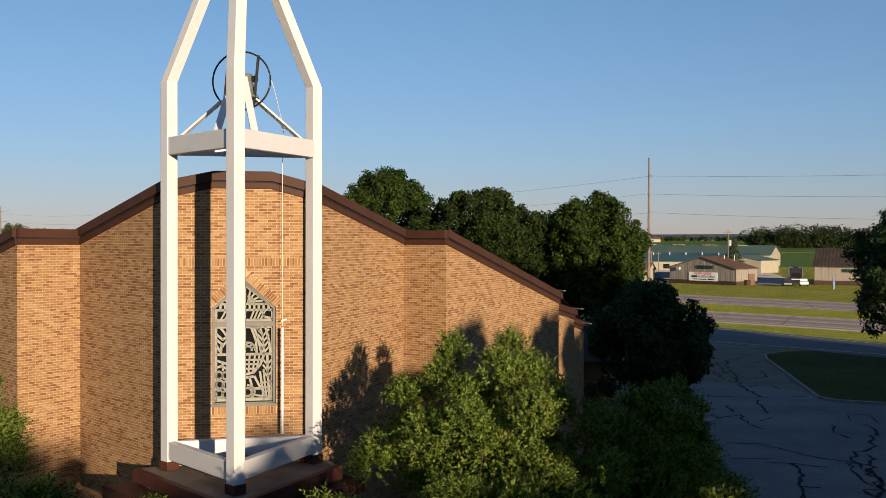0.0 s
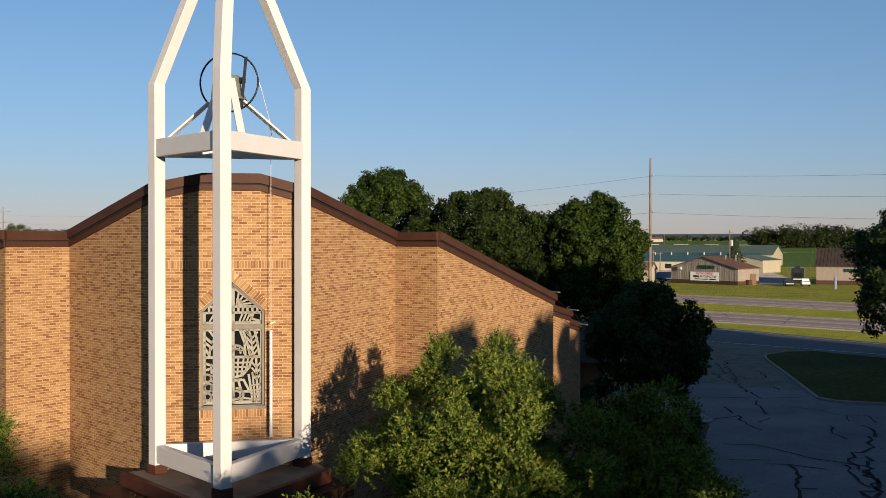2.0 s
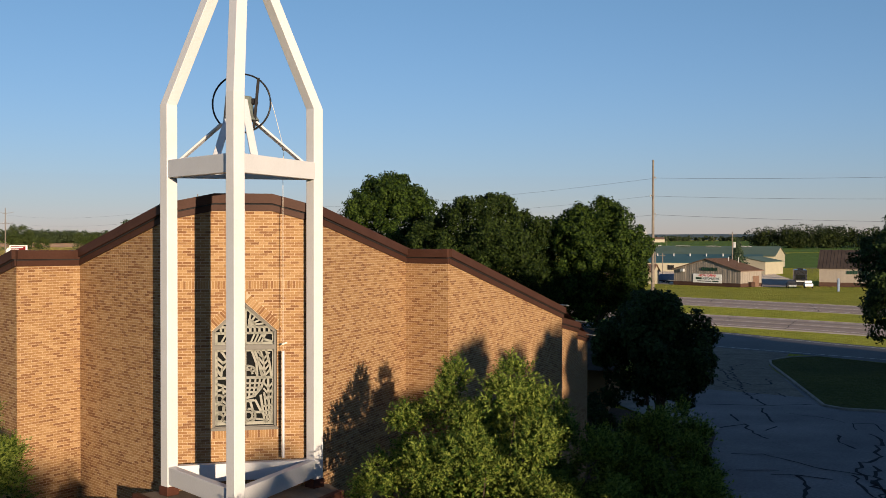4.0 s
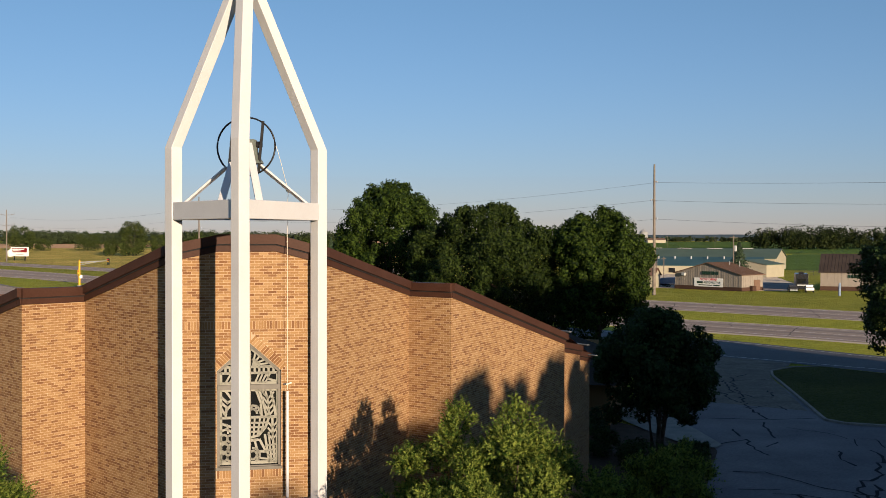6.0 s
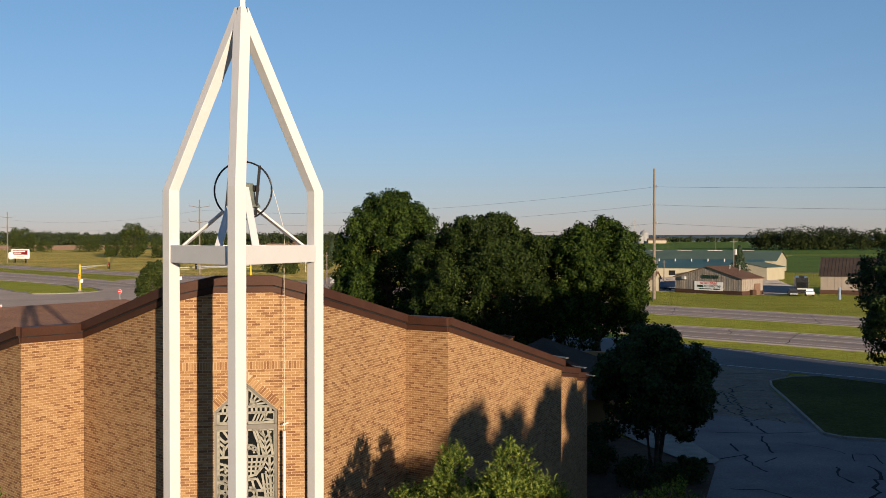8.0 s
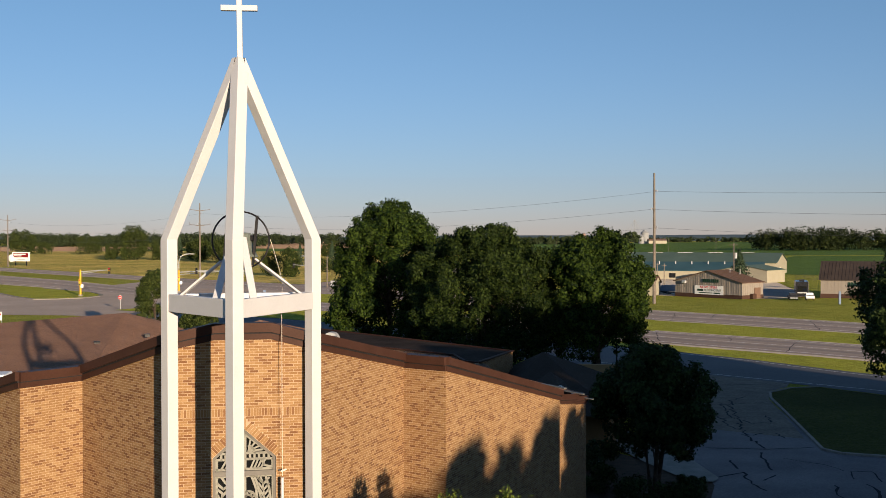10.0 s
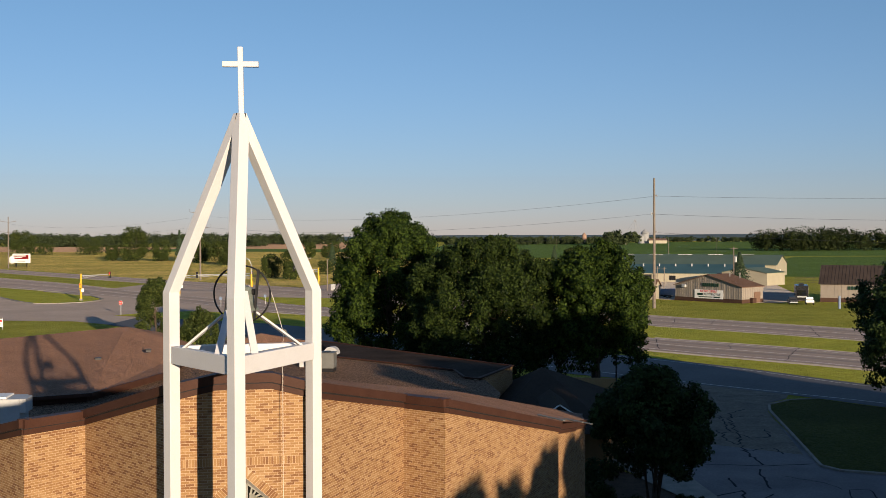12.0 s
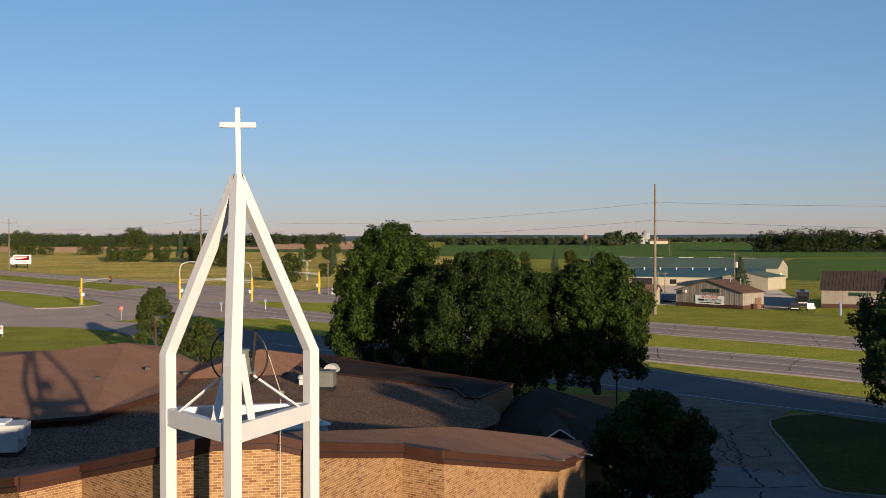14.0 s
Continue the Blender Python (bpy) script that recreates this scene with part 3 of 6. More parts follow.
def text_part(name, words, size, mat, parent, m):
    """Lettering in the built-in font, as a thin mesh."""
    cu = bpy.data.curves.new(name, "FONT")
    cu.body, cu.size, cu.extrude, cu.align_x, cu.align_y = words, size, 0.01, "CENTER", "CENTER"
    tmp = new(name + "_outline", cu)
    me = bpy.data.meshes.new_from_object(tmp.evaluated_get(bpy.context.evaluated_depsgraph_get()))
    bpy.data.objects.remove(tmp)
    me.materials.clear()
    me.materials.append(mat)
    ob = part(name, me, mat, parent)
    ob.matrix_basis = m
    return ob

# ---- land, roads, fields ----
def sheet(name, bm, mat, label, category):
    return tagged(part(name, bm, mat, None), label, category, kind="structure")


bm = bmesh.new()
ys = [-400, -100, 0, 60, 90, 110, 130, 150, 180, 210, 240, 270, 330, 400, 500, 600, 1000, 2000, 4800]
xs = [-4800, -1500, -500, -200, -80, -30, 0, 30, 80, 200, 500, 1500, 4800]
grid = [[bm.verts.new((x, y, ground_z(y) - 0.02)) for x in xs] for y in ys]
for r, s in zip(grid, grid[1:]):
    for k in range(len(xs) - 1):
        bm.faces.new((r[k], r[k + 1], s[k + 1], s[k]))
sheet("ground", bm, M_GRASS, "mown and rough green grass reaching to the horizon", "ground")

FAR_TOP = [(-420, 800), (-265, 628), (-179, 523.6), (-115.5, 442), (-40, 360), (43.9, 227.6), (59.4, 210), (72.2, 193.8), (140, 110)]
FAR_BOT = [(-395, 730), (-236, 559), (-159, 465), (-107.8, 402.8), (-33, 300), (38.6, 199.8), (52.7, 186.1), (64.2, 172.4), (130, 94)]
NEAR_TOP = [(-340, 645), (-202, 479), (-148, 413), (-105, 352), (-28, 257.3), (33.9, 175.1), (46.4, 163.7), (56.8, 152.3), (120, 78)]
NEAR_BOT = [(-320, 575), (-165, 386), (-128.3, 348), (-92, 306), (-24.3, 224.6), (29.9, 154.4), (40.9, 144.2), (50.1, 134.2), (112, 60)]
sheet("highway_far_lanes", strip(FAR_TOP, FAR_BOT, 0.03, 40), M_ROAD, "pale grey-brown concrete highway lanes", "road")
sheet("highway_near_lanes", strip(NEAR_TOP, NEAR_BOT, 0.03, 40), M_ROAD, "pale grey-brown concrete highway lanes", "road")
for nm, line, side in (("far", FAR_BOT, -1.0), ("near", NEAR_BOT, -1.6), ("far_verge", FAR_TOP, 1.0), ("near_verge", NEAR_TOP, 1.0)):
    sheet("road_shoulder", strip(line, offset_line(line, side), 0.012, 40), M_SHOULDER, "pale gravel shoulder along the highway", "road")
for a, b in ((FAR_TOP, FAR_BOT), (NEAR_TOP, NEAR_BOT)):
    for f in (0.10, 0.5, 0.90):
        mid = [(p[0] + (q[0] - p[0]) * f, p[1] + (q[1] - p[1]) * f) for p, q in zip(a, b)]
        sheet("road_line", strip(mid, offset_line(mid, 0.22), 0.045, 40), M_PAINT, "thin worn white painted lane line", "road marking")
    for f in (0.30, 0.68):
        mid = [(p[0] + (q[0] - p[0]) * f, p[1] + (q[1] - p[1]) * f) for p, q in zip(a, b)]
        sheet("wheel_track", strip(mid, offset_line(mid, 1.5), 0.038, 40), M_LANE, "darker wheel track worn into the highway", "road")

# crossing roads at the junction
sheet("side_road", patch([(-190, 300), (-132, 311), (-124, 338), (-84, 330), (-30, 300), (-40, 250), (-48, 196), (-54.6, 190), (-64.4, 205), (-75.5, 215), (-91.3, 217.6), (-160, 224)], 0.018), M_PAVED, "grey-brown paved junction approach", "road")
sheet("junction", patch([(-118, 345), (-60, 262), (-20, 225), (-6, 205), (-8, 260), (-30, 300), (-38, 360), (-112, 440)], 0.024), M_PAVED, "wide grey-brown paved highway junction", "road")
sheet("cross_road", patch([(-50, 372), (-34, 352), (20, 600), (0, 640)], 0.02), M_ROAD, "grey paved road beyond the junction", "road")
sheet("frontage_road", strip([(-66, 240), (-32, 204.8), (-21, 193.9), (28.1, 144.8), (37.6, 132.5), (44.8, 119.9), (90, 62)], [(-66, 206), (-48, 184), (-30, 168), (17.7, 124.8), (27.9, 117.7), (35.3, 109.8), (82, 46)], 0.03, 40), M_FRONT, "blue-grey asphalt frontage road in long shade", "road")
for off in ([(-30, 181), (18.3, 129.3), (26, 120.7), (32.4, 114), (42.3, 104.2), (84, 50)], [(-22, 190), (27.6, 143.0), (37.0, 130.8), (44.0, 118.4), (89, 61)]):
    sheet("road_line", strip(off, offset_line(off, 0.15), 0.045, 30), M_PAINT, "thin worn white painted lane line", "road marking")
sheet("grass_island", patch([(-330, 560), (-168, 384), (-131, 344), (-106, 316), (-97.5, 300), (-97, 283), (-107.5, 277), (-132, 313), (-190, 380)], 0.06), M_LAWN, "mown grass traffic island with pale kerb", "grass")
sheet("road_verge", patch([(-73, 232), (-70, 238), (-60, 246), (-36, 236), (-20, 222), (-6, 204), (-21, 195), (-32, 205.5), (-58, 222)], 0.065), M_LAWN, "mown grass verge between frontage road and highway", "grass")
sheet("median_grass", patch([(-56, 309), (-33, 302), (38.6, 199.8), (33.9, 175.1), (-27.5, 257), (-48, 283)], 0.05), M_LAWN, "mown green grass strip between the lanes", "grass")

sheet("median_grass", strip(FAR_BOT[4:], NEAR_TOP[4:], 0.006, 40), M_LAWN, "mown green grass strip between the lanes", "grass")
sheet("road_verge", strip(NEAR_BOT[4:], [(-32, 204.8), (-21, 193.9), (28.1, 144.8), (37.6, 132.5), (44.8, 119.9), (90, 62)], 0.006, 40), M_LAWN, "mown grass verge beside the frontage road", "grass")

# parking lot, driveway, kerbed lawn
sheet("parking_lot", patch([(9, 30), (60, 30), (60, 60), (30.3, 72.6), (26.4, 74.6), (29.6, 98.6), (27, 106), (24, 108), (20, 97), (15.6, 80), (16.3, 66), (16.2, 64.3), (13.6, 56), (10, 44)], 0.02), M_ASPHALT, "cracked dark blue-grey asphalt parking lot in shade", "parking lot")
sheet("driveway", patch([(20, 96), (19.2, 84), (26.5, 79), (29.8, 99), (31.5, 104), (34, 107), (35.3, 110.2), (28, 118), (24.5, 119.8), (24.2, 108)], 0.028), M_WORN, "worn brownish asphalt driveway with sealed cracks", "driveway")
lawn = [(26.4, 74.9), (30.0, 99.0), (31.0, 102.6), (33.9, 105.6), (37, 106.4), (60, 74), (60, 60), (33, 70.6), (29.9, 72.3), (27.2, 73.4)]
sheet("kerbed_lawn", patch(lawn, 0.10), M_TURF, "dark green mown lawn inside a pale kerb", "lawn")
kl = [(60, 60), (33, 70.6), (29.9, 72.3), (27.2, 73.4), (26.4, 74.9), (30.0, 99.0), (31.0, 102.6), (33.9, 105.6), (37, 106.4)]
def kerb_run(line, width, height, label):
    """A row of concrete kerb stones along a plan line."""
    bm = bmesh.new()
    for a, b in zip(line, line[1:]):
        d = Vector((b[0] - a[0], b[1] - a[1], 0))
        n = max(1, round(d.length / 3.0))
        for k in range(n):
            p = Vector((*a, 0)) + d * (k / n)
            q = Vector((*a, 0)) + d * ((k + 1) / n - 0.006)
            bar(bm, (p.x, p.y, ground_z(p.y) + height / 2 - 0.02), (q.x, q.y, ground_z(q.y) + height / 2 - 0.02), width, height, 0, 0.03)
    sheet("kerb", bm, M_KERB, label, "kerb")


kerb_run(kl, 0.24, 0.20, "pale worn concrete kerb round the lawn")
kerb_run([(-190, 380), (-150, 337), (-132, 312), (-118, 290), (-107.5, 276.5), (-102, 277.5), (-97, 283), (-95.6, 291), (-97.5, 300), (-106, 316), (-131, 344.5)], 0.7, 0.26, "pale concrete kerb of the traffic island")
sheet("pavement", patch([(16.3, 65.0), (16.9, 66.0), (16.4, 72), (15.6, 79), (11.6, 86), (9.5, 90), (8.5, 84), (11.4, 78), (13.2, 70.5), (14.9, 65.2)], 0.09), M_KERB, "pale concrete walk ending at the parking lot", "pavement")
sheet("planting_bed", patch([(7, 30), (18, 30), (18, 67), (13.2, 72), (8, 80), (6.8, 56)], 0.008), M_MULCH, "dark mulched planting bed beside the brick church", "planting bed")

# sealed cracks on the lot
rng = np.random.default_rng(7)
def crack(line, wob=0.12, w=0.16, step=0.6):
    """A wandering band of black sealant along a plan line."""
    pts = []
    for a, b in zip(line, line[1:]):
        a, b = Vector(a), Vector(b)
        n = max(1, round((b - a).length / step))
        pts += [a.lerp(b, k / n) + Vector(rng.normal(size=2) * wob) for k in range(n)]
    pts = [tuple(p) for p in pts + [Vector(line[-1])]]
    half = [w * rng.uniform(0.22, 0.60) for _ in pts]
    lft, rgt = offset_line(pts, 1.0), offset_line(pts, -1.0)
    side = lambda o: [(p[0] + (q[0] - p[0]) * h, p[1] + (q[1] - p[1]) * h) for p, q, h in zip(pts, o, half)]
    lft, rgt = side(lft), side(rgt)
    bm = bmesh.new()
    row = [[bm.verts.new((v[0], v[1], ground_z(v[1]) + 0.042)) for v in (p, q)] for p, q in zip(lft, rgt)]
    for r, s in zip(row, row[1:]):
        bm.faces.new((r[0], r[1], s[1], s[0]))
    sheet("crack_seal", bm, M_TARLINE, "wavy black sealant over a pavement crack", "crack seal")
crack([(15.6, 58.6), (17.3, 58.4), (19.4, 54.7), (21.2, 53.1)], 0.06)
crack([(14.8, 54.5), (16.9, 54.4)], 0.03)
crack([(16.2, 53.5), (17.6, 53.3), (18.9, 52.4)], 0.05)
crack([(17.6, 53.3), (17.2, 51.3), (16.3, 48.4), (15.6, 46.4), (14, 40)], 0.10, 0.22)
crack([(16.3, 48.4), (17.1, 48.2)], 0.03)
crack([(25.7, 64.2), (25.3, 62.2), (23.4, 57.9), (22.3, 56.6), (20.8, 54.2), (20.5, 50.9), (18.8, 46.5), (17, 41)], 0.22, 0.24)
crack([(22.2, 55.4), (21.4, 53.6), (20.1, 48.9), (19.0, 46.5)], 0.20, 0.24)
crack([(20.3, 53.3), (19.8, 51.4), (19.6, 48.6)], 0.10)
crack([(23.5, 64.2), (22.7, 61.8), (22.9, 60.0)], 0.08)
crack([(19.0, 67.8), (18.5, 65.4), (18.9, 62.9)], 0.10)
crack([(16.4, 66.1), (19.0, 67.8)], 0.05)
crack([(19.5, 65.6), (20.7, 67.0)], 0.04)
crack([(21.7, 74.1), (21.3, 71.0), (20.9, 68.4)], 0.10)
crack([(19.0, 71.5), (18.8, 68.8)], 0.10)
crack([(18.5, 75.7), (22.6, 75.2), (26.1, 75.8)], 0.06)
crack([(22.8, 72.0), (24.9, 70.0), (25.4, 68.1)], 0.05, 0.10)
crack([(25.2, 65.9), (25.8, 68.1), (27.2, 68.0), (26.6, 65.1)], 0.05, 0.12)
crack([(25.9, 97.6), (24.4, 91.5), (23.4, 84.2), (22.4, 80.5), (22.5, 75.4)], 0.20, 0.20)
crack([(24.7, 96.3), (24.0, 92.1), (23.6, 88.4)], 0.15)
crack([(25.9, 97.6), (28.0, 100.2)], 0.10)
crack([(22.4, 87.7), (23.8, 88.2), (24.5, 85.6), (26.0, 85.6)], 0.15)
crack([(26.7, 89.3), (26.1, 86.1)], 0.12)
crack([(25.0, 81.4), (25.1, 79.2)], 0.10)
crack([(22.7, 89.3), (22.4, 85.2), (22.5, 83.2)], 0.12)
crack([(22.4, 80.5), (23.1, 80.5), (24.3, 81.4)], 0.10)
crack([(21, 96), (24.6, 95.4), (28.6, 96.4)], 0.12)
crack([(24.2, 107.6), (34.8, 109.6)], 0.10)
for p, q in (((34, 175.5), (31, 155)), ((52, 158.5), (44.5, 141)), ((44, 166), (41.2, 156)), ((47.5, 221.5), (41, 197.5)), ((54, 215.5), (50, 204)), ((67, 198.5), (61.5, 177)), ((-2, 216), (-5, 202)), ((60, 150), (53, 133))):
    crack([p, q], 0.22, 0.13, 3.0)

# far country
sheet("pasture", patch([(-900, 700), (-620, 690), (-268, 640), (-180, 530), (-117, 446), (-52, 372), (0, 640), (20, 1250), (-420, 1330), (-1100, 1400)], 0.05), M_PASTURE, "dry yellow-green rough pasture", "field")
sheet("ploughed_field", patch([(-1500, 1330), (-420, 1300), (-330, 1700), (-1500, 2400)], 0.07), M_SOIL, "bare brown ploughed field", "field")
sheet("ploughed_field", patch([(-330, 1600), (-110, 1500), (-60, 3100), (-700, 3600)], 0.09), M_SOIL, "bare brown ploughed field", "field")
sheet("crop_field", patch([(-420, 1340), (-100, 1240), (-110, 1480), (-400, 1620)], 0.09), M_CROP, "even green crop field", "field")
sheet("crop_field", patch([(-40, 1100), (60, 900), (290, 960), (1500, 960), (1500, 1500), (900, 3000), (0, 2400)], 0.09), M_CROP, "even green crop field", "field")
sheet("crop_field", patch([(128, 520), (150, 472), (300, 430), (1200, 430), (1500, 930), (300, 930), (205, 700)], 0.07), M_CROP, "even green crop field", "field")
sheet("gravel_yard", patch([(54, 296), (60, 291), (77, 276), (86, 276), (97, 288), (130, 440), (120, 470), (60, 420)], 0.03), M_SHOULDER, "pale gravel and asphalt service yard", "yard")
sheet("yard_asphalt", patch([(78, 280), (96, 284), (108, 330), (92, 330)], 0.05), M_ROAD, "dark asphalt between the workshops", "yard")

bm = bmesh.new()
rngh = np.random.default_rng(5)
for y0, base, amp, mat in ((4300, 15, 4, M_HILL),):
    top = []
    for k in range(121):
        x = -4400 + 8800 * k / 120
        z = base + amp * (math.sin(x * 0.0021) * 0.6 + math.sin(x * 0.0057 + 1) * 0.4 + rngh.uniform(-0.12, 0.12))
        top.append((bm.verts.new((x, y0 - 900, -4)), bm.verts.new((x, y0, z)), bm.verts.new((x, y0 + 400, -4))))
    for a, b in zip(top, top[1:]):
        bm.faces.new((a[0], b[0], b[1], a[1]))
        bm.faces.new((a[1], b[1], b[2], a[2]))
sheet("distant_hills", bm, M_HILL, "low wooded hills on the horizon, coloured pale blue-green for haze", "hills")

# ---- church ----
CL, CR = (-6.68, 26.04), (-3.22, 26.73)
L1, L0, LX = (-9.99, 29.43), (-11.08, 27.82), (-19.0, 36.2)
R0, R1, R2 = (-1.18, 32.26), (0.09, 31.32), (4.42, 40.74)
R2B, R3 = (3.75, 41.0), (5.75, 46.8)
R3B, R4 = (5.15, 47.1), (7.12, 53.95)
R4B, R5 = (6.6, 54.2), (7.6, 60.0)
CHURCH_LABEL = "orange-tan brick church with zigzag walls and brown fascia"
church = thing("church", CHURCH_LABEL, "church")
COURSE, LENGTH, JOINT = 0.0677, 0.216, 0.011

# walls: plan ends as seen from outside, left to right, and the heights of the brick tops along them
WALLS = [
    ("panel", CL, CR, [(0, 12.33), (0.31, 12.56), (0.70, 12.56), (1, 12.28)], 5.3),
    ("west", L1, CL, [(0, 11.13), (1, 12.33)], 2.0),
    ("return", L0, L1, [(0, 11.15), (1, 11.13)], 2.0),
    ("outer", LX, L0, [(0, 8.6), (1, 11.15)], 2.0),
    ("east", CR, R0, [(0, 12.28), (1, 11.14)], 2.0),
    ("fold", R0, R1, [(0, 11.14), (1, 11.14)], 2.0),
    ("long", R1, R2, [(0, 11.14), (1, 8.82)], 1.0),
    ("third", R2B, R3, [(0, 8.6), (1, 7.75)], 0.0),
    ("fourth", R3B, R4, [(0, 7.6), (1, 6.62)], 0.0),
    ("fifth", R4B, R5, [(0, 6.4), (1, 5.9)], 0.0),
]
WIN_W, WIN_BOT, WIN_SPRING, WIN_TOP = 1.56, 7.17, 9.60, 10.30
PANEL_LEN = math.hypot(CR[0] - CL[0], CR[1] - CL[1])
WIN_MID = 0.512 * PANEL_LEN


def top_at(tops, f):
    for (f0, z0), (f1, z1) in zip(tops, tops[1:]):
        if f <= f1:
            return z0 + (z1 - z0) * (f - f0) / max(1e-9, f1 - f0)
    return tops[-1][1]


def window_half(z, arch=0.0):
    """Half the width of the pointed window opening at a height, with or without the row of bricks over it."""
    if z < WIN_BOT or z > WIN_TOP + arch * 1.35:
        return 0.0
    if z < WIN_SPRING:
        return WIN_W / 2
    run = WIN_W / 2 / (WIN_TOP - WIN_SPRING)
    return min((WIN_TOP + arch * 1.35 - z) * run, WIN_W / 2 + (z - WIN_SPRING) * 0.9 + (0.0 if arch else 9.0))


def brick_boxes(name, length, tops, z_low, rng):
    """Boxes (u0, u1, z0, z1, proud) of one wall's bricks, u along the wall."""
    out = []
    panel = name == "panel"
    soldier = (10.635, 10.635 + 3 * COURSE) if panel else None
    n0 = round(z_low / COURSE)
    row = n0
    while True:
        z0 = row * COURSE
        z1 = z0 + COURSE - JOINT
        if z0 > max(t[1] for t in tops) + 0.1:
            break
        row += 1
        if soldier and soldier[0] - 0.03 <= z0 < soldier[1] - 0.03:
            if z0 - COURSE < soldier[0] - 0.03:
                u = 0.0
                while u < length - 0.02:
                    out.append((u + 0.005, min(length, u + COURSE - 0.005), z0, z0 + 3 * COURSE - JOINT, rng.uniform(0, 0.003)))
                    u += COURSE
            continue
        u = -(LENGTH / 2 if row % 2 else 0.0)
        while u < length:
            a, b = max(0.0, u + JOINT / 2), min(length, u + LENGTH - JOINT / 2)
            u += LENGTH
            if b - a < 0.03 or z1 > top_at(tops, (a + b) / 2 / length) + 0.12:
                continue
            if panel:
                h = (window_half(z0, 0.215) + window_half(z1, 0.215)) / 2 if z1 > WIN_SPRING - 0.02 else window_half((z0 + z1) / 2)
                if WIN_BOT - 0.21 < z0 < WIN_BOT - 0.005:
                    h = WIN_W / 2 + 0.02
                if h > 0:
                    wl, wr = WIN_MID - h, WIN_MID + h
                    if a >= wl and b <= wr:
                        continue
                    if a < wl < b:
                        b = wl - 0.004
                    elif a < wr < b:
                        a = wr + 0.004
                    if b - a < 0.02:
                        continue
            out.append((a, b, z0, z1, rng.uniform(0, 0.004)))
    return out


def boxes_mesh(name, rows, mat, depth=0.03):
    """Five-sided boxes standing out of the wall face, which lies at y = 0 and looks to -y."""
    r = np.array(rows, float)
    u0, u1, z0, z1, pr = r.T
    f, bk = -0.0025 - pr * 0.35, np.full(len(r), depth)
    v = np.stack([np.stack(c, 1) for c in ((u0, f, z0), (u1, f, z0), (u1, f, z1), (u0, f, z1), (u0, bk, z0), (u1, bk, z0), (u1, bk, z1), (u0, bk, z1))], 1)
    q = np.array([(0, 1, 2, 3), (4, 0, 3, 7), (1, 5, 6, 2), (3, 2, 6, 7), (4, 5, 1, 0)])
    faces = (np.arange(len(r))[:, None, None] * 8 + q[None]).reshape(-1, 4)
    return quads_mesh(name, v.reshape(-1, 3), mat, faces)


wall_parts = {}
loose_bricks = []
for name, p, q, tops, z_low in WALLS:
    length = math.hypot(q[0] - p[0], q[1] - p[1])
    turn = math.degrees(math.atan2(q[1] - p[1], q[0] - p[0]))
    rng = np.random.default_rng(len(name) * 31 + int(length * 100))
    bm = bmesh.new()
    if name == "panel":
        a, b = WIN_MID - WIN_W / 2, WIN_MID + WIN_W / 2
        halves = ([(0, -0.2), (WIN_MID, -0.2), (WIN_MID, WIN_BOT), (a, WIN_BOT), (a, WIN_SPRING), (WIN_MID, WIN_TOP), (WIN_MID, 12.62), (0.31 * length, 12.62), (0, 12.4)],
                  [(WIN_MID, -0.2), (length, -0.2), (length, 12.35), (0.7 * length, 12.62), (WIN_MID, 12.62), (WIN_MID, WIN_TOP), (b, WIN_SPRING), (b, WIN_BOT), (WIN_MID, WIN_BOT)])
    else:
        halves = ([(0, -0.2), (length, -0.2), (length, tops[-1][1] + 0.1), (0, tops[0][1] + 0.1)],)
    for poly in halves:
        fr = [bm.verts.new((u, 0.0, z)) for u, z in poly]
        bk = [bm.verts.new((min(max(u, 0.3), length - 0.3), 0.3, z)) for u, z in poly]
        bm.faces.new(fr)
        bm.faces.new(bk[::-1])
        for k in range(len(poly)):
            j = (k + 1) % len(poly)
            if not (name == "panel" and poly[k][0] == poly[j][0] == WIN_MID):
                bm.faces.new((fr[k], fr[j], bk[j], bk[k]))
    bmesh.ops.remove_doubles(bm, verts=bm.verts[:], dist=1e-4)
    wall = part("wall", bm, M_MORTAR, church, "tan mortar wall behind orange bricks")
    wall.matrix_basis = pose(p[0], p[1], 0, 0, 0, turn)
    wall_parts[name] = wall
    rows = brick_boxes(name, length, tops, z_low, rng)
    if name == "panel":
        single = [r for r in rows if 9.65 < r[2] < 12.6 and r[1] - r[0] > LENGTH - 0.02][:240]
        keep = set(single)
        rows = [r for r in rows if r not in keep]
        loose_bricks = single
    tagged(part("brickwork", boxes_mesh("brickwork", rows, M_BRICK), M_BRICK, wall), kind="stuff")
    # fascia and frieze boards along the top
    for (f0, z0), (f1, z1) in zip(tops, tops[1:]):
        for nm, lo, hi, proud in (("frieze_board", -0.02, 0.155, 0.06), ("fascia_board", 0.165, 0.40, 0.15), ("fascia_gap", 0.13, 0.168, 0.085)):
            bm = bmesh.new()
            e0 = -0.06 if f0 == 0 else 0
            e1 = 0.06 if f1 == 1 else 0
            ua, ub = f0 * length + e0 * proud / 0.15, f1 * length + e1 * proud / 0.15
            sl = (z1 - z0) / max(1e-6, (f1 - f0) * length)
            za, zb = z0 + sl * (ua - f0 * length), z0 + sl * (ub - f0 * length)
            slab(bm, [(ua, -proud), (ub, -proud), (ub, 0.2), (ua, 0.2)], [za + lo, zb + lo, zb + lo, za + lo], [za + hi, zb + hi, zb + hi, za + hi])
            ob = part(nm, bm, M_TARLINE if nm == "fascia_gap" else M_BROWN, church, "black recess" if nm == "fascia_gap" else "brown painted metal fascia")
            ob.matrix_basis = pose(p[0], p[1], 0, 0, 0, turn)

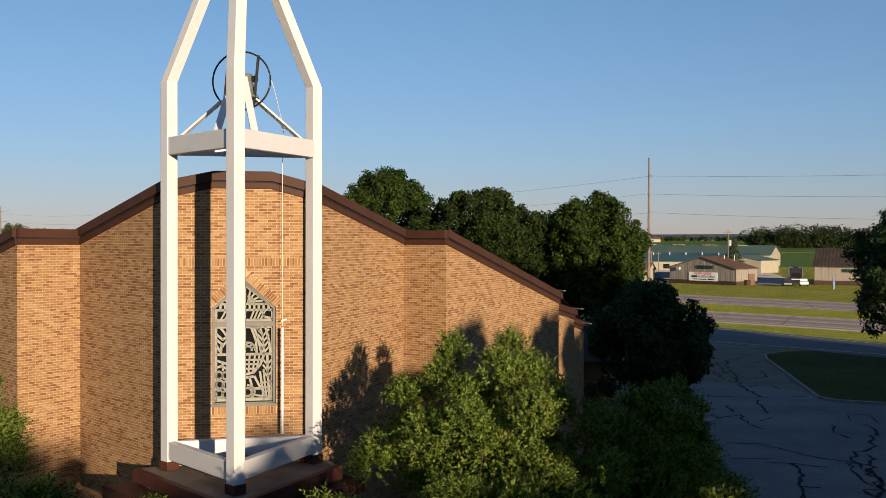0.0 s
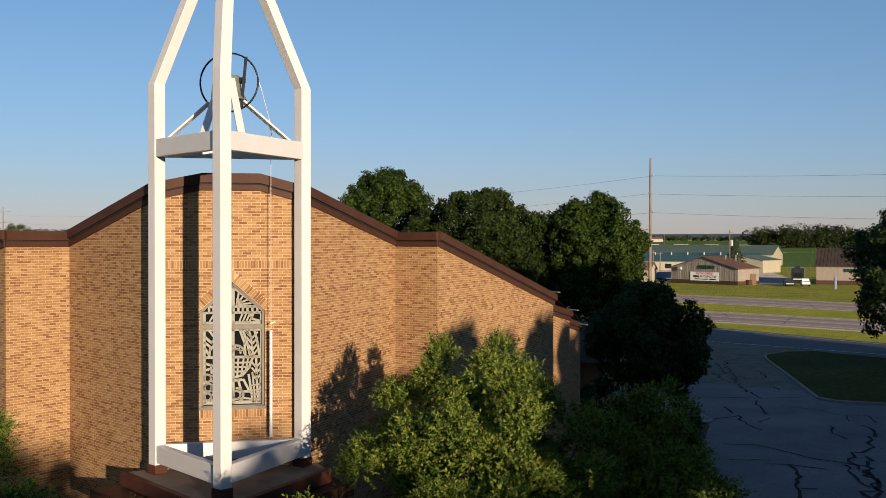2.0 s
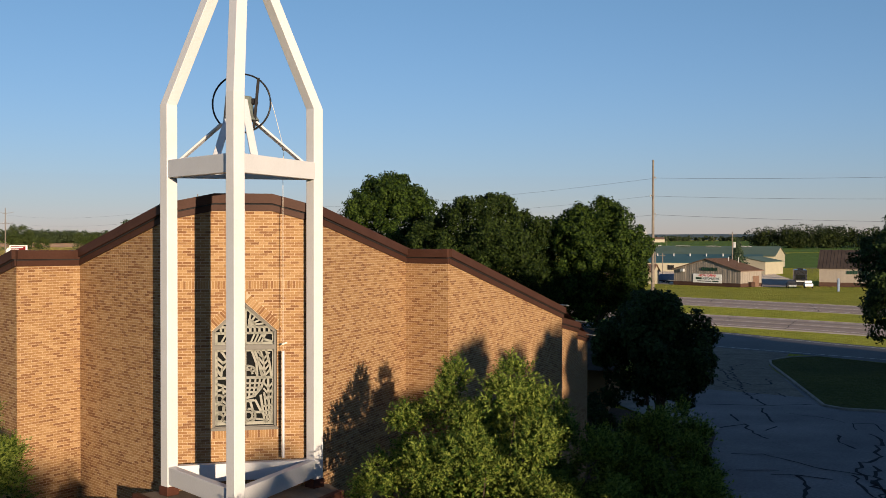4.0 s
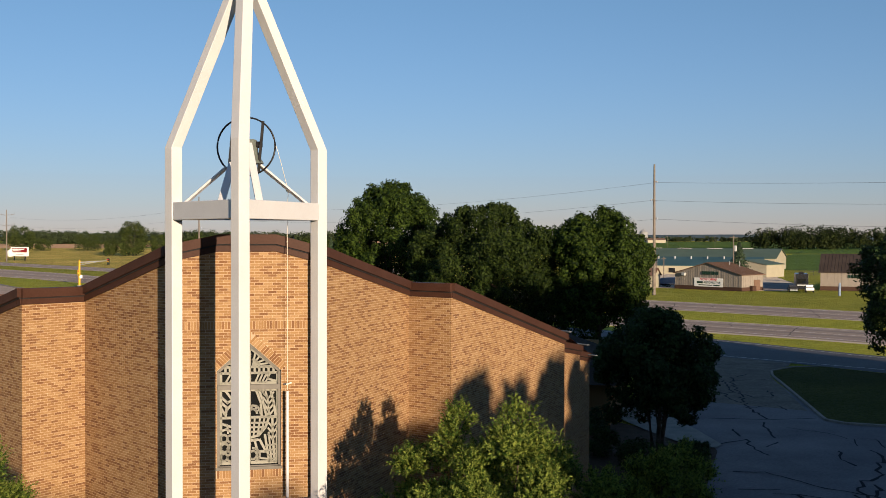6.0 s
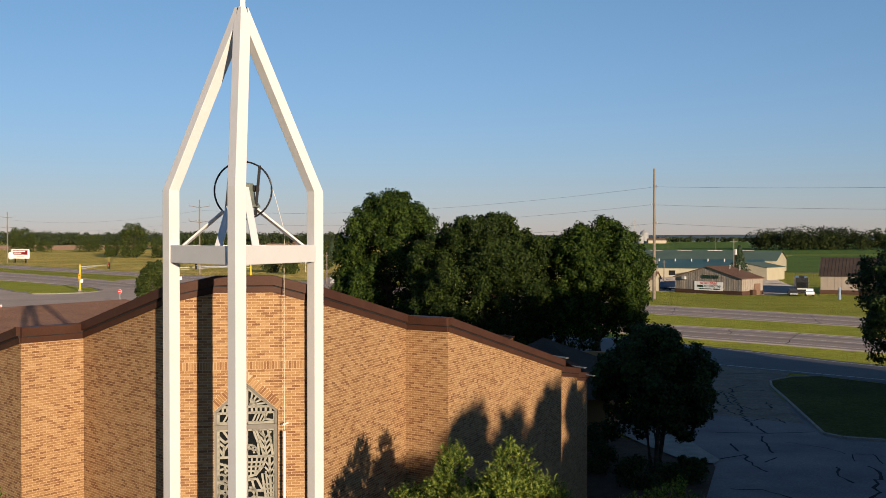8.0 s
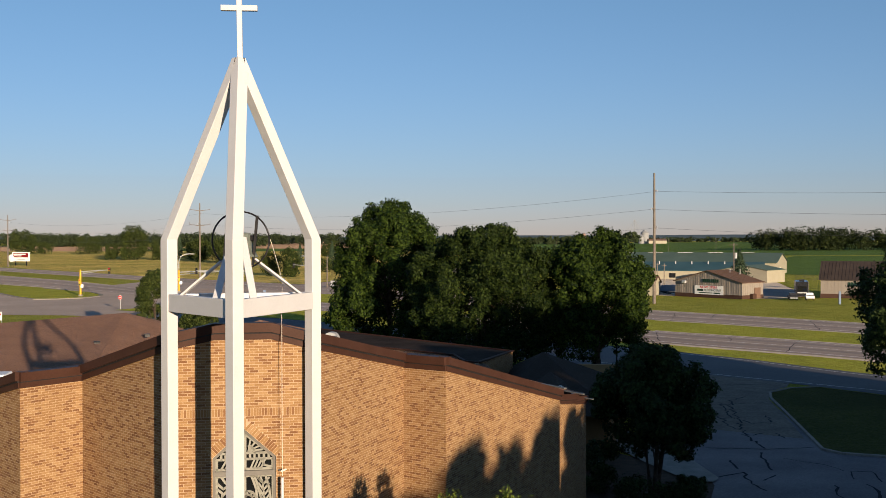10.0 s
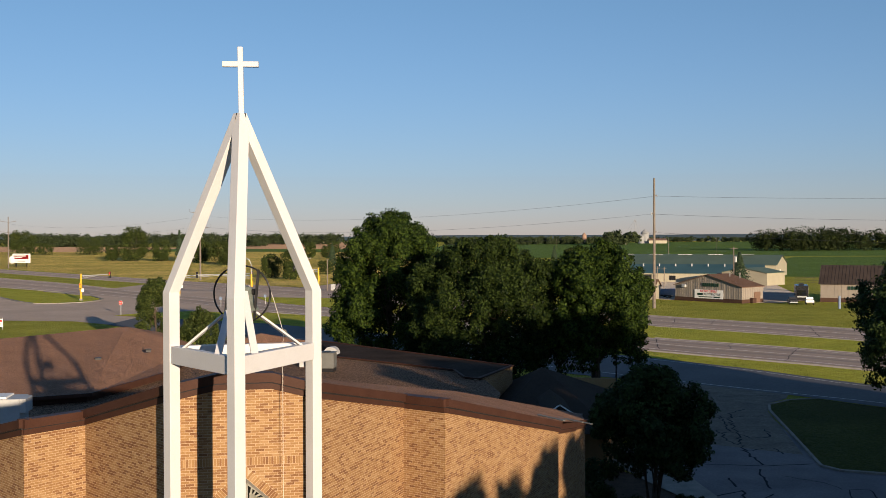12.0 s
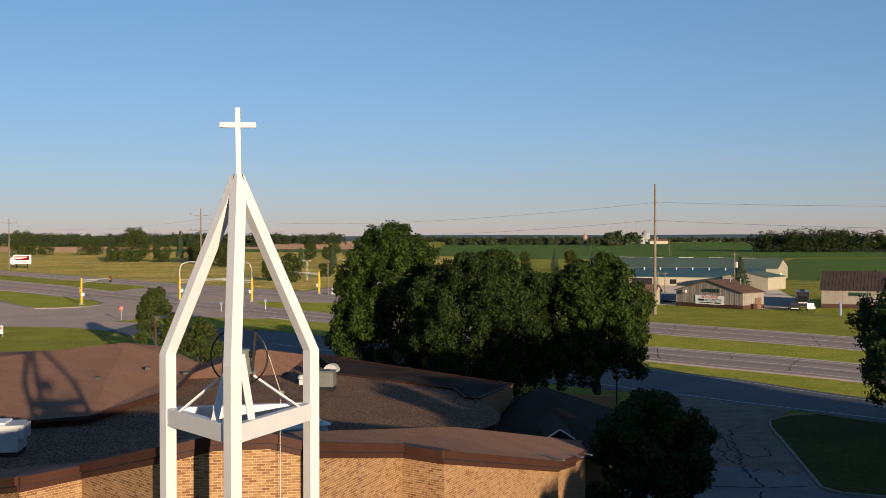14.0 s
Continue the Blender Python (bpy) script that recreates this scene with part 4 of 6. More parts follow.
# pointed arch of angled bricks, and the sill row, on the panel
rows = []
slope_len = math.hypot(WIN_W / 2, WIN_TOP - WIN_SPRING)
angled = boxes_mesh("brick", [(-slope_len / 30 + 0.0045, slope_len / 30 - 0.0045, -0.1025, 0.1025, 0.004)], M_BRICK_ONE)
for s in (-1, 1):
    a = Vector((WIN_MID + s * WIN_W / 2, 0, WIN_SPRING))
    b = Vector((WIN_MID, 0, WIN_TOP))
    d = (b - a).normalized()
    nrm = Vector((-d.z, 0, d.x))
    nrm = nrm if nrm.z > 0 else -nrm
    d = Vector((nrm.z, 0, -nrm.x))
    for k in range(0, 15):
        c = a + (b - a) * ((k + 0.5) / 15) + nrm * 0.112
        ob = part("brick", angled, M_BRICK_ONE, wall_parts["panel"])
        ob.matrix_basis = Matrix.Translation((c.x, -0.001, c.z)) @ Matrix((Vector((d.x, 0, d.z)), Vector((0, 1, 0)), Vector((nrm.x, 0, nrm.z)))).transposed().to_4x4()
key = part("brick", boxes_mesh("brick", [(-0.045, 0.045, 0.02, 0.285, 0.004)], M_BRICK_ONE), M_BRICK_ONE, wall_parts["panel"])
key.matrix_basis = Matrix.Translation((WIN_MID, -0.004, WIN_TOP))
sill = boxes_mesh("brick", [(-WIN_W / 46 + 0.0045, WIN_W / 46 - 0.0045, -0.0975, 0.0975, 0.003)], M_BRICK_ONE)
for k in range(23):
    ob = part("brick", sill, M_BRICK_ONE, wall_parts["panel"])
    ob.matrix_basis = Matrix.Translation((WIN_MID - WIN_W / 2 + WIN_W * (k + 0.5) / 23, 0, WIN_BOT - 0.105))

# roof over the zigzag walls, the ridge falling back from the prow
PROW, RIDGE_END = (-4.72, 26.55, 12.93), (0.5, 45.0, 9.77)
def up(p, z):
    return (p[0], p[1], z)
TOPZ = 0.39
bm = bmesh.new()
pts = {k: bm.verts.new(v) for k, v in dict(a=PROW, e=RIDGE_END, cr=up(CR, 12.28 + TOPZ), cm=(-4.2, 26.55, 12.56 + TOPZ), r0=up(R0, 11.14 + TOPZ), r1=up(R1, 11.14 + TOPZ), r2=up(R2, 8.82 + TOPZ), r3=up(R3, 7.75 + TOPZ), r4=up(R4, 6.62 + TOPZ), r5=up(R5, 5.9 + TOPZ)).items()}
for f in (("a", "cm", "cr", "r0"), ("a", "r0", "e"), ("r0", "r1", "e"), ("r1", "r2", "e"), ("r2", "r3", "e"), ("r3", "r4", "e"), ("r4", "r5", "e")):
    bm.faces.new([pts[k] for k in f]).smooth = True
part("roof", bm, M_SHINGLE, church, "brown asphalt shingle roof slope")
bm = bmesh.new()
pts = {k: bm.verts.new(v) for k, v in dict(a=PROW, e=RIDGE_END, cl=up(CL, 12.33 + TOPZ), cm=(-5.6, 26.3, 12.56 + TOPZ), l1=up(L1, 11.13 + TOPZ), l0=up(L0, 11.15 + TOPZ), lx=up(LX, 8.6 + TOPZ), ly=(-30, 50, 6.0)).items()}
for f in (("a", "l1", "cl", "cm"), ("a", "e", "l1"), ("l1", "e", "l0"), ("l0", "e", "lx"), ("lx", "e", "ly")):
    bm.faces.new([pts[k] for k in f])
part("roof", bm, M_SHINGLE, church, "brown asphalt shingle roof slope")
part("gravel_roof", slab(bmesh.new(), [(-45, 42), (-20, 47), (-1.5, 62), (3.4, 69.5), (3.7, 72.5), (2.9, 79.3), (1.6, 81), (0.9, 84.8), (-2.7, 88.2), (-9.5, 94.5), (-14, 103), (-45, 103)], 5.5, 5.6), M_GRAVEL, church, "flat roof covered with coarse brown gravel")
part("wall", slab(bmesh.new(), [(-44.8, 42.2), (-20.1, 47.2), (-1.7, 62.2), (3.2, 69.6), (3.5, 72.5), (1.4, 78.6), (-10, 97), (-14, 102.8), (-44.8, 102.8)], -0.1, 5.5), M_BROWN, church)
part("parapet_roof", slab(bmesh.new(), [(-13.2, 108.4), (-9.7, 93.6), (-2.9, 87.6), (0.6, 84.3), (1.4, 79.9), (2.3, 79.1), (5.3, 87.0)], -0.3, 5.68), M_TAR, church, "dark low membrane roof with raised edge")
PW, PE = Vector((2.36, 79.08, 0)), Vector((5.36, 86.98, 0))
PTURN, PLEN = math.degrees(math.atan2(PE.y - PW.y, PE.x - PW.x)), (PE - PW).length
ob = part("parapet_wall", boxed((PLEN / 2, 0.15, 4.2), (PLEN, 0.3, 2.95)), M_MORTAR, church, "tan brick parapet wall")
ob.matrix_basis = pose(PW.x, PW.y, 0, 0, 0, PTURN)
brk = []
rng = np.random.default_rng(3)
for row in range(43):
    u = -(LENGTH / 2 if row % 2 else 0)
    while u < PLEN - 0.05:
        brk.append((max(0, u), min(PLEN, u + LENGTH - JOINT), row * COURSE, row * COURSE + 0.058, rng.uniform(0, 0.003)))
        u += LENGTH
ob = tagged(part("brickwork", boxes_mesh("brickwork", brk, M_BRICK), M_BRICK, church), kind="stuff")
ob.matrix_basis = pose(PW.x, PW.y, 2.75, 0, 0, PTURN)
part("parapet_coping", bar(bmesh.new(), (PW.x, PW.y, 5.74), (PE.x, PE.y, 5.74), 0.34, 0.10, 0, 0.015), M_BROWN, church, "brown metal coping")
for a, b in (((-13.2, 108.4), (5.3, 87.0)), ((-9.7, 93.6), (-2.9, 87.6)), ((-2.9, 87.6), (0.6, 84.3)), ((0.6, 84.3), (1.4, 79.9)), ((1.4, 79.9), (2.3, 79.1))):
    part("roof_edge", bar(bmesh.new(), (*a, 5.72), (*b, 5.72), 0.16, 0.12, 0, 0.015), M_BROWN, church, "raised brown roof edge")
# pale metal strips along the stepped roof ends
for p, q, z in (((3.71, 41.65), (4.62, 40.50), 9.30), ((5.01, 47.41), (6.05, 46.25), 8.22), ((6.33, 53.2), (7.22, 52.1), 7.10)):
    part("roof_flashing", bar(bmesh.new(), (*p, z + 0.03), (*q, z), 0.15, 0.04, 0, 0.01), M_ZINC, church, "pale metal roof edge strip")

dg = bmesh.new()
dv = [dg.verts.new(p) for p in ((6.2, 66, 5.2), (7.07, 66, 5.8), (8.0, 66, 5.2), (6.2, 73, 5.2), (7.07, 73, 5.8), (8.0, 73, 5.2), (6.2, 66, 2.0), (8.0, 66, 2.0))]
for f in ((0, 1, 4, 3), (1, 2, 5, 4), (6, 7, 2, 1, 0)):
    dg.faces.new([dv[k] for k in f])
part("dormer", dg, M_DARKSHINGLE, church, "small dark shingled gable")
for a, b in (((6.2, 65.95, 5.24), (7.07, 65.95, 5.84)), ((7.07, 65.95, 5.84), (8.0, 65.95, 5.24))):
    part("roof_flashing", bar(bmesh.new(), a, b, 0.06, 0.08), M_SIGNWHITE, church, "white metal roof flashing")

# shingled wing
wing = thing("church_wing", "low church wing with a brown shingle hip roof", "building")
bm = bmesh.new()
V = dict(a=(-60, 58, 6.2), b=(-27.5, 66, 6.2), c=(-23, 68.5, 6.2), d=(-20.6, 81, 6.2), e=(-22.5, 97, 6.2), f=(-60, 72, 8.3), g=(-35.2, 84, 8.3), h=(-28.7, 95, 8.3), i=(-30, 112, 6.2), j=(-60, 100, 6.2))
vv = {k: bm.verts.new(p) for k, p in V.items()}
for f in ("abgf", "bchg", "cdeh", "ehi", "fghij"):
    bm.faces.new([vv[k] for k in f])
part("roof", bm, M_SHINGLE, wing, "lit brown asphalt shingle hip roof")
part("wall", slab(bmesh.new(), [(-59.5, 58.5), (-27.6, 66.5), (-23.4, 69), (-21.2, 81), (-23, 96.5), (-30, 111), (-59.5, 99.5)], 0, 6.15), M_BROWN, wing)
bm = bmesh.new()
for p, q in (("a", "b"), ("b", "c"), ("c", "d"), ("d", "e")):
    bar(bm, Vector(V[p]) + Vector((0, 0, -0.05)), Vector(V[q]) + Vector((0, 0, -0.05)), 0.12, 0.22)
part("gutter", bm, M_BROWN, wing)
for x, y, z in ((-26.2, 79.7, 7.08), (-24.2, 86.0, 7.05), (-32.4, 74.6, 7.06), (-21.9, 89, 6.3)):
    vent = thing("roof_vent", "small dark metal roof vent on brown shingles", "vent", (x, y, z), 20, "roof vents")
    part("hood", box(bmesh.new(), (0, 0, 0.15), (0.46, 0.46, 0.10), 0, 0.03), M_DARK, vent)
    part("base", boxed((0, 0, 0.05), (0.4, 0.4, 0.2)), M_DARK, vent)
annex = thing("church_annex", "small annex with a pyramid of brown shingles", "building")
bm = bmesh.new()
sq = [bm.verts.new(p) for p in ((-23, 90, 5.7), (-14.2, 93, 5.7), (-14.0, 108, 5.7), (-23, 108, 5.7))]
ap = bm.verts.new((-17.0, 97, 7.5))
for k in range(4):
    bm.faces.new((sq[k], sq[(k + 1) % 4], ap))
part("roof", bm, M_SHINGLE, annex)
part("wall", slab(bmesh.new(), [(-22.6, 90.4), (-14.6, 93.4), (-14.4, 107.5), (-22.6, 107.5)], 0, 5.7), M_BROWN, annex)
pav = thing("pavilion", "dark shingled pavilion with a pyramid hip roof", "building")
bm = bmesh.new()
sq = [bm.verts.new(p) for p in ((2.6, 73.5, 2.9), (11.6, 71.5, 2.9), (15.5, 88, 2.9), (3.5, 92, 2.9))]
ap = bm.verts.new((7.6, 84.5, 5.9))
for k in range(4):
    bm.faces.new((sq[k], sq[(k + 1) % 4], ap))
part("roof", bm, M_DARKSHINGLE, pav)
part("wall", slab(bmesh.new(), [(3.4, 74.3), (11, 72.6), (14.6, 87.3), (4.2, 91)], -0.1, 2.9), M_BRICK, pav)
bm = bmesh.new()
box(bm, (12.4, 93, 1.9), (4.6, 0.4, 4.0), -8)
screen = tagged(part("brick_screen", bm, M_BRICK, None), "low brick screen wall behind the pavilion", "wall", kind="structure")

# ---- tower ----
TC, TH, TR = Vector((-4.796, 25.234, 0)), radians(8.1), 2.034
LEG = 0.292
legs = {}
for k, a in (("F", 0), ("L", -120), ("R", 120)):
    an = TH + radians(a)
    legs[k] = TC + Vector((TR * math.sin(an), -TR * math.cos(an), 0))
legs["L"] = Vector((-6.57, 25.65, 0))
legs["F"] = Vector((-4.51, 23.25, 0))
legs["R"] = Vector((-3.20, 26.47, 0))
Z_BASE, Z_RB, Z_RT, Z_KINK, Z_APEX = 5.95, 13.30, 13.72, 15.03, 19.34
HEAD = TC + Vector((0.035, 0, 0))
tower = thing("bell_tower", "white painted steel bell tower on three legs with a cross", "bell tower", (0, 0, 0))
for k, c in legs.items():
    bm = bmesh.new()
    m = Matrix.Translation((c.x, c.y, 0)) @ Matrix.Rotation(radians(45 + 3), 4, "Z")
    h = LEG / 2
    ring = lambda mm, z: [bm.verts.new(mm @ Vector((sx * h, sy * h, z))) for sx, sy in ((-1, -1), (1, -1), (1, 1), (-1, 1))]
    lo, mid = ring(m, Z_BASE), ring(m, Z_KINK)
    away = (c - TC).normalized()
    apex = HEAD + away * (-0.025 if k == "L" else -0.075)
    hi = ring(Matrix.Translation((apex.x, apex.y, 0)) @ Matrix.Rotation(radians(48), 4, "Z"), Z_APEX)
    for a, b in ((lo, mid), (mid, hi)):
        for j in range(4):
            bm.faces.new((a[j], a[(j + 1) % 4], b[(j + 1) % 4], b[j]))
    bm.faces.new(lo[::-1])
    bm.faces.new(hi)
    bmesh.ops.bevel(bm, geom=bm.edges[:], offset=0.012, segments=2, affect="EDGES", profile=0.5)
    # the three legs are mitred against each other under the cross
    for turn in (-30, 30):
        cut = Matrix.Rotation(radians(turn), 3, "Z") @ away
        bmesh.ops.bisect_plane(bm, geom=bm.verts[:] + bm.edges[:] + bm.faces[:], plane_co=(HEAD.x, HEAD.y, 0), plane_no=cut, clear_inner=True)
    part("leg", bm, M_WHITE, tower)
    part("foot", boxed((c.x, c.y, 5.86), (0.34, 0.34, 0.22), 48, 0.01), M_MAROON, tower, "maroon steel foot")
for z0, z1 in ((Z_RB, Z_RT), (6.02, 6.44)):
    for a, b in (("F", "L"), ("F", "R"), ("L", "R")):
        d = (legs[b] - legs[a]).normalized()
        p, q = legs[a] + d * 0.10, legs[b] - d * 0.10
        zc = (z0 + z1) / 2
        part("ring_beam", bar(bmesh.new(), (p.x, p.y, zc), (q.x, q.y, zc), 0.20, z1 - z0, 0, 0.010), M_WHITE, tower)
part("apex_cap", slab(bmesh.new(), [(HEAD.x + 0.085 * math.sin(TH + radians(a)), HEAD.y - 0.085 * math.cos(TH + radians(a))) for a in (0, 60, 120, 180, 240, 300)], Z_APEX - 0.15, Z_APEX + 0.012), M_WHITE, tower)
cross = part("cross", bar(bmesh.new(), (HEAD.x + 0.015, HEAD.y, Z_APEX - 0.05), (HEAD.x - 0.010, HEAD.y, 20.93), 0.125, 0.125, 6, 0.008), M_WHITE, tower, "plain white cross on the apex")
part("crossbar", boxed((HEAD.x - 0.005, HEAD.y, 20.515), (0.86, 0.128, 0.13), 5, 0.008), M_WHITE, cross)
# braces carrying the bell
BELL = Vector((-4.78, 25.25, 14.86))
for c0, f, head in (("L", 0.20, (-5.16, 25.0, 14.52)), ("L", 0.74, (-5.02, 24.95, 14.62)), ("R", 0.78, (-4.66, 25.0, 15.08)), ("R", 0.18, (-4.42, 25.1, 14.58))):
    p = legs[c0].lerp(legs["F"], f)
    part("brace", bar(bmesh.new(), (p.x, p.y, Z_RT - 0.02), head, 0.17, 0.05, 0, 0.006), M_WHITE, tower)

# platform under the tower
plat = tagged(thing("tower_platform", "flat tan entrance roof with maroon edge under the tower", "roof"), kind="structure")
po = [(-7.35, 25.75), (-4.75, 22.6), (-4.25, 22.55), (-2.55, 26.1), (-2.9, 26.85), (-7.0, 26.0)]
part("deck", slab(bmesh.new(), po, 5.52, 5.74), M_MEMBRANE, plat, "tan roof membrane")
ed = [(x + (x + 4.8) * 0.02, y - 0.06) for x, y in po[:4]]
bm = bmesh.new()
for a, b in zip(ed, ed[1:]):
    bar(bm, (*a, 5.62), (*b, 5.62), 0.16, 0.32, 0, 0.01)
part("edge_trim", bm, M_MAROON, plat, "maroon metal edge")
part("canopy", slab(bmesh.new(), [(-8.1, 25.4), (-4.9, 21.9), (-4.1, 21.8), (-1.9, 26.2), (-2.9, 26.9), (-7.2, 26.1)], 5.1, 5.42), M_BROWN, plat, "brown canopy edge below")
part("support_wall", slab(bmesh.new(), [(-7.3, 25.6), (-4.7, 22.8), (-4.3, 22.8), (-2.7, 26.2), (-3.1, 26.8), (-6.9, 26.0)], -0.2, 5.1), M_BRICK, plat, "brick vestibule below")

# bell, wheel, rope
bell = thing("church_bell", "grey-green cast bell hanging inside the tower", "bell", tuple(BELL))
prof = [(0.415, -0.16), (0.40, -0.12), (0.335, -0.02), (0.290, 0.10), (0.272, 0.24), (0.268, 0.34), (0.24, 0.40), (0.10, 0.42)]
part("bell_body", lathe(bmesh.new(), prof, 28, Matrix.Translation((0.02, 0, -0.08))), M_BRONZE, bell)
part("yoke", boxed((0.04, 0, 0.20), (0.76, 0.12, 0.15), -10, 0.03), M_DARK, bell)
W_C, W_R = Vector((0.04, -0.10, 0.15)), 0.71
wheel = part("wheel", tube(bmesh.new(), [W_C + Vector((W_R * math.cos(a) * 0.985, W_R * math.cos(a) * -0.17, W_R * 0.96 * math.sin(a))) for a in (2 * math.pi * k / 48 for k in range(48))], 0.022, 6, True), M_DARK, bell, "thin black bell wheel rim")
for x in (-0.36, 0.36):
    z = W_R * 0.96 * math.sqrt(1 - (x / W_R) ** 2)
    part("spoke", bar(bmesh.new(), W_C + Vector((x + 0.05, -0.17 * x, z)), W_C + Vector((x - 0.06, -0.17 * x, -z)), 0.06, 0.06), M_DARK, wheel)
part("clapper", lathe(bmesh.new(), [(0.02, 0.1), (0.025, -0.12), (0.06, -0.18), (0.05, -0.24), (0.01, -0.26)], 10), M_DARK, bell)
rope = thing("bell_rope", "pale bell rope running down into a white conduit", "rope")
RX, RY = -3.95, 26.30
part("rope", tube(bmesh.new(), [(-4.13, 25.14, 15.3), (-4.0, 25.3, 14.85), (-3.87, 25.95, 14.0), (RX, RY, 13.6), (RX, RY, 9.15)], 0.007, 5), M_ROPE, rope)
part("conduit", rod(bmesh.new(), (RX, RY, 6.5), (RX, RY, 9.12), 0.036, 0.036, 10), M_WHITE, rope, "white plastic pipe")
part("hook", tube(bmesh.new(), [(RX + 0.1, RY + 0.02, 9.32), (RX - 0.02, RY, 9.28), (RX - 0.12, RY + 0.25, 9.26), (RX - 0.14, RY + 0.33, 9.18)], 0.02, 5), M_ROPE, rope)
part("pulley", lathe(bmesh.new(), [(0.01, -0.03), (0.06, -0.028), (0.045, 0), (0.06, 0.028), (0.01, 0.03)], 14, pose(-3.86, 25.95, 14.03, 90, 0, 30)), M_ZINC, rope)

# pointed window with tracery
win = thing("window", "pointed church window with pale tracery over dark glass", "window", (CL[0], CL[1], 0), math.degrees(math.atan2(CR[1] - CL[1], CR[0] - CL[0])))
tagged(win, kind="structure")
def poly_face(bm, pts, y):
    bm.faces.new([bm.verts.new((u, y, z)) for u, z in pts])
hw = WIN_W / 2
outline = [(-hw, WIN_BOT), (hw, WIN_BOT), (hw, WIN_SPRING), (0, WIN_TOP), (-hw, WIN_SPRING)]
bm = bmesh.new()
poly_face(bm, [(WIN_MID + u, z) for u, z in outline], 0.17)
part("pane", bm, M_GLASS, win, "dark reflective glass")
bm = bmesh.new()
for (u0, z0), (u1, z1) in zip(outline, outline[1:] + outline[:1]):
    c = Vector((0, 0, (WIN_BOT + WIN_TOP) / 2))
    a, b = Vector((u0, 0, z0)), Vector((u1, 0, z1))
    ins = lambda v: Vector((v.x * 0.96, 0, c.z + (v.z - c.z) * 0.975))
    a, b = ins(a), ins(b)
    bar(bm, (WIN_MID + a.x, 0.10, a.z), (WIN_MID + b.x, 0.10, b.z), 0.08, 0.08) if abs(a.x - b.x) > 0.01 else bar(bm, (WIN_MID + a.x, 0.10, a.z), (WIN_MID + b.x, 0.10, b.z), 0.08, 0.08)
bar(bm, (WIN_MID - hw + 0.02, 0.08, 9.19), (WIN_MID + hw - 0.02, 0.08, 9.19), 0.10, 0.12)
bar(bm, (WIN_MID - hw - 0.03, 0.05, WIN_BOT + 0.02), (WIN_MID + hw + 0.03, 0.05, WIN_BOT + 0.02), 0.12, 0.07)
part("window_frame", bm, M_WINFRAME, win)
bm = bmesh.new()
def line(*pts, w=0.035):
    w *= 1.28
    for (u0, z0), (u1, z1) in zip(pts, pts[1:]):
        d = math.hypot(u1 - u0, z1 - z0)
        an = math.degrees(math.atan2(z1 - z0, u1 - u0))
        box(bm, None, (d + w * 0.7, 0.03, w), m=Matrix.Translation((WIN_MID + (u0 + u1) / 2, 0.13, (z0 + z1) / 2)) @ Matrix.Rotation(radians(-an), 4, "Y"))
def arc(u, z, r, a0, a1, w=0.035, n=8):
    line(*[(u + r * math.cos(radians(a0 + (a1 - a0) * k / n)), z + r * math.sin(radians(a0 + (a1 - a0) * k / n))) for k in range(n + 1)], w=w)
line((-0.68, 7.31), (0.7, 7.31), w=0.06)
line((-0.69, 9.11), (-0.69, 7.31), w=0.06)
line((0.71, 9.11), (0.71, 7.31), w=0.06)
line((-0.68, 9.11), (0.7, 9.11), w=0.05)
line((0.0, 9.11), (0.0, 7.31), w=0.07)
line((-0.68, 9.28), (0.7, 9.28), w=0.05)
line((-0.68, 9.52), (-0.68, 9.28), w=0.05)
line((0.7, 9.52), (0.7, 9.28), w=0.05)
line((-0.62, 9.68), (0.0, 10.17), w=0.05)
line((0.62, 9.68), (0.0, 10.17), w=0.05)
# upper light: a row of square openings under a fan
line((-0.67, 9.68), (0.67, 9.68), w=0.045)
line((-0.68, 9.53), (0.7, 9.53), w=0.045)
line((-0.57, 9.68), (-0.57, 9.53), w=0.045)
line((-0.46, 9.68), (-0.46, 9.53), w=0.045)
line((-0.35, 9.68), (-0.35, 9.53), w=0.045)
line((-0.24, 9.68), (-0.24, 9.53), w=0.045)
line((-0.14, 9.68), (-0.14, 9.53), w=0.045)
line((-0.03, 9.68), (-0.03, 9.53), w=0.045)
line((0.14, 9.68), (0.14, 9.53), w=0.045)
line((0.25, 9.68), (0.25, 9.53), w=0.045)
line((0.36, 9.68), (0.36, 9.53), w=0.045)
line((0.48, 9.68), (0.48, 9.53), w=0.045)
line((0.6, 9.68), (0.6, 9.53), w=0.045)
line((0.0, 10.17), (0.0, 9.28), w=0.08)
line((-0.1, 9.73), (-0.15, 10.02), w=0.035)
line((-0.1, 9.73), (-0.24, 9.92), w=0.035)
line((-0.1, 9.73), (-0.36, 9.85), w=0.035)
line((-0.1, 9.73), (-0.45, 9.76), w=0.035)
arc(-0.1, 9.72, 0.14, 90, 180, 0.035, 6)
line((-0.27, 9.29), (-0.15, 9.5), w=0.035)
line((-0.37, 9.29), (-0.25, 9.5), w=0.035)
line((-0.47, 9.29), (-0.35, 9.5), w=0.035)
line((-0.57, 9.29), (-0.45, 9.5), w=0.035)
line((0.1, 9.73), (0.15, 10.02), w=0.035)
line((0.1, 9.73), (0.24, 9.92), w=0.035)
line((0.1, 9.73), (0.36, 9.85), w=0.035)
line((0.1, 9.73), (0.45, 9.76), w=0.035)
arc(0.1, 9.72, 0.14, 0, 90, 0.035, 6)
line((0.15, 9.29), (0.24, 9.5), w=0.035)
line((0.24, 9.29), (0.33, 9.5), w=0.035)
line((0.32, 9.29), (0.42, 9.5), w=0.035)
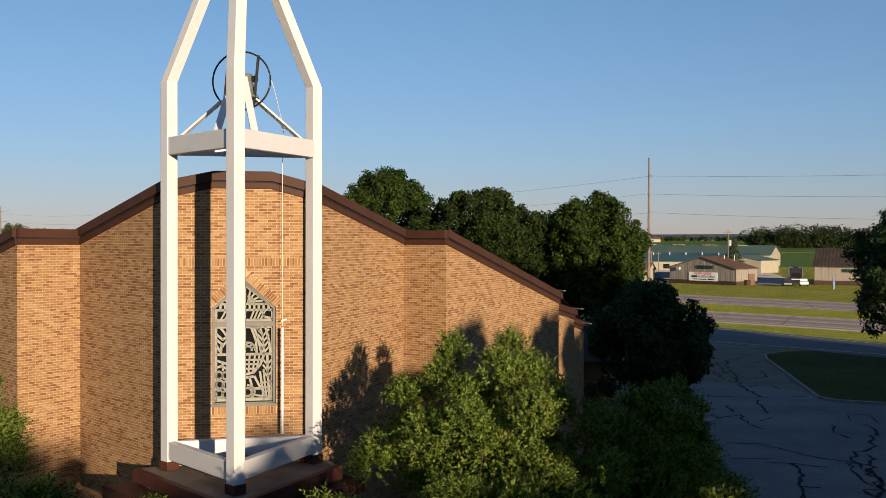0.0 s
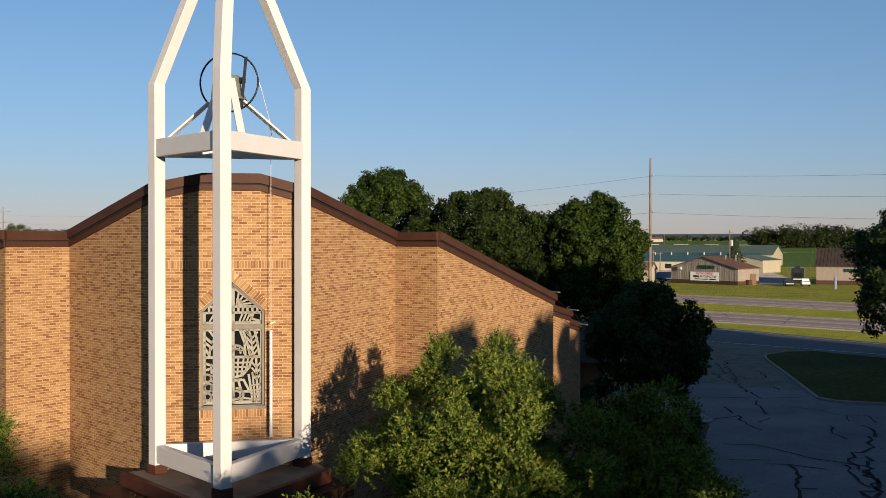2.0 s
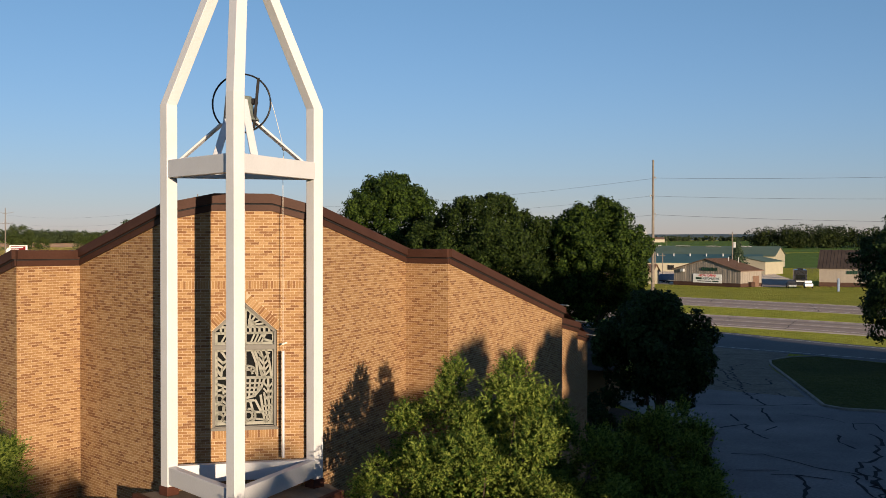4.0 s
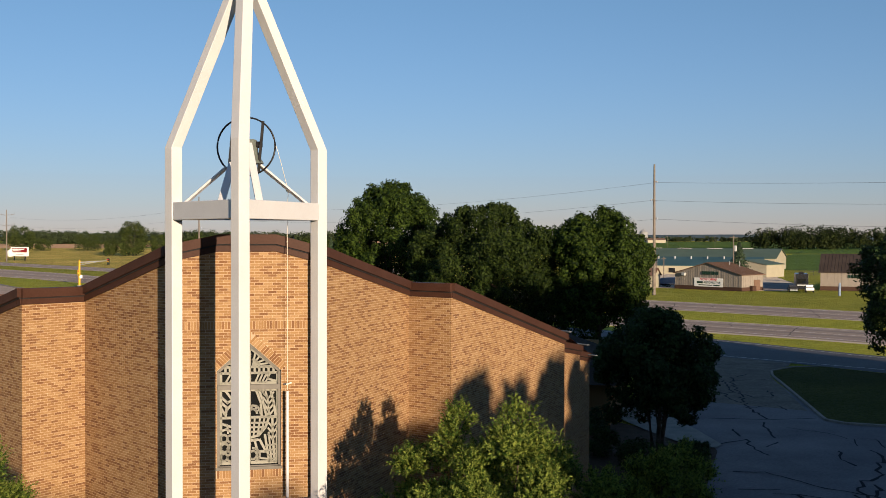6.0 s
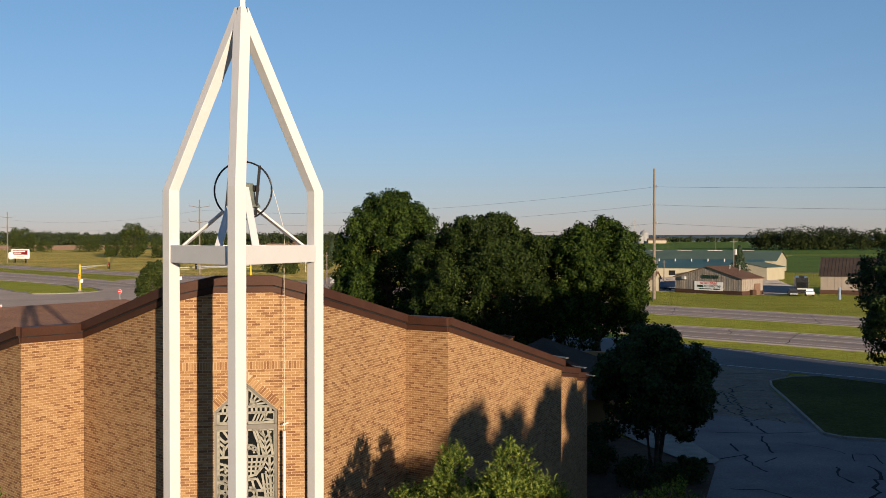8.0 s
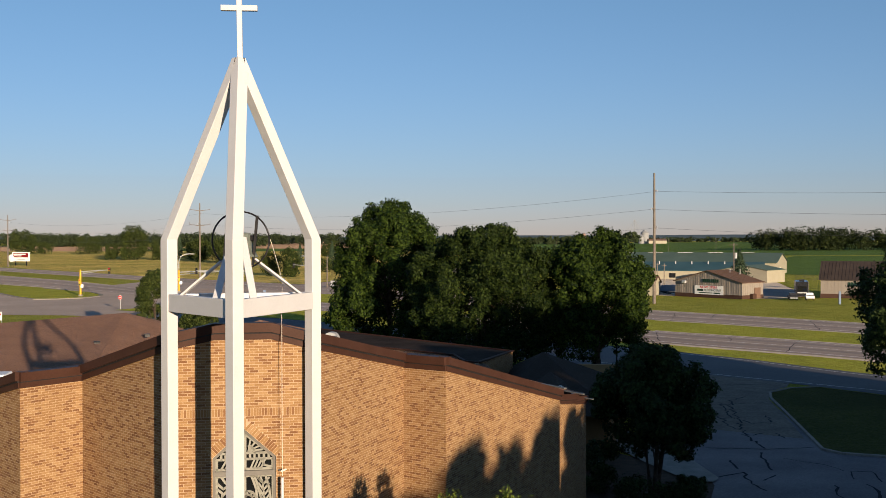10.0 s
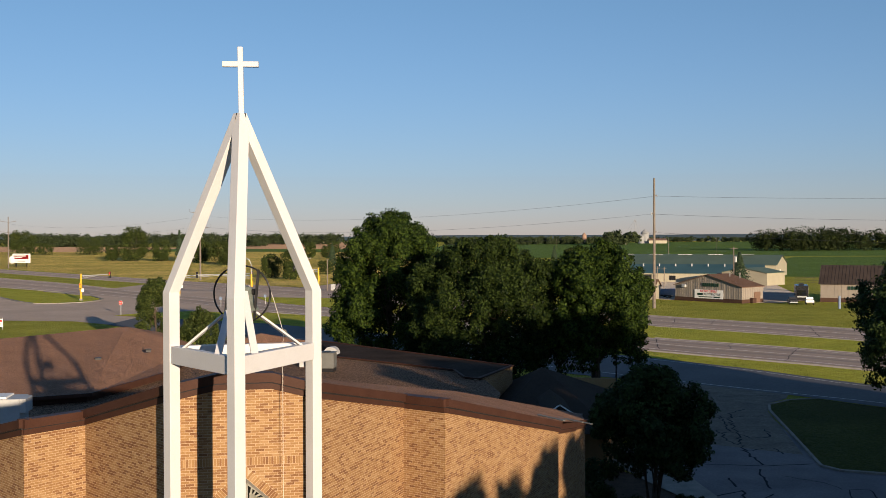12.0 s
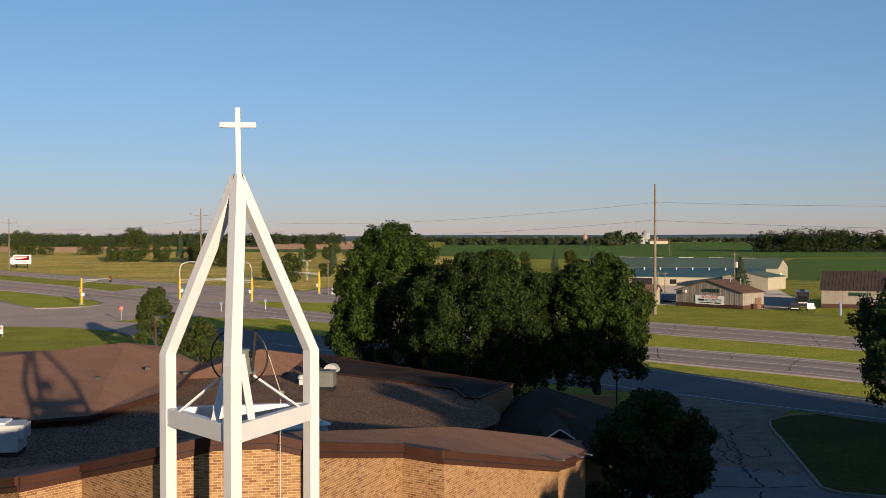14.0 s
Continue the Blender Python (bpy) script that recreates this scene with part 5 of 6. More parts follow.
line((0.4, 9.29), (0.51, 9.5), w=0.035)
line((0.43, 9.52), (0.48, 9.37), (0.7, 9.31), w=0.04)
# wheat beside the cup
line((0.24, 9.11), (0.33, 8.86), (0.43, 8.44), w=0.045)
line((0.52, 9.11), (0.61, 8.77), (0.65, 8.44), w=0.045)
line((0.39, 9.11), (0.45, 8.91), (0.47, 8.72), (0.5, 8.44), w=0.035)
line((0.47, 8.89), (0.33, 9.05), w=0.035)
line((0.47, 8.89), (0.6, 9.04), w=0.035)
line((0.47, 8.74), (0.35, 8.91), w=0.035)
line((0.47, 8.74), (0.6, 8.9), w=0.035)
line((0.47, 8.59), (0.37, 8.76), w=0.035)
line((0.47, 8.59), (0.6, 8.75), w=0.035)
line((0.47, 8.44), (0.39, 8.61), w=0.035)
line((0.47, 8.44), (0.6, 8.6), w=0.035)
line((0.31, 9.1), (0.38, 8.98), w=0.035)
line((0.17, 9.11), (0.29, 8.77), (0.31, 8.44), w=0.045)
line((-0.68, 8.43), (0.7, 8.43), w=0.05)
arc(0.09, 8.53, 0.1, 0, 180, 0.04, 8)
arc(0.09, 8.53, 0.19, 0, 180, 0.04, 10)
line((0.18, 8.57), (0.26, 8.61), w=0.03)
line((0.14, 8.61), (0.19, 8.69), w=0.03)
line((0.07, 8.63), (0.06, 8.72), w=0.03)
# cup, stem and foot
line((0.49, 8.42), (0.4, 8.17), (0.24, 7.98), (0.01, 7.92), w=0.045)
line((0.01, 8.29), (0.44, 8.29), w=0.035)
line((0.01, 8.18), (0.4, 8.18), w=0.035)
line((0.01, 8.07), (0.33, 8.07), w=0.035)
line((0.14, 8.42), (0.11, 7.98), w=0.035)
line((0.27, 8.42), (0.21, 7.99), w=0.035)
line((0.38, 8.42), (0.31, 8.06), w=0.035)
line((0.01, 7.85), (0.21, 7.87), w=0.05)
line((0.13, 7.87), (0.21, 7.58), (0.41, 7.57), (0.26, 7.87), w=0.045)
arc(0.09, 7.49, 0.1, 0, 360, 0.04, 12)
arc(0.09, 7.49, 0.17, -60, 90, 0.04, 8)
line((0.57, 8.42), (0.58, 7.98), (0.62, 7.31), w=0.045)
line((0.57, 8.17), (0.47, 8.29), w=0.035)
line((0.57, 8.17), (0.68, 8.29), w=0.035)
line((0.57, 8.02), (0.47, 8.15), w=0.035)
line((0.57, 8.02), (0.68, 8.14), w=0.035)
line((0.57, 7.87), (0.47, 8.0), w=0.035)
line((0.57, 7.87), (0.68, 7.99), w=0.035)
line((0.39, 7.98), (0.49, 7.31), w=0.045)
line((0.48, 8.04), (0.55, 7.31), w=0.035)
line((0.68, 8.17), (0.67, 7.31), w=0.035)
line((0.41, 7.71), (0.7, 7.75), w=0.03)
line((0.43, 7.59), (0.7, 7.63), w=0.03)
line((0.45, 7.48), (0.7, 7.52), w=0.03)
line((0.47, 7.37), (0.7, 7.41), w=0.03)
line((0.19, 7.42), (0.5, 7.38), w=0.035)
# leaves and grapes
line((-0.57, 9.1), (-0.42, 8.89), w=0.045)
line((-0.67, 8.94), (-0.52, 8.8), (-0.41, 8.87), w=0.045)
line((-0.57, 8.44), (-0.54, 8.69), (-0.67, 8.8), w=0.045)
line((-0.54, 8.62), (-0.42, 8.77), w=0.045)
line((-0.59, 8.52), (-0.67, 8.66), w=0.045)
line((-0.41, 9.09), (-0.3, 8.77), (-0.28, 8.44), w=0.045)
line((-0.22, 9.1), (-0.16, 8.77), (-0.19, 8.44), w=0.04)
line((-0.68, 8.29), (-0.42, 8.2), (-0.1, 8.29), w=0.045)
line((-0.68, 8.11), (-0.55, 8.15), (-0.39, 8.06), w=0.045)
line((-0.53, 8.26), (-0.51, 8.05), w=0.035)
line((-0.26, 8.42), (-0.3, 7.98), w=0.035)
line((-0.14, 8.42), (-0.16, 7.93), w=0.035)
line((-0.42, 7.98), (-0.04, 7.98), w=0.035)
arc(-0.61, 7.92, 0.09, 0, 360, 0.04, 12)
arc(-0.44, 7.91, 0.09, 0, 360, 0.04, 12)
arc(-0.59, 7.69, 0.1, 0, 360, 0.04, 12)
arc(-0.42, 7.67, 0.1, 0, 360, 0.04, 12)
arc(-0.61, 7.46, 0.09, 0, 360, 0.04, 12)
arc(-0.44, 7.44, 0.09, 0, 360, 0.04, 12)
arc(-0.26, 7.75, 0.09, 0, 360, 0.04, 12)
arc(-0.24, 7.51, 0.1, 0, 360, 0.04, 12)
arc(-0.1, 7.63, 0.08, 0, 360, 0.04, 12)
arc(-0.1, 7.42, 0.07, 0, 360, 0.04, 12)
part("tracery", bm, M_GRILLE, win, "pale green cut metal tracery")

# roof machinery
ac = thing("air_conditioner", "white rooftop air conditioning unit on gravel", "air conditioner", (-25.6, 59.5, 5.6), 8)
part("cabinet", boxed((0, 0, 1.0), (3.6, 2.0, 1.5), 0, 0.03), M_ACGREY, ac)
part("hood", boxed((1.95, -0.2, 1.35), (0.35, 1.5, 0.8), 0, 0.03), M_ACGREY, ac)
part("lid", boxed((-0.4, 0, 1.80), (2.9, 1.7, 0.12), 0, 0.03), M_SIGNWHITE, ac)
part("duct", rod(bmesh.new(), (0.45, -1.06, 0.3), (0.45, -1.06, 1.7), 0.09), M_DARK, ac)
part("skid", boxed((0, 0, 0.12), (3.5, 1.9, 0.26)), M_DARK, ac)
sky_light = thing("skylight", "shallow pyramid skylight with white ribs on the gravel roof", "skylight", (-9.4, 62.8, 5.6), 34)
SK, SZ, SA = 1.9, 1.22, 2.15
corners = [(SK, -SK, SZ), (SK, SK, SZ), (-SK, SK, SZ), (-SK, -SK, SZ)]
part("curb", boxed((0, 0, SZ / 2 - 0.05), (2 * SK - 0.2, 2 * SK - 0.2, SZ)), M_ACGREY, sky_light)
for a, b in zip(corners, corners[1:] + corners[:1]):
    bm = bmesh.new()
    bm.faces.new([bm.verts.new(p) for p in (a, b, (0, 0, SA))])
    part("pane", bm, M_DIFFUSER, sky_light, "pale translucent skylight sheet")
    part("rib", bar(bmesh.new(), a, (0, 0, SA + 0.01), 0.09, 0.07), M_SIGNWHITE, sky_light)
    part("edge_rail", bar(bmesh.new(), a, b, 0.12, 0.12), M_SIGNWHITE, sky_light)
hv = thing("roof_exhaust", "grey rooftop exhaust box on dark curb", "exhaust unit", (-9.55, 84.5, 5.6), -6)
part("cabinet", boxed((0.05, 0, 0.88), (1.25, 1.25, 1.18), 0, 0.04), M_ZINC, hv)
for y in (-0.28, 0.28):
    part("fan_guard", rod(bmesh.new(), (0.05, y, 1.55), (0.05, y, 1.60), 0.24, 0.24, 16), M_DARK, hv, "round dark fan guard")
part("curb", boxed((0, 0, 0.14), (1.3, 1.2, 0.3)), M_DARK, hv)
part("lid", boxed((0.05, 0, 1.51), (1.33, 1.33, 0.08), 0, 0.02), M_ZINC, hv)
hood = thing("vent_hood", "pale curved metal vent hood on the roof", "vent", (-9.75, 90, 5.1), -8)
bm = bmesh.new()
for s in (-1,):
    prof = [(0.62 * math.cos(radians(a)), 0.62 * math.sin(radians(a))) for a in range(0, 181, 15)]
    f = [bm.verts.new((x, -0.45, 1.3 + z)) for x, z in prof]
    b = [bm.verts.new((x, 0.45, 1.3 + z)) for x, z in prof]
    for k in range(len(f) - 1):
        bm.faces.new((f[k], f[k + 1], b[k + 1], b[k]))
    bm.faces.new(f)
    bm.faces.new(b[::-1])
part("hood", bm, M_ACGREY, hood)
part("neck", boxed((-0.3, 0, 0.7), (0.7, 0.7, 1.4)), M_STEEL, hood)
small = thing("small_vent_hood", "small white hooded vent on the gravel roof", "vent", (-11.94, 87.4, 5.6), 0)
part("hood", boxed((0, 0, 0.6), (0.6, 0.6, 0.4), 20, 0.12), M_ACGREY, small)
part("neck", boxed((0, 0, 0.2), (0.35, 0.35, 0.5)), M_STEEL, small)

# ---- trees and shrubs ----
lobed_tree("maple_tree", "tall dense green maple behind the church roof", (-6.9, 127, ground_z(127)), 6.8, 19.9, 0.6, 11, 80000, M_LEAF_MAPLE, 0.155, 460, 1.15, 0.38, 1.45, 0.36, 1, "trees behind the church", flare=0.95)
lobed_tree("maple_tree", "broad dark green maple behind the church roof", (3.8, 113, ground_z(113)), 8.0, 16.5, 0.6, 27, 92000, M_LEAF_DEEP, 0.14, 560, 0.95, 0.43, 1.5, 0.36, 1, "trees behind the church", 0.75, flare=0.9)
lobed_tree("maple_tree", "rounded green maple beside the frontage road", (15.7, 112, ground_z(112)), 5.95, 15.8, 2.4, 13, 74000, M_LEAF_MAPLE, 0.14, 430, 0.95, 0.43, 1.4, 0.34, 1, "trees behind the church", flare=0.8)
lobed_tree("shade_tree", "dark low round-crowned tree by the walk", (12.2, 62.5, 0), 3.55, 8.9, 2.0, 14, 46000, M_LEAF_DARK, 0.10, 260, 0.62, 0.45, 1.0, 0.15, 3, "", 0.5, flare=0.7)
lobed_tree("street_tree", "dark tree standing on the kerbed lawn", (44.3, 97.5, 0), 7.2, 14.4, 2.6, 15, 42000, M_LEAF_DARK, 0.16, 300, 1.1, 0.45, 1.1, 0.3, 1, "", 0.45, flare=0.75)
domed_tree("crabapple_tree", "bright yellow-green leafy crabapple beside the tower", (1.08, 23.6, 0), 3.6, 9.75, 2.0, 16, 9000, M_LEAF_BRIGHT, 0.052, "", 100, uneven=0.55, narrow=0.40, core=(0.15, 0.6), shoot=0.050, tight=0.50)
domed_tree("crabapple_tree", "deep green leafy crabapple by the parking lot", (4.95, 25.6, 0), 3.1, 8.4, 2.0, 17, 7000, M_LEAF_BRIGHT, 0.052, "", 88, uneven=0.56, narrow=0.40, core=(0.15, 0.6), shoot=0.052, tight=0.54)
domed_tree("crabapple_tree", "bright leafy crabapple by the side wall", (-10.2, 22.2, 0), 1.9, 8.95, 3.0, 18, 3200, M_LEAF_BRIGHT, 0.050, "", 44, uneven=0.66, narrow=0.40, shoot=0.054, tight=0.7)
for k, (x, y, h, w) in enumerate(((-6.9, 18.0, 7.05, 0.55), (-5.0, 18.2, 6.62, 0.25), (-1.8, 18.2, 6.8, 0.45))):
    domed_tree("shrub", "tall leafy shrub with pale lit tips", (x, y, 0), w, h, 2.5, 30 + k, 420, M_LEAF_BRIGHT, 0.06, "tall shrubs", 20, 0.0, 0.05, 2)
for k, (x, y, h, w) in enumerate(((8.6, 63, 1.9, 3.2), (10.8, 59.5, 1.5, 3.4), (13.6, 60.5, 1.2, 3.0), (14.6, 63.3, 0.9, 1.8), (9.2, 69, 1.9, 2.6))):
    broadleaf("low_shrub", "low dark evergreen shrub in the mulched bed", (x, y, 0), h, w, M_LEAF_DARK, 40 + k, 3500, 0.08, 24, 0.02, trunk_r=0.04, group="low shrubs", top=0.5)
lobed_tree("young_tree", "young leafy tree at the roadside", (-42.6, 155, ground_z(155)), 2.8, 11.0, 1.7, 50, 16000, M_LEAF_FAR, 0.14, 150, 0.7, 0.35, 0.8, 0.12, 1, "", 0.6, flare=0.8)
lobed_tree("roadside_bush", "round olive-green bush at the roadside", (-34.0, 146, ground_z(146)), 3.0, 6.7, 0.1, 51, 15000, M_LEAF_FAR, 0.12, 170, 0.6, 0.4, 0.9, 0.08, 2, "", 0.7, flare=0.9)
lobed_tree("golden_tree", "small yellow-green tree beside the sheds", (46.2, 288, ground_z(288)), 3.2, 12.0, 1.5, 52, 6000, M_LEAF_BRIGHT, 0.25, 90, 0.9, 0.4, 0.9, 0.14, 1, "", 0.6)
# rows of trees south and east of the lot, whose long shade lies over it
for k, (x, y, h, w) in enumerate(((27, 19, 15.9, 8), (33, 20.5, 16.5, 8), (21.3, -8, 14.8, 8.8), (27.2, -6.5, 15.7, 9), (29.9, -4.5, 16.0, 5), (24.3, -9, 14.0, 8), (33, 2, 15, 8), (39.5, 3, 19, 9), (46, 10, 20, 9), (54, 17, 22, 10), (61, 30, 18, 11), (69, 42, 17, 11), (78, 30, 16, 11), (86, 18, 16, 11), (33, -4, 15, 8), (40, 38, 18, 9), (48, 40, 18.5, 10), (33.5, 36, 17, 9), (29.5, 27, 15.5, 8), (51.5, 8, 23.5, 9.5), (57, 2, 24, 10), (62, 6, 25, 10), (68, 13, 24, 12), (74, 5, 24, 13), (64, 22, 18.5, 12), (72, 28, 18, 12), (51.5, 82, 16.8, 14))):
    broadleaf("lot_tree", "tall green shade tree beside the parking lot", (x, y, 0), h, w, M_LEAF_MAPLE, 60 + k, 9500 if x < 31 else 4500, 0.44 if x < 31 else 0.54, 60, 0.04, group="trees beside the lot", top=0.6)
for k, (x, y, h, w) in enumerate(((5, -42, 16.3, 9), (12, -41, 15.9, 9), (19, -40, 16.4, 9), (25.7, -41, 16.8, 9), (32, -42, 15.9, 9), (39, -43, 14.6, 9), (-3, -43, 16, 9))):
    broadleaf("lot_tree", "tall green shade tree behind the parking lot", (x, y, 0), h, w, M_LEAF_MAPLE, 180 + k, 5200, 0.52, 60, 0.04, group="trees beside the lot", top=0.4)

# far field trees
FIELD = [(-243, 824, 27, 25), (-220, 815, 17, 16), (-262, 830, 14, 12), (-371, 1100, 19, 30), (-440, 1100, 26, 30), (-415, 1095, 13, 18), (-157, 731, 17, 18), (-190, 806, 15, 22), (-176, 760, 18, 14),
         (-67, 452, 13, 9), (-78, 470, 11, 10), (-112, 857, 16, 11), (-125, 1157, 14, 16), (-100, 880, 12, 12), (-205, 870, 16, 18), (-145, 700, 10, 14), (-60, 520, 7, 9), (55, 800, 9, 7), (70, 620, 12, 8), (85, 560, 10, 9), (40, 560, 11, 6)]
for k, (x, y, h, w) in enumerate(FIELD):
    broadleaf("field_tree", "dark green tree standing alone in rough pasture", (x, y, ground_z(y)), h, w, M_LEAF_FAR, 100 + k, 5600, h * 0.027, 46, 0.02, group="field trees", top=0.7)
for k, (x, y, h, w) in enumerate(((-227, 898, 24, 9), (87, 320, 12.5, 10), (124, 312, 9, 8), (-70, 640, 15, 8), (-92, 660, 13, 8), (60, 610, 13, 7), (78, 585, 12, 7))):
    conifer("spruce_tree", "dark conical spruce tree", (x, y, ground_z(y)), h, w, 140 + k, 1800, "spruces")

def woods(name, label, spots, seed, size, height, mat=M_LEAF_WOOD, count=230):
    """Far woodland: one sheet of leaf clumps over many unseparated trees."""
    rng = np.random.default_rng(seed)
    pts, nrm = [], []
    for x, y in spots:
        h = height * rng.uniform(0.7, 1.15)
        w = h * rng.uniform(0.5, 0.85)
        cl = [(np.array([rng.uniform(-w, w) * 0.5, rng.uniform(-w, w) * 0.4, rng.uniform(0.15, 0.85) * h]), w * rng.uniform(0.25, 0.4)) for _ in range(9)]
        p, n = crown_points(cl, count, rng)
        pts.append(p + [x, y, ground_z(y)])
        nrm.append(n)
    tagged(part(name, leaves_of(name, np.concatenate(pts), np.concatenate(nrm), size, mat, rng, 0.8), mat, None), label, "woodland", kind="stuff")
rng = np.random.default_rng(99)
def belt(x0, x1, y0, y1, n):
    return [(x0 + (x1 - x0) * f + rng.normal() * 6, y0 + (y1 - y0) * f + rng.normal() * 18) for f in rng.uniform(0, 1, n)]
woods("far_woods", "dark belt of woodland beyond the pasture", belt(-900, -330, 1900, 1900, 250) + belt(-600, -230, 2400, 2300, 110), 1, 1.35, 23)
woods("far_woods", "dark belt of woodland beyond the green fields", belt(-10, 380, 2100, 2300, 130) + belt(-260, 0, 3000, 3000, 90), 2, 1.3, 16)
woods("far_woods", "dark grove beyond the crop field", belt(385, 1050, 1270, 1330, 190) + belt(365, 480, 1280, 1300, 26), 3, 1.08, 26, M_LEAF_GROVE, 270)
woods("far_woods", "dark grove round the farm", belt(302, 352, 2050, 2080, 18), 4, 2.6, 25)
woods("far_woods", "thin line of trees on the plain", belt(500, 1400, 2900, 2900, 220) + belt(130, 520, 3000, 3000, 100), 5, 2.0, 14, count=120)

# ---- workshops, barns, farm ----
def shed(name, label, a, b, depth, eave, ridge, wall_mat, roof_mat, gable_front=True, ribs=0.9, kick=None, overhang=0.5, group=""):
    """A metal building: a, b its front corners in plan, left and right. The ridge runs back (gable_front) or along the front."""
    length = math.hypot(b[0] - a[0], b[1] - a[1])
    turn = math.degrees(math.atan2(b[1] - a[1], b[0] - a[0]))
    zg = min(ground_z(a[1]), ground_z(b[1])) - 0.1
    hut = thing(name, label, "building", (a[0], a[1], zg), turn, group)
    L, D = length, depth
    bm = bmesh.new()
    if gable_front:
        prof = [(0, 0), (L, 0), (L, eave), (L / 2, ridge), (0, eave)]
        f = [bm.verts.new((u, 0, z)) for u, z in prof]
        k = [bm.verts.new((u, D, z)) for u, z in prof]
    else:
        prof = [(0, 0), (D, 0), (D, eave), (D / 2, ridge), (0, eave)]
        f = [bm.verts.new((0, v, z)) for v, z in prof]
        k = [bm.verts.new((L, v, z)) for v, z in prof]
    bm.faces.new(f)
    bm.faces.new(k[::-1])
    for i in range(5):
        j = (i + 1) % 5
        bm.faces.new((f[i], k[i], k[j], f[j]))
    part("wall", bm, wall_mat, hut)
    t, o = 0.14, overhang
    for s in (0, 1):
        bm = bmesh.new()
        if gable_front:
            sl = (ridge - eave) / (L / 2)
            x0, x1 = (-o, L / 2) if s == 0 else (L + o, L / 2)
            z0, z1 = eave - sl * o, ridge
            pr = [(x0, z0 + 0.03), (x1, z1 + 0.03), (x1, z1 + t + 0.03), (x0, z0 + t + 0.03)]
            fa = [bm.verts.new((u, -o, z)) for u, z in pr]
            fb = [bm.verts.new((u, D + o, z)) for u, z in pr]
        else:
            sl = (ridge - eave) / (D / 2)
            y0, y1 = (-o, D / 2) if s == 0 else (D + o, D / 2)
            z0, z1 = eave - sl * o, ridge
            pr = [(y0, z0 + 0.03), (y1, z1 + 0.03), (y1, z1 + t + 0.03), (y0, z0 + t + 0.03)]
            fa = [bm.verts.new((-o, v, z)) for v, z in pr]
            fb = [bm.verts.new((L + o, v, z)) for v, z in pr]
        bm.faces.new(fa)
        bm.faces.new(fb[::-1])
        for i in range(4):
            j = (i + 1) % 4
            bm.faces.new((fa[i], fb[i], fb[j], fa[j]))
        part("roof", bm, roof_mat, hut)
        bm = bmesh.new()
        n = int((D if gable_front else L) / (ribs * 1.0)) if ribs else 0
        for i in range(n + 1):
            if gable_front:
                y = D * i / max(1, n)
                bar(bm, (pr[3][0], y, pr[3][1] + 0.03), (pr[2][0], y, pr[2][1] + 0.03), 0.07, 0.09)
            else:
                x = L * i / max(1, n)
                bar(bm, (x, pr[3][0], pr[3][1] + 0.03), (x, pr[2][0], pr[2][1] + 0.03), 0.07, 0.09)
        if n:
            tagged(part("roof_seam", bm, roof_mat, hut), kind="stuff")
    if ribs:
        bm = bmesh.new()
        n = int(L / ribs)
        for i in range(n + 1):
            u = 0.05 + (L - 0.1) * i / n
            zt = eave + (ridge - eave) * (1 - abs(u - L / 2) / (L / 2)) - 0.15 if gable_front else eave
            box(bm, (u, -0.02, zt / 2), (0.07, 0.04, zt))
        n = int(D / ribs)
        for i in range(n + 1):
            v = 0.05 + (D - 0.1) * i / n
            zt = eave if gable_front else eave + (ridge - eave) * (1 - abs(v - D / 2) / (D / 2)) - 0.15
            box(bm, (L + 0.02, v, zt / 2), (0.04, 0.07, zt))
        tagged(part("siding_rib", bm, wall_mat, hut), kind="stuff")
    if kick:
        bm = bmesh.new()
        box(bm, (L / 2, -0.07, kick / 2), (L + 0.2, 0.12, kick))
        box(bm, (L + 0.07, D / 2, kick / 2), (0.12, D, kick))
        part("wainscot", bm, M_KICK, hut, "dark brown metal wainscot")
    return hut, L


shop, SL = shed("workshop", "tan ribbed metal workshop with brown roof and sale banner", (61.5, 289.8), (74.9, 273.1), 9.0, 4.35, 7.2, M_TANSIDING, M_BROWNROOF, True, 0.75, 1.15)
part("banner", boxed((SL * 0.52, -0.13, 2.15), (9.2, 0.06, 2.3)), M_SIGNWHITE, shop, "white banner with lettering")
def front(u, z, y=-0.18):
    return pose(u, y, z, 90, 0, 0)
text_part("banner_words", "NOW OPEN!", 0.95, M_RED, shop, front(SL * 0.52, 2.88))
text_part("banner_words", "AUTOMOTIVE", 0.86, M_GREENBAR, shop, front(SL * 0.52 + 1.15, 2.10))
part("banner_bar", boxed((SL * 0.52 - 2.75, -0.17, 2.10), (1.9, 0.03, 0.55)), M_GREENBAR, shop)
part("banner_bar", boxed((SL * 0.52 - 1.0, -0.17, 1.42), (4.4, 0.03, 0.22)), M_GREENBAR, shop)
part("banner_bar", boxed((SL * 0.52 + 2.6, -0.17, 1.42), (2.0, 0.03, 0.34)), M_GREENBAR, shop)
for k, w in enumerate((0.62, 0.6, 0.62, 0.66, 0.3, 0.7, 0.25, 0.62)):
    part("sign_letter", boxed((SL * 0.49 - 1.1 + k * 0.66, -0.16, 4.62), (w * 0.82, 0.10, 0.85)), M_GREENBAR, shop, "dark green sign letter shape")
part("wall_lamp", boxed((SL * 0.15, -0.4, 4.1), (1.2, 0.7, 0.8), 0, 0.1), M_STEEL, shop)
part("door", boxed((SL + 0.12, 6.4, 1.5), (0.1, 2.6, 3.0)), M_BROWNROOF, shop)
part("bin", boxed((SL + 0.6, 4.0, 0.8), (1.0, 1.6, 1.4), 0, 0.1), M_KICK, shop)
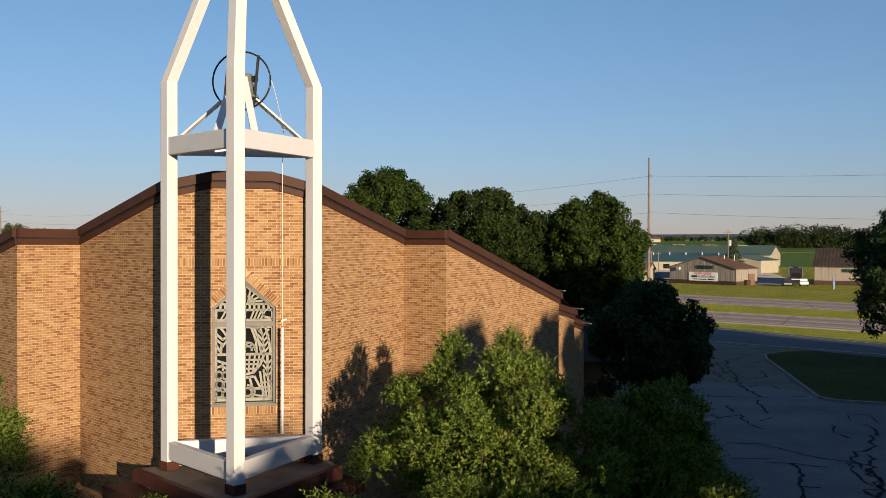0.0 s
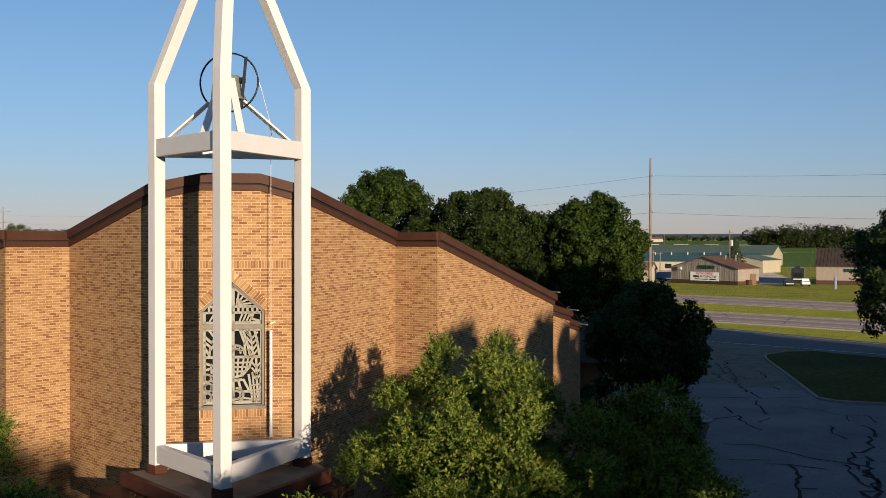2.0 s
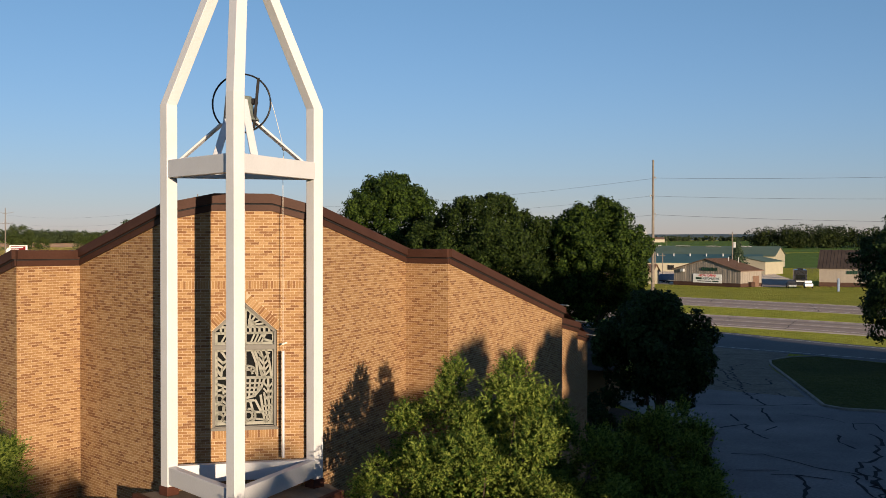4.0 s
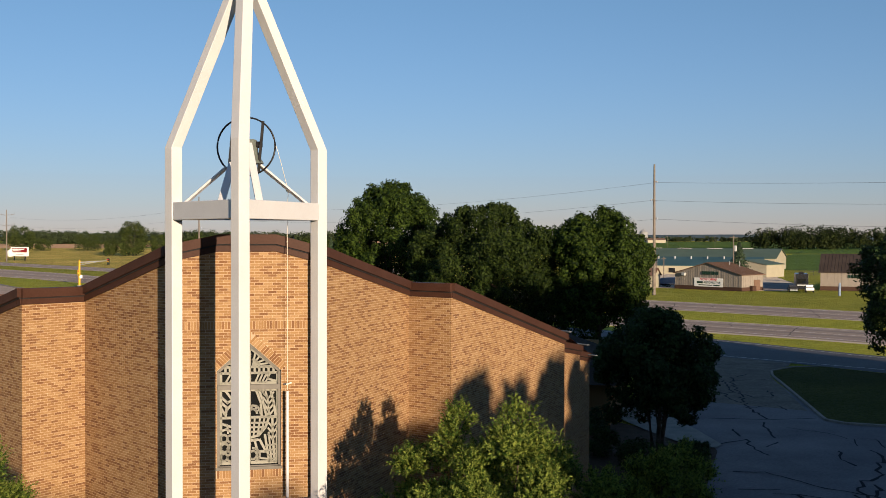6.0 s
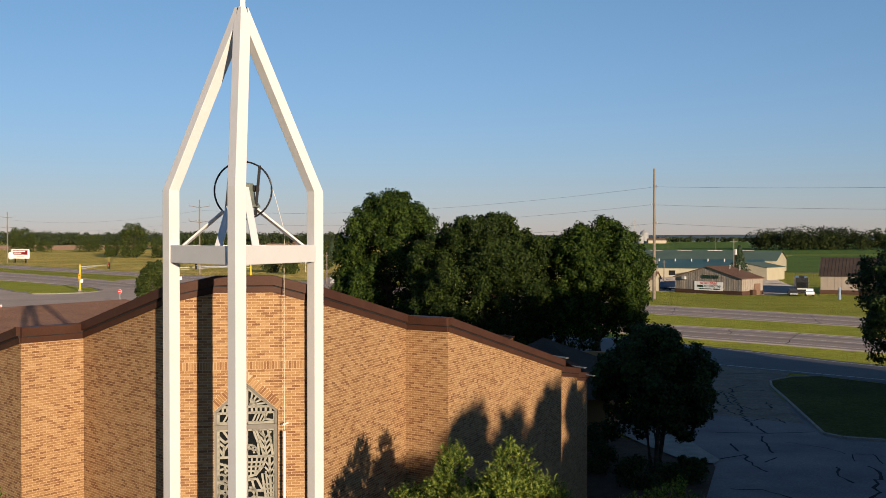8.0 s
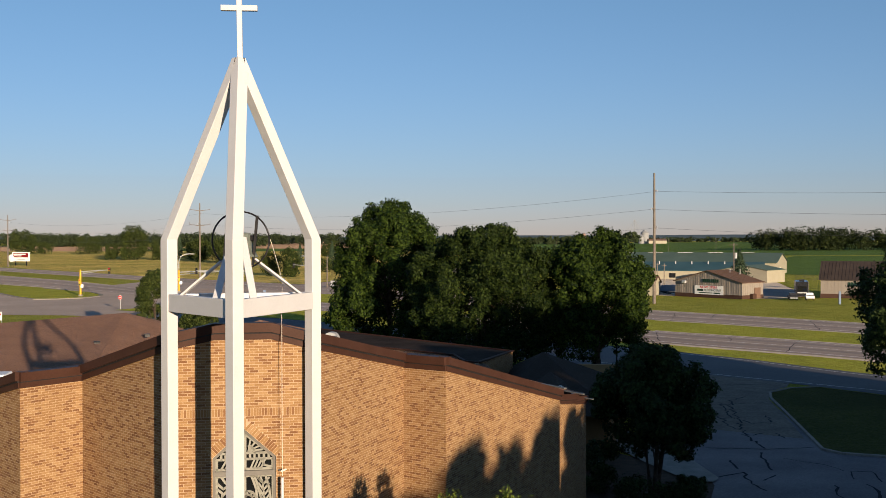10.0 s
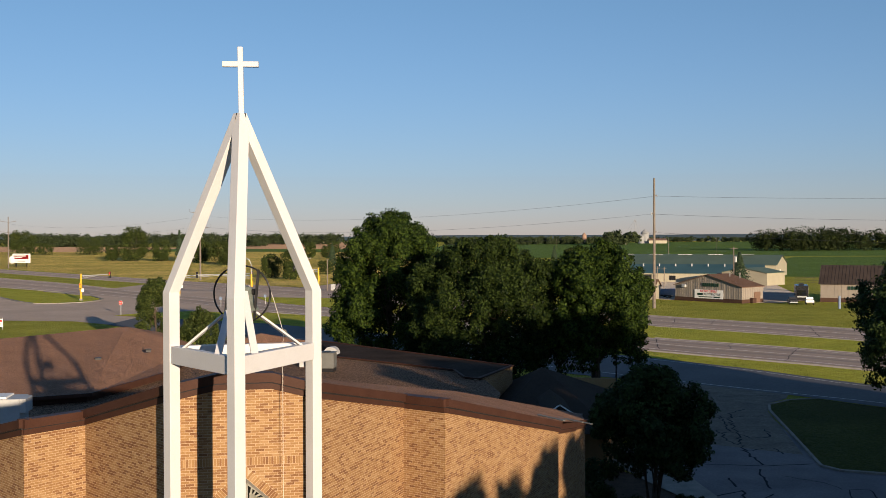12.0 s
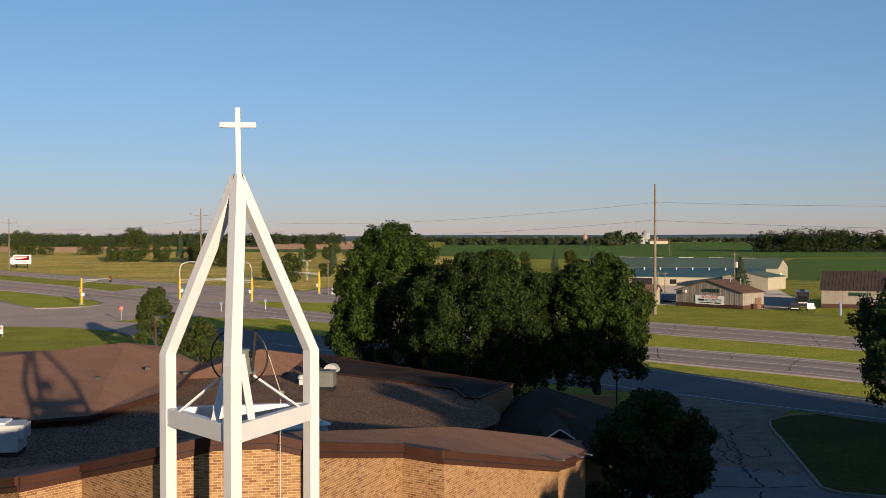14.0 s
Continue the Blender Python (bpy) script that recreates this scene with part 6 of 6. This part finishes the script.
for x, y in ((0.62, 6), (0.70, 8)):
    part("flue", rod(bmesh.new(), (SL * x, y, 5.6), (SL * x, y, 7.7), 0.09), M_STEEL, shop)
barn, BL = shed("storage_barn", "tan ribbed metal barn with dark ribbed roof", (97.2, 279.6), (124, 267.5), 14, 5.0, 9.4, M_TANSIDING, M_BARNROOF, False, 0.85, 1.2)
for k, w in enumerate((0.62, 0.6, 0.62, 0.66, 0.3, 0.7, 0.25, 0.62)):
    part("sign_letter", boxed((7.0 + k * 0.70, -0.16, 3.85), (w * 0.82, 0.10, 0.85)), M_GREENBAR, barn, "dark green sign letter shape")
for k in range(6):
    part("sign_letter", boxed((14.6 + k * 0.70, -0.16, 3.85), (0.52, 0.10, 0.85)), M_GREENBAR, barn, "dark green sign letter shape")
green, GL = shed("long_warehouse", "long cream warehouse with a pale green metal roof", (64, 505), (143, 468), 34, 5.6, 9.6, M_CREAM, M_GREENROOF, False, 0, None, 0.6)
for k in range(5):
    part("roof_light", boxed((16 + k * 14, 15.6, 9.75), (6.5, 1.6, 0.12)), M_SIGNWHITE, green, "white translucent ridge light")
part("door", boxed((GL + 0.1, 12, 1.7), (0.12, 3.0, 3.2)), M_SIGNWHITE, green)
blue, UL = shed("low_warehouse", "low cream warehouse with a blue-green metal roof", (66, 423), (120, 408), 24, 3.6, 6.6, M_CREAM, M_BLUEROOF, False, 0, None, 0.6)
for k in range(7):
    part("roof_vent", rod(bmesh.new(), (10 + k * 6.3, 9, 5.6), (10 + k * 6.3, 9, 7.0), 0.26), M_ACGREY, blue)
part("opening", boxed((10, -0.1, 1.6), (8, 0.1, 2.8)), M_CARBLACK, blue, "dark open bay")
part("window_pane", boxed((22, -0.1, 1.7), (2.4, 0.1, 1.8)), M_GLASS, blue)
lean, _ = shed("side_shed", "cream shed with a green roof end", (100, 392), (113, 380), 14, 4.6, 6.2, M_CREAM, M_GREENROOF, True, 0, None, 0.4)
hut, _ = shed("garden_shed", "small pale shed with a brown roof", (47.4, 297), (56.2, 292.4), 6, 3.6, 5.4, M_CREAM, M_BROWNROOF, False, 0, None, 0.4)

# farm silos and loading tower far off
for x, y, r, h, skin, words in ((429, 2390, 7, 20, M_SILO, "pale grey metal grain bin with conical roof"), (444, 2430, 9.5, 31, M_SILO, "tall grey metal grain bin with conical roof"), (290, 2300, 5, 24, M_SILOBRICK, "slim reddish tile silo beside a grove")):
    bin_ = thing("grain_silo", words, "silo", (x, y, -3), 0, "grain silos")
    part("body", lathe(bmesh.new(), [(r, 0), (r, h * 0.78)], 20), skin, bin_)
    part("roof", lathe(bmesh.new(), [(r * 1.03, h * 0.78), (r * 0.15, h), (r * 0.05, h * 1.03)], 20), skin, bin_)
leg = thing("grain_elevator", "slender steel grain elevator tower with spouts", "tower", (418, 2410, -3))
part("mast", rod(bmesh.new(), (0, 0, 0), (0, 0, 54), 0.8, 0.6, 6), M_SILO, leg)
for dx in (-26, -14, 12, 26):
    part("spout", rod(bmesh.new(), (0, 0, 53), (dx, 0, 18), 0.3, 0.3, 5), M_SILO, leg)
shed("farm_barn", "long tan farm barn beside the silos", (442, 2370), (482, 2370), 20, 7, 11, M_CREAM, M_BROWNROOF, False, 0, None, 0.5)
shed("farm_house", "small white farm house among trees", (340, 2250), (372, 2250), 16, 7, 12, M_SIGNWHITE, M_BARNROOF, False, 0, None, 0.5)

# ---- poles, wires, signals, signs ----
POLES = [(-264, 638.6), (-103, 442), (48.9, 254.1), (205, 62)]
for x, y in POLES:
    z = ground_z(y)
    p = thing("utility_pole", "tall weathered transmission pole with three line arms", "utility pole", (x, y, z), 0, "utility poles")
    part("shaft", rod(bmesh.new(), (0, 0, 0), (0, 0, 31.0), 0.42, 0.22, 12), M_POLEWOOD, p)
    for zz, s in ((27.0, 1), (22.7, -1), (18.3, 1)):
        d = Vector((0.78, 0.62, 0)) * s
        part("arm", rod(bmesh.new(), (0, 0, zz - 0.3), d * 0.9 + Vector((0, 0, zz)), 0.10, 0.07), M_POLEWOOD, p)
        part("insulator", lathe(bmesh.new(), [(0.05, -0.5), (0.14, -0.4), (0.08, -0.25), (0.14, -0.1), (0.06, 0.1)], 8, Matrix.Translation(d * 0.95 + Vector((0, 0, zz)))), M_STEEL, p)
    if x < 0:
        for zz in (28.4, 22.2):
            for side in (-1, 1):
                part("cross_arm", tube(bmesh.new(), [(0, 0, zz - 0.6), (side * 3.6, side * 2.6, zz), (side * 3.7, side * 2.7, zz + 1.1)], [0.16, 0.10, 0.06], 6), M_POLEWOOD, p)
for zz, s in ((27.0, 1), (22.7, -1), (18.3, 1)):
    for a, b in zip(POLES, POLES[1:]):
        pts = []
        for k in range(25):
            f = k / 24
            pts.append((a[0] + (b[0] - a[0]) * f + 0.7 * s, a[1] + (b[1] - a[1]) * f + 0.5 * s, ground_z(a[1]) * (1 - f) + ground_z(b[1]) * f + zz - 0.3 - 3.4 * 4 * f * (1 - f) * 1.0))
        tagged(part("power_line", tube(bmesh.new(), pts, 0.022, 4), M_WIRE, None), "thin dark overhead power line", "power line", "power lines")
# service pole behind the workshop
sp = thing("service_pole", "shorter pole with a transformer behind the workshop", "utility pole", (80.5, 302, -1.4))
part("shaft", rod(bmesh.new(), (0, 0, 0), (0, 0, 14.4), 0.2, 0.14), M_POLEWOOD, sp)
part("transformer", rod(bmesh.new(), (0.5, 0, 10.0), (0.5, 0, 11.6), 0.42), M_STEEL, sp)
part("arm", boxed((0, 0, 13.8), (2.4, 0.15, 0.15)), M_POLEWOOD, sp)
for x, y, h in ((62, 318, 8.5), (66.5, 330, 8.0), (213, 1040, 16), (268, 1075, 16), (150, 1500, 14), (560, 2600, 20)):
    q = thing("field_pole", "plain thin wooden pole", "utility pole", (x, y, ground_z(y)), 0, "field poles")
    part("shaft", rod(bmesh.new(), (0, 0, 0), (0, 0, h), 0.17, 0.13), M_POLEWOOD, q)
    part("arm", boxed((0, 0, h - 0.6), (1.6, 0.14, 0.14)), M_POLEWOOD, q)

def signal(at, turn, arm, height=7.4, lamp=False, label="yellow traffic signal mast with a long arm"):
    s = thing("traffic_signal", label, "traffic signal", (*at, ground_z(at[1])), turn, "traffic signals")
    part("mast", rod(bmesh.new(), (0, 0, 0), (0, 0, height), 0.30, 0.24, 10), M_YELLOW, s)
    part("base", boxed((0, 0, 0.25), (0.9, 0.9, 0.6), 0, 0.06), M_KERB, s)
    bm = bmesh.new()
    rod(bm, (0, 0, height - 0.6), (arm, 0, height - 0.1), 0.13, 0.08)
    rod(bm, (0, 0, height - 1.3), (arm * 0.55, 0, height - 0.55), 0.08, 0.06)
    for k in range(1, 6):
        rod(bm, (arm * 0.1 * k, 0, height - 1.3 + 0.135 * k), (arm * 0.1 * k, 0, height - 0.6 + 0.05 * k), 0.04)
    part("arm", bm, M_STEEL, s)
    for u, z in ((arm, height - 0.3), (0.0, 3.9)):
        head = part("signal_head", boxed((u, -0.42, z), (0.62, 0.4, 1.75), 0, 0.05), M_CARBLACK if u else M_YELLOW, s)
        for j, mm in enumerate((M_RED, M_YELLOW, M_GREENBAR)):
            part("lens", rod(bmesh.new(), (u, -0.62, z + 0.52 - 0.52 * j), (u, -0.70, z + 0.52 - 0.52 * j), 0.19), mm, head)
    part("sign_plate", boxed((0.55, -0.3, 2.9), (0.8, 0.05, 0.9)), M_SIGNWHITE, s)
    if lamp:
        pts = [(0, 0, height), (0, 0, height + 2.6), (0.5, 0, height + 4.0), (1.8, 0, height + 4.7), (3.4, 0, height + 4.8)]
        part("lamp_arm", tube(bmesh.new(), pts, 0.10, 7), M_STEEL, s)
        part("lamp_head", boxed((3.9, 0, height + 4.75), (1.3, 0.4, 0.22), 0, 0.06), M_STEEL, s)
    return s
signal((-101.1, 292.9), -4, 8.3)
signal((-79.6, 315.0), 12, 21, 6.6, True)
signal((-57, 308.0), 178, 16, 6.8, True)
signal((-43, 352), 170, 8.5)
stop = thing("no_entry_sign", "round red no entry sign on a post", "sign", (-72.0, 234, ground_z(234)), -16)
part("post", rod(bmesh.new(), (0, 0, 0), (0, 0, 3.2), 0.06), M_STEEL, stop)
part("plate", rod(bmesh.new(), (0, -0.06, 2.7), (0, -0.10, 2.7), 0.48, 0.48, 20), M_SIGNWHITE, stop)
part("disc", rod(bmesh.new(), (0, -0.10, 2.7), (0, -0.14, 2.7), 0.44, 0.44, 20), M_RED, stop)
part("stripe", boxed((0, -0.16, 2.7), (0.60, 0.03, 0.14)), M_SIGNWHITE, stop)
for x, y, t in ((-56, 262, -12), (-47, 273, -10), (-86, 203, -20)):
    s = thing("road_sign", "small pale rectangular road sign on a post", "sign", (x, y, ground_z(y)), t, "road signs")
    part("post", rod(bmesh.new(), (0, 0, 0), (0, 0, 2.6), 0.06), M_STEEL, s)
    part("plate", boxed((0, -0.07, 2.2), (0.7, 0.04, 0.7)), M_PALEBLUE, s)
for x, y, h in ((-64, 479, 8.6), (-51, 520, 8.4)):
    q = thing("street_lamp", "pale steel lamp post with two heads beyond the junction", "street lamp", (x, y, ground_z(y)), 0, "junction lamps")
    part("post", rod(bmesh.new(), (0, 0, 0), (0, 0, h), 0.14, 0.09), M_STEEL, q)
    part("arm", boxed((0, 0, h - 0.1), (2.6, 0.12, 0.12)), M_STEEL, q)
    for dx in (-1.4, 1.4):
        part("lamp_head", boxed((dx, 0, h), (1.3, 0.5, 0.35), 0, 0.08), M_ACGREY, q)
q = thing("field_pole", "bare wooden pole beside a control cabinet", "utility pole", (-39.6, 348, ground_z(348)), 0, "field poles")
part("shaft", rod(bmesh.new(), (0, 0, 0), (0, 0, 10.3), 0.2, 0.15), M_POLEWOOD, q)
cabinet = thing("control_cabinet", "grey roadside signal control cabinet", "cabinet", (-37.7, 348, ground_z(348)), -10)
part("body", boxed((0, 0, 1.15), (1.4, 1.0, 2.2), 0, 0.05), M_ACGREY, cabinet)
part("plinth", boxed((0, 0, 0.05), (1.6, 1.2, 0.2)), M_KERB, cabinet)
part("door", boxed((0, -0.52, 1.2), (1.1, 0.05, 1.8), 0, 0.02), M_STEEL, cabinet)
yard = thing("lawn_sign", "small printed sign board on the church lawn", "sign", (-82.6, 195, ground_z(195)), -18)
part("panel", boxed((0, 0, 1.25), (2.2, 0.08, 1.5), 0, 0.02), M_SIGNWHITE, yard)
part("panel_bar", boxed((0.1, -0.06, 1.6), (1.7, 0.03, 0.35)), M_RED, yard)
part("panel_bar", boxed((-0.1, -0.06, 1.05), (1.4, 0.03, 0.4)), M_YELLOW, yard)
for x in (-1.0, 1.0):
    part("post", rod(bmesh.new(), (x, 0.06, 0), (x, 0.06, 2.2), 0.05), M_STEEL, yard)
bill = thing("billboard", "white trailer billboard with a red striped panel", "billboard", (-268, 668, -3), -20)
part("panel", boxed((0, 0, 5.6), (13.4, 1.0, 5.8), 0, 0.1), M_SIGNWHITE, bill)
part("panel_block", boxed((0.2, -0.56, 6.5), (11.6, 0.06, 2.7)), M_CARRED, bill, "dark red printed block")
part("panel_bar", boxed((-0.6, -0.60, 7.1), (9.4, 0.04, 0.6)), M_SIGNWHITE, bill)
part("panel_bar", boxed((-2.0, -0.60, 6.1), (6.0, 0.04, 0.45)), M_SIGNWHITE, bill)
part("panel_bar", boxed((0.5, -0.56, 3.8), (6, 0.06, 0.6)), M_STEEL, bill)
part("tank", lathe(bmesh.new(), [(0.5, -1), (2.3, -0.6), (2.5, 0), (2.3, 0.6), (0.5, 1)], 16, pose(-7.2, 0, 4.6, 90, 0, 0)), M_SIGNWHITE, bill)
for x in (-6, 6):
    part("leg", boxed((x * 0.7, 0, 1.4), (0.5, 0.5, 3.0)), M_DARK, bill)
mark = thing("marker_post", "pale blue-white marker post on the grass", "post", (91.4, 250, ground_z(250)), -20)
part("shaft", boxed((0, 0, 1.4), (0.55, 0.4, 2.8), 0, 0.1), M_PALEBLUE, mark)
part("cap", boxed((0, 0, 2.9), (0.45, 0.35, 0.4), 0, 0.08), M_PALEBLUE, mark)
lamp_post = thing("lot_lamp", "short dark lamp post beside the frontage road", "street lamp", (17.9, 113, ground_z(113)), 10)
part("post", rod(bmesh.new(), (0, 0, 0), (0, 0, 6.4), 0.09, 0.07), M_DARK, lamp_post)
part("head", boxed((0.4, 0, 6.45), (1.3, 0.5, 0.22), 0, 0.04), M_STEEL, lamp_post)
box_post = thing("mailbox", "dark box on a short post", "mailbox", (15.6, 112, ground_z(112)), 10)
part("post", rod(bmesh.new(), (0, 0, 0), (0, 0, 1.6), 0.06), M_DARK, box_post)
part("cabinet", boxed((0, 0, 1.9), (0.9, 0.5, 0.8), 0, 0.05), M_DARK, box_post)

# ---- parked vehicles ----
def wheel(bm_parent, x, y, r):
    w = part("wheel", rod(bmesh.new(), (x, y - 0.12, r), (x, y + 0.12, r), r, r, 16), M_RUBBER, bm_parent)
    part("rim", rod(bmesh.new(), (x, y - 0.135, r), (x, y + 0.135, r), r * 0.6, r * 0.6, 10), M_STEEL, w)
def extrude_side(prof, w, inset=0.0):
    bm = bmesh.new()
    a = [bm.verts.new((x, -w / 2, z)) for x, z in prof]
    b = [bm.verts.new((x, w / 2, z)) for x, z in prof]
    bm.faces.new(a)
    bm.faces.new(b[::-1])
    for k in range(len(prof)):
        j = (k + 1) % len(prof)
        bm.faces.new((a[k], b[k], b[j], a[j]))
    bmesh.ops.bevel(bm, geom=bm.edges[:], offset=0.05, segments=2, affect="EDGES", profile=0.5)
    return bm
def pickup(at, turn, paint, label):
    c = thing("pickup_truck", label, "pickup truck", (*at, ground_z(at[1]) + 0.03), turn)
    part("body", extrude_side([(-2.8, 0.5), (2.75, 0.5), (2.8, 0.95), (2.6, 1.12), (1.3, 1.2), (-0.75, 1.2), (-2.75, 1.2)], 1.95), paint, c)
    part("cab", extrude_side([(-0.8, 1.15), (1.35, 1.15), (0.65, 1.85), (-0.65, 1.88)], 1.7), paint, c)
    part("window_glass", extrude_side([(-0.55, 1.27), (1.0, 1.27), (0.55, 1.72), (-0.5, 1.74)], 1.78), M_GLASS, c)
    part("bed", boxed((-1.75, 0, 1.22), (1.8, 1.6, 0.06)), M_RUBBER, c)
    part("bumper", boxed((2.85, 0, 0.6), (0.14, 1.9, 0.25), 0, 0.04), M_STEEL, c)
    part("bumper", boxed((-2.85, 0, 0.6), (0.14, 1.9, 0.25), 0, 0.04), M_STEEL, c)
    for x in (-1.75, 1.75):
        for y in (-0.88, 0.88):
            wheel(c, x, y, 0.40)
    return c
pickup((90.6, 268.5), 75, M_CARWHITE, "white pickup truck parked by the barn")
pickup((86.8, 270.0), 79, M_CARBLACK, "dark pickup truck parked by the barn")
pickup((60.2, 306), -30, M_CARRED, "dark red pickup truck parked behind the workshop")
pickup((55.5, 303), -25, M_CARRED, "dark red pickup truck parked by the shed")
cov = thing("covered_boat", "boat on a trailer under a pale blue cover", "boat", (62.5, 300, ground_z(300)), -35)
part("cover", extrude_side([(-3.4, 0.9), (3.2, 0.9), (3.6, 1.9), (1.0, 2.7), (-2.5, 2.5), (-3.4, 1.8)], 2.3), M_PALEBLUE, cov)
part("trailer", boxed((0, 0, 0.6), (6.4, 1.9, 0.25)), M_DARK, cov)
wheel(cov, -0.8, -1.0, 0.34)
wheel(cov, -0.8, 1.0, 0.34)
rv = thing("motor_coach", "tall dark motor coach parked beside the barn", "motor coach", (93.6, 284, ground_z(284)), 74)
part("body", extrude_side([(-5.5, 0.5), (5.4, 0.5), (5.5, 2.2), (5.2, 4.3), (-5.5, 4.3)], 3.2), M_CARBLACK, rv)
part("windscreen", boxed((-5.52, 0, 2.5), (0.08, 2.2, 1.2)), M_GLASS, rv)
part("side_stripe", boxed((-5.53, 0, 1.4), (0.08, 2.3, 0.3)), M_STEEL, rv)
part("roof_unit", boxed((-1, 0, 4.5), (1.6, 1.3, 0.4), 0, 0.08), M_DARK, rv)
for x in (-3.6, 3.6):
    for y in (-1.2, 1.2):
        wheel(rv, x, y, 0.5)
fence = thing("yard_fence", "grey wire mesh fence panel by the field", "fence", (131, 404, ground_z(404)), -20)
for k in range(6):
    part("post", rod(bmesh.new(), (k * 3.2, 0, 0), (k * 3.2, 0, 2.2), 0.06), M_WIRE, fence)
for z in (0.3, 1.0, 1.6, 2.1):
    part("rail", rod(bmesh.new(), (0, 0, z), (16, 0, z), 0.035), M_WIRE, fence)

# ---- single bricks of the tower panel ----
one = boxes_mesh("brick", [(-LENGTH / 2 + JOINT / 2, LENGTH / 2 - JOINT / 2, 0, COURSE - JOINT, 0.001)], M_BRICK_ONE)
for a, b, z0, z1, pr in loose_bricks:
    ob = part("brick", one, M_BRICK_ONE, wall_parts["panel"])
    ob.matrix_basis = Matrix.Translation(((a + b) / 2, -pr, z0))
